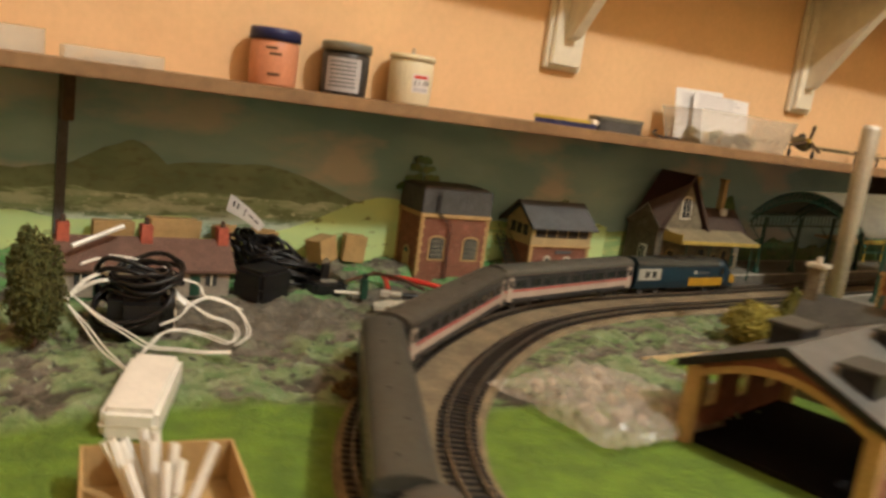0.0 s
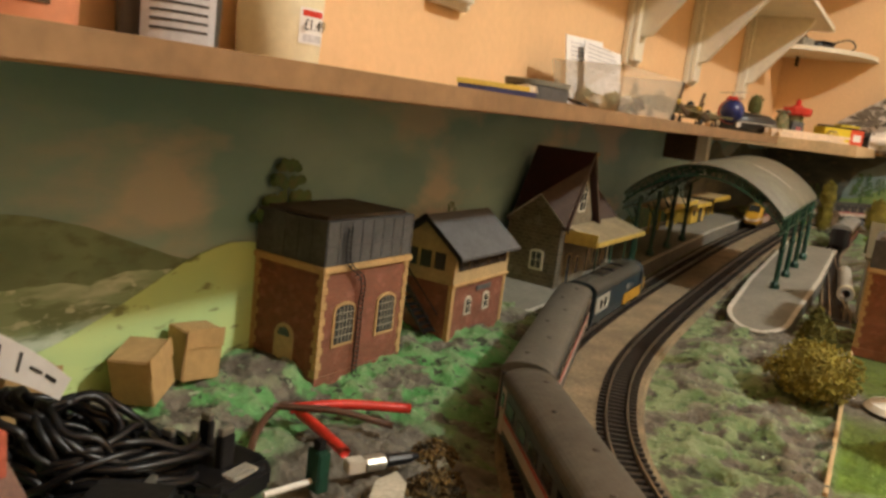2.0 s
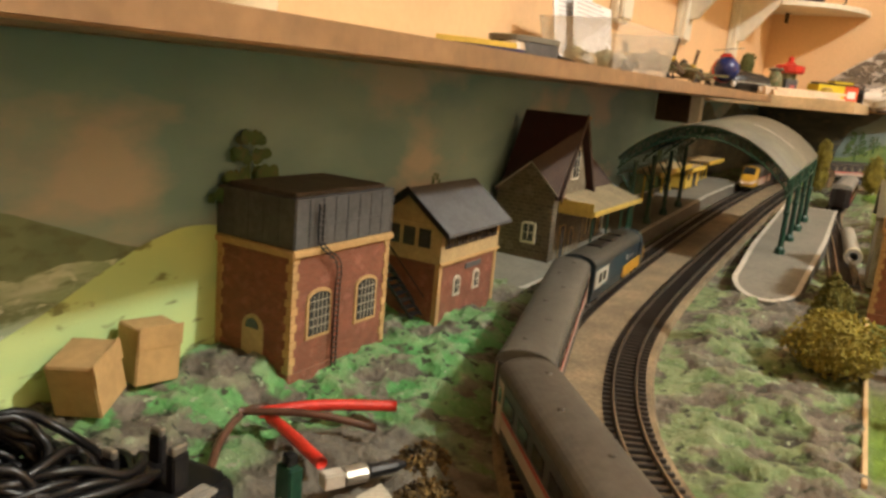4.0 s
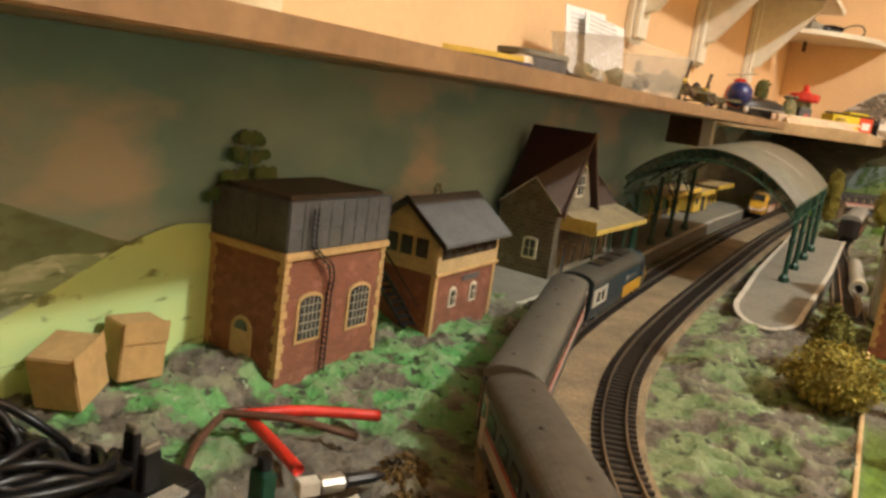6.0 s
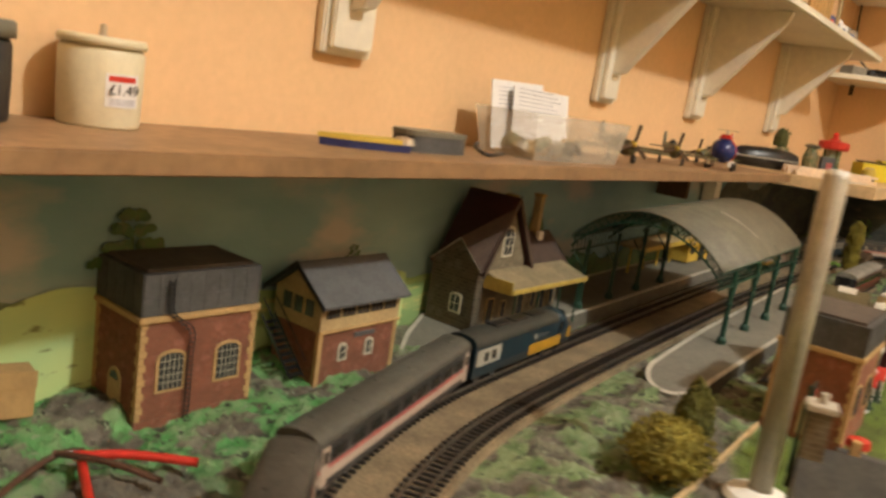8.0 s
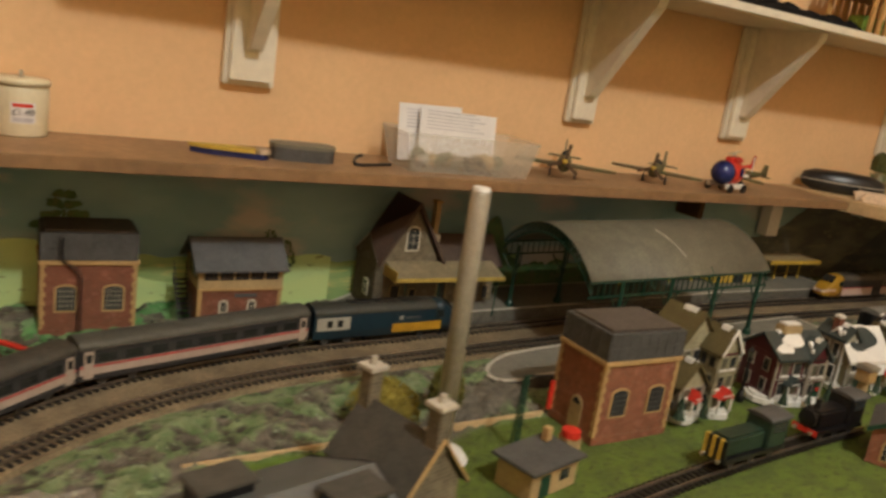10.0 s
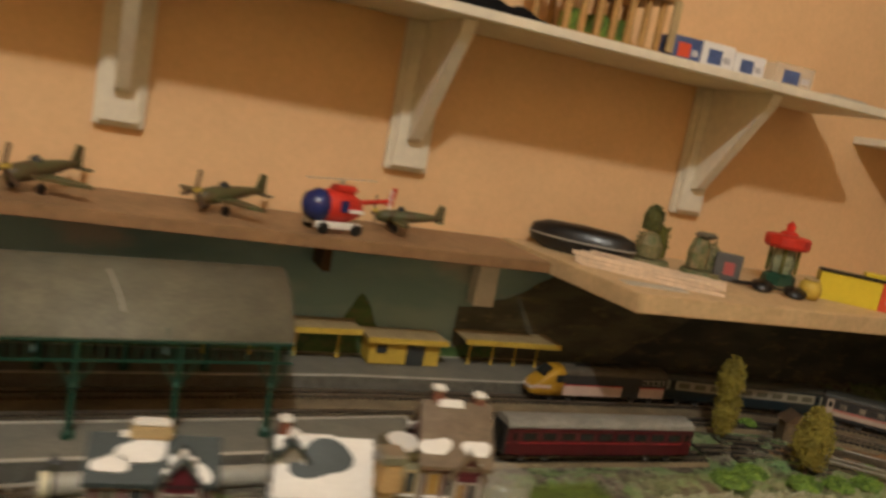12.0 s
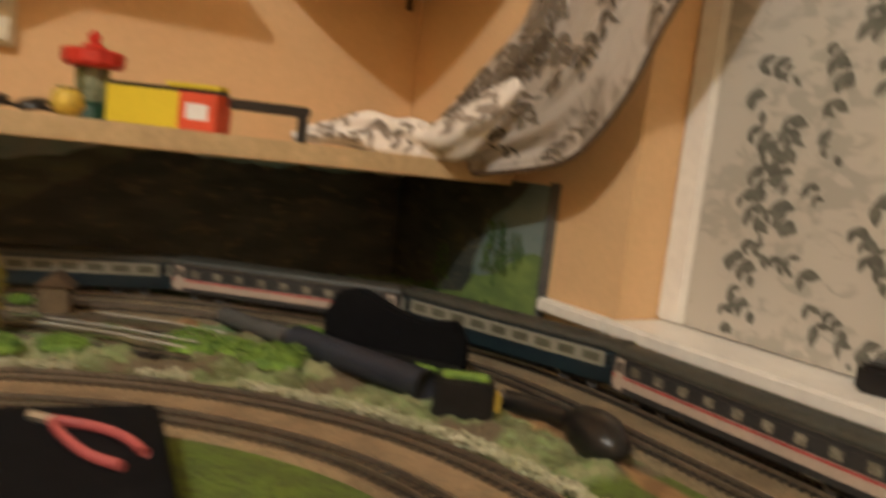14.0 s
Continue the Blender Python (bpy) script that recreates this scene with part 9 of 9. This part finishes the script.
def fir(t, x, y, h, seed=1):
    bm = bmesh.new()
    for k in range(4):
        z, r = 0.006 + h * 0.22 * k, h * 0.26 * (1 - 0.2 * k)
        ring = [(r * (1 + 0.22 * math.sin(7 * a + k + seed)) * math.cos(a), r * (1 + 0.22 * math.sin(7 * a + k + seed)) * math.sin(a)) for a in [2 * math.pi * j / 14 for j in range(14)]]
        tip_v = bm.verts.new((x, y, z + h * 0.36))
        low = bm.verts.new((x, y, z + 0.001))
        vs = [bm.verts.new((x + px, y + py, z)) for px, py in ring]
        for j in range(14):
            bm.faces.new((vs[j], vs[(j + 1) % 14], tip_v))
            bm.faces.new((vs[(j + 1) % 14], vs[j], low))
    part("fir_tree", bm, M_FIR, t)


M_OLIVEROOF = material("olive_brown_roof", (0.11, 0.088, 0.035), 0.5, vary=0.2, scale=60)
M_CREAMWALL = material("cream_glazed_wall", (0.40, 0.38, 0.25), 0.4, vary=0.25, scale=60)
M_PLUMWALL = material("plum_glazed_wall", (0.105, 0.018, 0.025), 0.35, vary=0.2, scale=60)
M_TANROOF = material("tan_glazed_roof", (0.175, 0.128, 0.078), 0.4, vary=0.3, scale=70, other=(0.13, 0.09, 0.052), spread=0.8)
M_DARKROOF = material("dark_teal_roof", (0.04, 0.055, 0.055), 0.4, vary=0.2, scale=60)
M_GREYTRIM = material("grey_glazed_trim", (0.40, 0.37, 0.31), 0.4, vary=0.2, scale=60)
M_WARMPANE = material("warm_pane", (0.42, 0.25, 0.06), 0.3)
M_FIR = material("dark_fir_green", (0.02, 0.055, 0.022), 0.6, vary=0.4, scale=90)
VG = "snowy village houses"
vh = thing("village_house", pose(1.254, 0.578, 0.004, 0, 0, 4), "tall cream village house with brown roofs and red bay", "model house", VG)
snow_house(vh, pose(0.002, 0.010, 0), 0.062, 0.050, 0.086, 0.124, M_CREAMWALL, M_OLIVEROOF, True, 3, False, M_GREYTRIM)
snow_house(vh, pose(0.030, -0.028, 0), 0.036, 0.030, 0.084, 0.110, M_CREAMWALL, M_OLIVEROOF, True, 5, False, M_CREAMWALL)
snow_house(vh, pose(-0.022, -0.024, 0), 0.044, 0.028, 0.044, 0.070, M_CREAMWALL, M_OLIVEROOF, True, 8, False, M_GREYTRIM)
part("bargeboard", prism(bmesh.new(), [(0.008, 0.083), (0.012, 0.081), (0.030, 0.109), (0.048, 0.081), (0.052, 0.083), (0.030, 0.1155)], -0.0485, -0.0465, "y"), M_SNOW, vh, "pale bargeboards on the front gable")
part("red_string_course", box(bmesh.new(), (0.0115, -0.0448, 0.0795), (0.0485, -0.0432, 0.0825), 0.0004), M_PLUMWALL, vh)
porch(vh, 0.028, -0.0440, 0.030, M_RED)
porch(vh, -0.022, -0.0390, 0.016, M_RED)
fir(vh, -0.008, -0.052, 0.026)
fir(vh, -0.046, -0.046, 0.030, 2)
vh = thing("village_house", pose(1.433, 0.560, 0.004, 0, 0, -5), "plum two-storey village house with snowy hipped roof", "model house", VG)
snow_house(vh, pose(0, 0, 0), 0.094, 0.060, 0.064, 0.086, M_PLUMWALL, M_DARKROOF, False, 4, False, M_GREYTRIM)
snow_house(vh, pose(0.022, -0.026, 0), 0.030, 0.020, 0.062, 0.084, M_PLUMWALL, M_DARKROOF, True, 6, False, M_GREYTRIM, False)
part("roof_lantern", box(bmesh.new(), (-0.022, -0.008, 0.0865), (0.012, 0.010, 0.098), 0.002), M_CREAM, vh, "cream roof lantern capped with snow")
part("lantern_snow", box(bmesh.new(), (-0.020, -0.006, 0.0981), (0.010, 0.008, 0.1015), 0.0016), M_SNOW, vh)
porch(vh, -0.020, -0.0315, 0.024, M_DARKROOF)
for fx, fy, fh in ((-0.040, -0.046, 0.024), (0.044, -0.046, 0.028), (0.002, -0.050, 0.018)):
    fir(vh, fx, fy, fh)
vh = thing("village_house", pose(1.574, 0.553, 0.004, 0, 0, -5), "grey and white village shop with snow patched dark roof", "model house", VG)
snow_house(vh, pose(0, 0, 0), 0.078, 0.056, 0.048, 0.084, M_CREAMWALL, M_SNOW, False, 9, False, M_GREYTRIM)
snow_house(vh, pose(-0.030, 0.004, 0), 0.022, 0.040, 0.074, 0.088, M_GREYTRIM, M_DARKROOF, True, 11, False, M_SNOW, False)
part("shop_awning", prism(bmesh.new(), [(-0.029, 0.040), (-0.046, 0.032), (-0.046, 0.0345), (-0.029, 0.043)], -0.010, 0.036, "x"), M_SNOW, vh, "white shop awning")
part("shop_sign", box(bmesh.new(), (0.014, -0.0475, 0.030), (0.034, -0.0462, 0.042), 0.0006), M_RED, vh)
chimney(vh, -0.036, 0.006, 0.076, 0.098)
for fx, fy, fh in ((-0.036, -0.044, 0.032), (0.004, -0.048, 0.026), (0.040, -0.044, 0.030), (-0.016, -0.050, 0.020)):
    fir(vh, fx, fy, fh, 3)
vh = thing("village_house", pose(1.686, 0.545, 0.004, 0, 0, -8), "tall plum gabled village house with snowy roof", "model house", VG)
snow_house(vh, pose(0.006, 0, 0), 0.060, 0.058, 0.078, 0.122, M_PLUMWALL, M_TANROOF, False, 12, False, M_GREYTRIM, True, True)
snow_house(vh, pose(-0.040, -0.006, 0), 0.030, 0.040, 0.076, 0.084, M_CREAMWALL, M_OLIVEROOF, True, 14, True)
snow_house(vh, pose(0.018, -0.026, 0), 0.024, 0.016, 0.070, 0.088, M_PLUMWALL, M_TANROOF, True, 16, False, M_GREYTRIM, False, True)
porch(vh, 0.012, -0.0345, 0.028, M_RED)
chimney(vh, -0.012, 0.004, 0.112, 0.134)
chimney(vh, 0.028, 0.004, 0.112, 0.130)
for fx, fy, fh in ((-0.026, -0.042, 0.034), (0.038, -0.042, 0.026)):
    fir(vh, fx, fy, fh, 5)
for x, y, h in ((1.502, 0.485, 0.064), (1.618, 0.500, 0.100)):
    t = thing("lantern_tower", pose(x, y, 0.004), "tan stone lantern column with a lamp head", "lantern")
    part("shaft", lathe(bmesh.new(), [(0, -0.002), (0.010, -0.002), (0.009, 0.006), (0.0065, 0.010), (0.0065, h * 0.6), (0.009, h * 0.64), (0, h * 0.64)], 10), M_CREAM, t)
    part("lamp_head", box(bmesh.new(), (-0.0095, -0.0095, h * 0.641), (0.0095, 0.0095, h * 0.9), 0.0012), M_TAN, t)
    part("cap", box(bmesh.new(), (-0.012, -0.012, h * 0.901), (0.012, 0.012, h), 0.002), M_STEEL, t, "pale metal cap")
post = thing("street_lamp", pose(1.358, 0.559, 0.004), "thin black model street lamp beside the plum house", "street lamp")
part("post", lathe(bmesh.new(), [(0, -0.002), (0.0060, -0.002), (0.0055, 0.006), (0.0026, 0.012), (0.0018, 0.016), (0.0016, 0.058), (0.0024, 0.060), (0, 0.060)], 10), M_BLACK, post)
part("lantern", lathe(bmesh.new(), [(0, 0.0601), (0.0030, 0.0601), (0.0044, 0.068), (0, 0.068)], 6), M_SMOKEPANE, post)
part("cap", lathe(bmesh.new(), [(0, 0.0681), (0.0052, 0.0681), (0.0014, 0.073), (0, 0.076)], 6), M_BLACK, post)
cup = thing("clear_tumbler", pose(1.748, 0.525, 0.004), "clear plastic tumbler standing on the green", "tumbler")
bm = lathe(bmesh.new(), [(0, 0.0), (0.023, 0.0), (0.028, 0.062), (0.027, 0.062), (0.022, 0.002), (0, 0.002)], 28)
part("cup", bm, M_TUMBLER, cup, smooth=True)
part("contents", lathe(bmesh.new(), [(0, 0.0022), (0.0215, 0.0022), (0.0225, 0.018), (0, 0.018)], 24), M_PLATEDGE, cup)

crane = thing("signal_post", pose(0.985, 0.548, 0.0), "dark green lattice signal post with a red arm", "signal")
bm = bmesh.new()
for dx, dy in ((-0.003, -0.003), (0.003, -0.003), (-0.003, 0.003), (0.003, 0.003)):
    tube(bm, [Vector((dx, dy, -0.002)), Vector((dx * 0.5, dy * 0.5, 0.085))], 0.0011, 5)
for i in range(9):
    z = 0.006 + i * 0.009
    tube(bm, [Vector((-0.003, -0.003, z)), Vector((0.003, -0.003, z + 0.009))], 0.0007, 4)
part("post", bm, M_GREEN, crane)
bm = bmesh.new()
tube(bm, [Vector((-0.002, 0, 0.084)), Vector((0.040, 0.004, 0.080)), Vector((0.042, 0.004, 0.072))], 0.0013, 5)
part("bracket_arm", bm, M_BLACK, crane)
part("signal_arm", box(bmesh.new(), (0.038, 0.0025, 0.040), (0.044, 0.0055, 0.074), 0.0006), M_RED, crane)
hut = thing("coal_office", pose(0.965, 0.482, 0.002, 0, 0, 14), "small yellow coal office with dark felt roof", "building")
part("wall", box(bmesh.new(), (-0.036, -0.022, -0.002), (0.036, 0.022, 0.028)), M_CREAM, hut)
part("roof", box(bmesh.new(), (-0.042, -0.028, 0.0281), (0.042, 0.028, 0.032), 0.0008), M_TANK, hut)
part("window", box(bmesh.new(), (0.008, -0.0232, 0.010), (0.022, -0.0218, 0.021)), M_PANE, hut)
part("door", box(bmesh.new(), (-0.022, -0.0232, -0.001), (-0.008, -0.0218, 0.022)), M_GREEN, hut)
part("chimney", box(bmesh.new(), (0.022, 0.010, 0.0321), (0.030, 0.018, 0.047), 0.0006), M_TAN, hut)
pump = thing("fuel_pump", pose(1.022, 0.505, 0.002), "small cream pump box with a red top", "pump")
part("body", box(bmesh.new(), (-0.010, -0.008, -0.002), (0.010, 0.008, 0.030), 0.001), M_CREAM, pump)
part("top", lathe(bmesh.new(), [(0, 0.0301), (0.011, 0.0301), (0.010, 0.037), (0, 0.039)], 12), M_RED, pump)
fnc = thing("goods_wagon", pose(1.30, 0.575, 0.002, 0, 0, 8), "small white fence rail along the green", "fence")
for i in range(6):
    part("fence_post", box(bmesh.new(), (-0.05 + 0.02 * i - 0.001, 0.055, -0.002), (-0.05 + 0.02 * i + 0.001, 0.057, 0.014)), M_PLATEDGE, fnc)
part("fence_rail", box(bmesh.new(), (-0.052, 0.0571, 0.009), (0.052, 0.0582, 0.012)), M_PLATEDGE, fnc)
fnc.name = "white_fence"

village_line = spline([(0.98, 0.414, 0), (1.12, 0.433, 0), (1.28, 0.446, 0), (1.46, 0.453, 0)], 0.009)
track("track", village_line, "siding track along the village green")


M_LOCOGREEN = material("dull_dark_loco_green", (0.018, 0.042, 0.026), 0.5, vary=0.25, scale=50)


def shunter(m, label, body, front, L=0.115):
    t = thing("toy_locomotive", m, label, "locomotive", "small locomotives")
    part("frame", box(bmesh.new(), (-L / 2, -0.015, 0.009), (L / 2, 0.015, 0.015), 0.0008), M_BLACK, t)
    part("bonnet", box(bmesh.new(), (-L / 2 + 0.004, -0.012, 0.0151), (L * 0.14, 0.012, 0.038), 0.003), body, t)
    part("cab", box(bmesh.new(), (L * 0.141, -0.0155, 0.0151), (L / 2 - 0.004, 0.0155, 0.048), 0.0015), body, t)
    part("cab_roof", prism(bmesh.new(), roof_outline(0.034, 0.048, 0.053), L * 0.13, L / 2, "x"), M_TANK, t)
    for s in (-1, 1):
        part("cab_window", box(bmesh.new(), (L * 0.2, min(s * 0.0154, s * 0.0162), 0.034), (L * 0.42, max(s * 0.0154, s * 0.0162), 0.045)), M_PANE, t)
    if front == "wasp":
        for i in range(6):
            part("warning_stripe", box(bmesh.new(), (-L / 2 - 0.0008, -0.014 + 0.0047 * i, 0.012), (-L / 2 + 0.0035, -0.014 + 0.0047 * i + 0.0046, 0.036), 0, pose(0, 0, 0)), M_YELLOW if i % 2 else M_BLACK, t)
    else:
        part("buffer_beam", box(bmesh.new(), (-L / 2 - 0.0015, -0.016, 0.009), (-L / 2 - 0.0001, 0.016, 0.016)), M_RED, t, "red buffer beam")
        part("smokebox", lathe(bmesh.new(), [(0, 0), (0.011, 0), (0.011, 0.006), (0, 0.008)], 16, Matrix.Translation((-L / 2 + 0.004, 0, 0.027)) @ pose(0, 0, 0, 0, -90, 0)), M_BLACK, t)
        part("funnel", lathe(bmesh.new(), [(0, 0.037), (0.004, 0.037), (0.003, 0.046), (0.0045, 0.050), (0, 0.050)], 10, pose(-L / 2 + 0.014, 0, 0)), M_BLACK, t)
    for x in (-L * 0.32, 0, L * 0.32):
        for y in (-0.0094, 0.0094):
            part("wheel", lathe(bmesh.new(), [(0, -0.0013), (0.0075, -0.0013), (0.0075, 0.0013), (0, 0.0013)], 12, Matrix.Translation((x, y, 0.0075)) @ pose(0, 0, 0, 90, 0, 0)), M_TANK, t)
    for y in (-0.010, 0.010):
        part("buffer", lathe(bmesh.new(), [(0, 0), (0.0016, 0), (0.0016, 0.004), (0.003, 0.0045), (0, 0.006)], 8, Matrix.Translation((-L / 2 - 0.0015, y, 0.0125)) @ pose(0, 0, 0, 0, -90, 0)), M_STEEL, t)
    return t


shunter(pose(1.222, 0.4415, 0.0058, 0, 0, 5), "dark green diesel shunter with black and yellow stripes", M_LOCOGREEN, "wasp")
shunter(pose(1.386, 0.4505, 0.0058, 0, 0, 3), "black toy steam locomotive with red buffer beam", M_BLACK, "beam", 0.10)
shop = thing("brick_workshop", pose(1.434, 0.376, 0.0, 0, 0, -63) @ Matrix.Diagonal((0.90, 0.88, 1, 1)), "orange brick workshop with green edged gable roof", "building")
part("wall", prism(bmesh.new(), [(-0.045, -0.002), (0.045, -0.002), (0.045, 0.042), (0, 0.066), (-0.045, 0.042)], -0.045, 0.045, "y"), M_BRICK_ORANGE, shop)
for s in (-1, 1):
    part("roof_slope", prism(bmesh.new(), [(s * 0.051, 0.039), (0, 0.0665), (0, 0.0695), (s * 0.051, 0.042)], -0.051, 0.051, "y"), M_TANK, shop)
    part("bargeboard", prism(bmesh.new(), [(s * 0.052, 0.036), (0, 0.064), (0, 0.070), (s * 0.052, 0.042)], -0.0525, -0.0511, "y"), M_GREEN, shop)
for x in (-0.022, 0.020):
    arched_window(shop, Matrix.Translation((x, -0.0452, 0.006)), 0.012, 0.022, 0.005, M_TAN, 2, 3)
part("sign_board", box(bmesh.new(), (-0.024, -0.0466, 0.033), (0.012, -0.0453, 0.040)), M_STONE_LIGHT, shop, "pale unreadable sign board")

# ---------- right hand corner things ----------
M_HUTWOOD = material("tan_hut_boarding", (0.165, 0.115, 0.062), 0.8, vary=0.3, scale=60)
stump = thing("stone_lineside_hut", pose(2.360, 0.745, 0.0, 0, 0, -20), "small rough brown lineside hut between the tracks", "building")
part("wall", box(bmesh.new(), (-0.016, -0.012, -0.003), (0.016, 0.012, 0.034), 0.001), M_HUTWOOD, stump)
part("roof", prism(bmesh.new(), [(-0.020, 0.0341), (0.020, 0.0341), (0.0, 0.050)], -0.015, 0.015, "y"), M_TRUNK, stump)
pad2 = thing("black_foam_pad", pose(2.650, 0.505, 0.004, 0, 0, -52), "matt black foam pad standing behind a blue tube", "pad")
bm = prism(bmesh.new(), [(-0.078, 0.0), (0.078, 0.0), (0.080, 0.030), (0.066, 0.056), (0.030, 0.050), (0.0, 0.056), (-0.040, 0.072), (-0.066, 0.066), (-0.080, 0.040)], -0.008, 0.008, "y")
bmesh.ops.bevel(bm, geom=bm.edges[:], offset=0.003, segments=2, affect="EDGES")
part("pad", bm, M_MATT, pad2)
part("foot", box(bmesh.new(), (-0.070, -0.011, -0.0035), (0.070, 0.011, 0.004), 0.001), M_BLACK, pad2)
part("binding_strip", box(bmesh.new(), (-0.076, -0.0092, 0.006), (0.076, -0.0078, 0.013), 0.0005), M_BLACK, pad2)
tb = thing("blue_grey_tube", Matrix(), "dark slate blue tube lying across the green scenery", "tube")
bm = bmesh.new()
tube(bm, spline([(2.566, 0.565, 0.016), (2.596, 0.478, 0.016), (2.626, 0.390, 0.016)], 0.006), 0.0145, 16)
part("sleeve", bm, M_INDIGO, tb, smooth=True)
bm = bmesh.new()
tube(bm, spline([(2.528, 0.690, 0.012), (2.546, 0.63, 0.013), (2.565, 0.568, 0.015)], 0.006), 0.010, 12)
part("tip", bm, M_TANK, tb, smooth=True)
bx = thing("black_relay_box", pose(2.640, 0.356, 0.004, 0, 0, -33), "small black box with a yellow topped label", "box")
part("case", box(bmesh.new(), (-0.026, -0.014, -0.003), (0.026, 0.014, 0.030), 0.002), M_BLACK, bx)
part("yellow_top", box(bmesh.new(), (-0.020, -0.010, 0.0301), (0.020, 0.010, 0.033), 0.0008), M_MOSS, bx)
part("terminal", box(bmesh.new(), (0.0261, -0.006, 0.004), (0.032, 0.006, 0.020), 0.001), M_YELLOW, bx)
joy = thing("black_hand_controller", Matrix(), "black hand controller with a short lead", "controller")
bm = bmesh.new()
tube(bm, spline([(2.690, 0.362, 0.010), (2.700, 0.322, 0.012), (2.702, 0.285, 0.014)], 0.005), 0.0095, 10)
part("neck", bm, M_BLACK, joy, smooth=True)
m = Matrix.Translation((2.704, 0.258, 0.014)) @ pose(0, 0, 0, 0, 0, -20) @ Matrix.Diagonal((0.95, 1.75, 0.62, 1))
part("grip", lathe(bmesh.new(), [(0, -0.026), (0.018, -0.022), (0.026, 0), (0.018, 0.022), (0, 0.026)], 16, m), M_BLACK, joy, smooth=True)
tp = thing("black_tool_case", pose(2.318, 0.288, 0.002, 0, 0, -8), "flat black case lying beside the inner track", "case")
part("case", box(bmesh.new(), (-0.075, -0.085, -0.002), (0.062, 0.078, 0.0155), 0.005), M_MATT, tp)
part("lid", box(bmesh.new(), (-0.074, -0.084, 0.0160), (0.061, 0.077, 0.0265), 0.004), M_MATT, tp)
for y in (-0.045, 0.038):
    part("latch", box(bmesh.new(), (-0.0768, y - 0.008, 0.010), (-0.0738, y + 0.008, 0.021), 0.0008), M_BLACK, tp)
part("handle", tube(bmesh.new(), [Vector((-0.074, -0.024, 0.012)), Vector((-0.086, -0.020, 0.012)), Vector((-0.086, 0.014, 0.012)), Vector((-0.074, 0.018, 0.012))], 0.0028, 8), M_BLACK, tp)
gr = thing("pink_pliers", Matrix.Translation((2.336, 0.284, 0.022)) @ Matrix.Diagonal((0.82, 0.82, 1, 1)) @ Matrix.Translation((-2.338, -0.302, 0)), "pliers with pink grips lying on the black case", "tool")
bm = bmesh.new()
tube(bm, spline([(2.317, 0.352, 0.0315), (2.322, 0.318, 0.0315), (2.334, 0.280, 0.0315), (2.353, 0.254, 0.0315)], 0.004), 0.0036, 8)
part("grip", bm, M_PINK, gr, smooth=True)
bm = bmesh.new()
tube(bm, spline([(2.320, 0.354, 0.0315), (2.346, 0.332, 0.0315), (2.362, 0.305, 0.0315), (2.369, 0.275, 0.0315)], 0.004), 0.0036, 8)
part("grip", bm, M_PINK, gr, smooth=True)
bm = bmesh.new()
tube(bm, [Vector((2.318, 0.353, 0.0315)), Vector((2.304, 0.368, 0.0315))], 0.004, 8)
part("jaw", bm, M_STEEL, gr)
sb = thing("black_sill_box", pose(2.965, 0.165, 0.078, 0, 0, 10), "small black object standing on the window sill", "box")
part("case", box(bmesh.new(), (-0.018, -0.035, 0), (0.018, 0.035, 0.026), 0.004), M_BLACK, sb)
part("top", box(bmesh.new(), (-0.012, -0.028, 0.0261), (0.012, 0.028, 0.029), 0.001), M_TANK, sb)
for pts in (((2.315, 0.676, 0.010), (2.383, 0.623, 0.010), (2.441, 0.562, 0.009)), ((2.372, 0.688, 0.010), (2.442, 0.645, 0.010), (2.490, 0.586, 0.009))):
    track("track", spline(list(pts), 0.009), "short loose length of track lying on the scenery")
for i, (a, b) in enumerate((((2.345, 0.668), (2.468, 0.566)), ((2.335, 0.650), (2.452, 0.548)), ((2.400, 0.682), (2.505, 0.600)))):
    t = thing("loose_rail", Matrix(), "loose pale metal rail length lying across short tracks", "rail", "loose rail lengths")
    part("rail", tube(bmesh.new(), [Vector((*a, 0.0155 + 0.0006 * i)), Vector(((a[0] + b[0]) / 2 + 0.004, (a[1] + b[1]) / 2 + 0.003, 0.0155)), Vector((*b, 0.0145))], 0.0013, 6), M_LIGHTGREY, t)

# ---------- the baseboard climbs a little towards the station's far end ----------


def rise(x):
    f = min(1.0, max(0.0, (x - 0.95) / 0.75))
    return 0.022 * f * f * (3 - 2 * f) * 0.5 + 0.011 * f


def raise_up(ob):
    """Lift what stands on the board by the board's rise at its place."""
    if ob.matrix_basis.translation.length > 1e-6:
        ob.location.z += rise(ob.location.x)
        return
    if ob.type == "MESH":
        me = ob.data
        co = np.empty(len(me.vertices) * 3)
        me.vertices.foreach_get("co", co)
        co = co.reshape(-1, 3)
        f = np.clip((co[:, 0] - 0.95) / 0.75, 0, 1)
        co[:, 2] += 0.011 * f * f * (3 - 2 * f) + 0.011 * f
        me.vertices.foreach_set("co", co.ravel())
        me.update()
    for child in ob.children:
        raise_up(child)


FIXED = ("wall_", "ceiling", "floor", "backdrop", "window_1", "curtain", "upper_shelf", "pine_board", "shelf_bracket", "corner_shelf", "camera", "ceiling_bulb")
for ob in [o for o in scene.objects if o.parent is None]:
    if ob.name.startswith(FIXED) or ob.location.z > 0.15 or ob.name.startswith(("black_sill_box", "wall_shelf")):
        continue
    low = [(o.matrix_basis @ Vector(c)).z for o in (ob, *ob.children) if o.type == "MESH" for c in o.bound_box]
    if ob.location.length < 1e-6 and low and min(low) > 0.15:
        continue
    raise_up(ob)
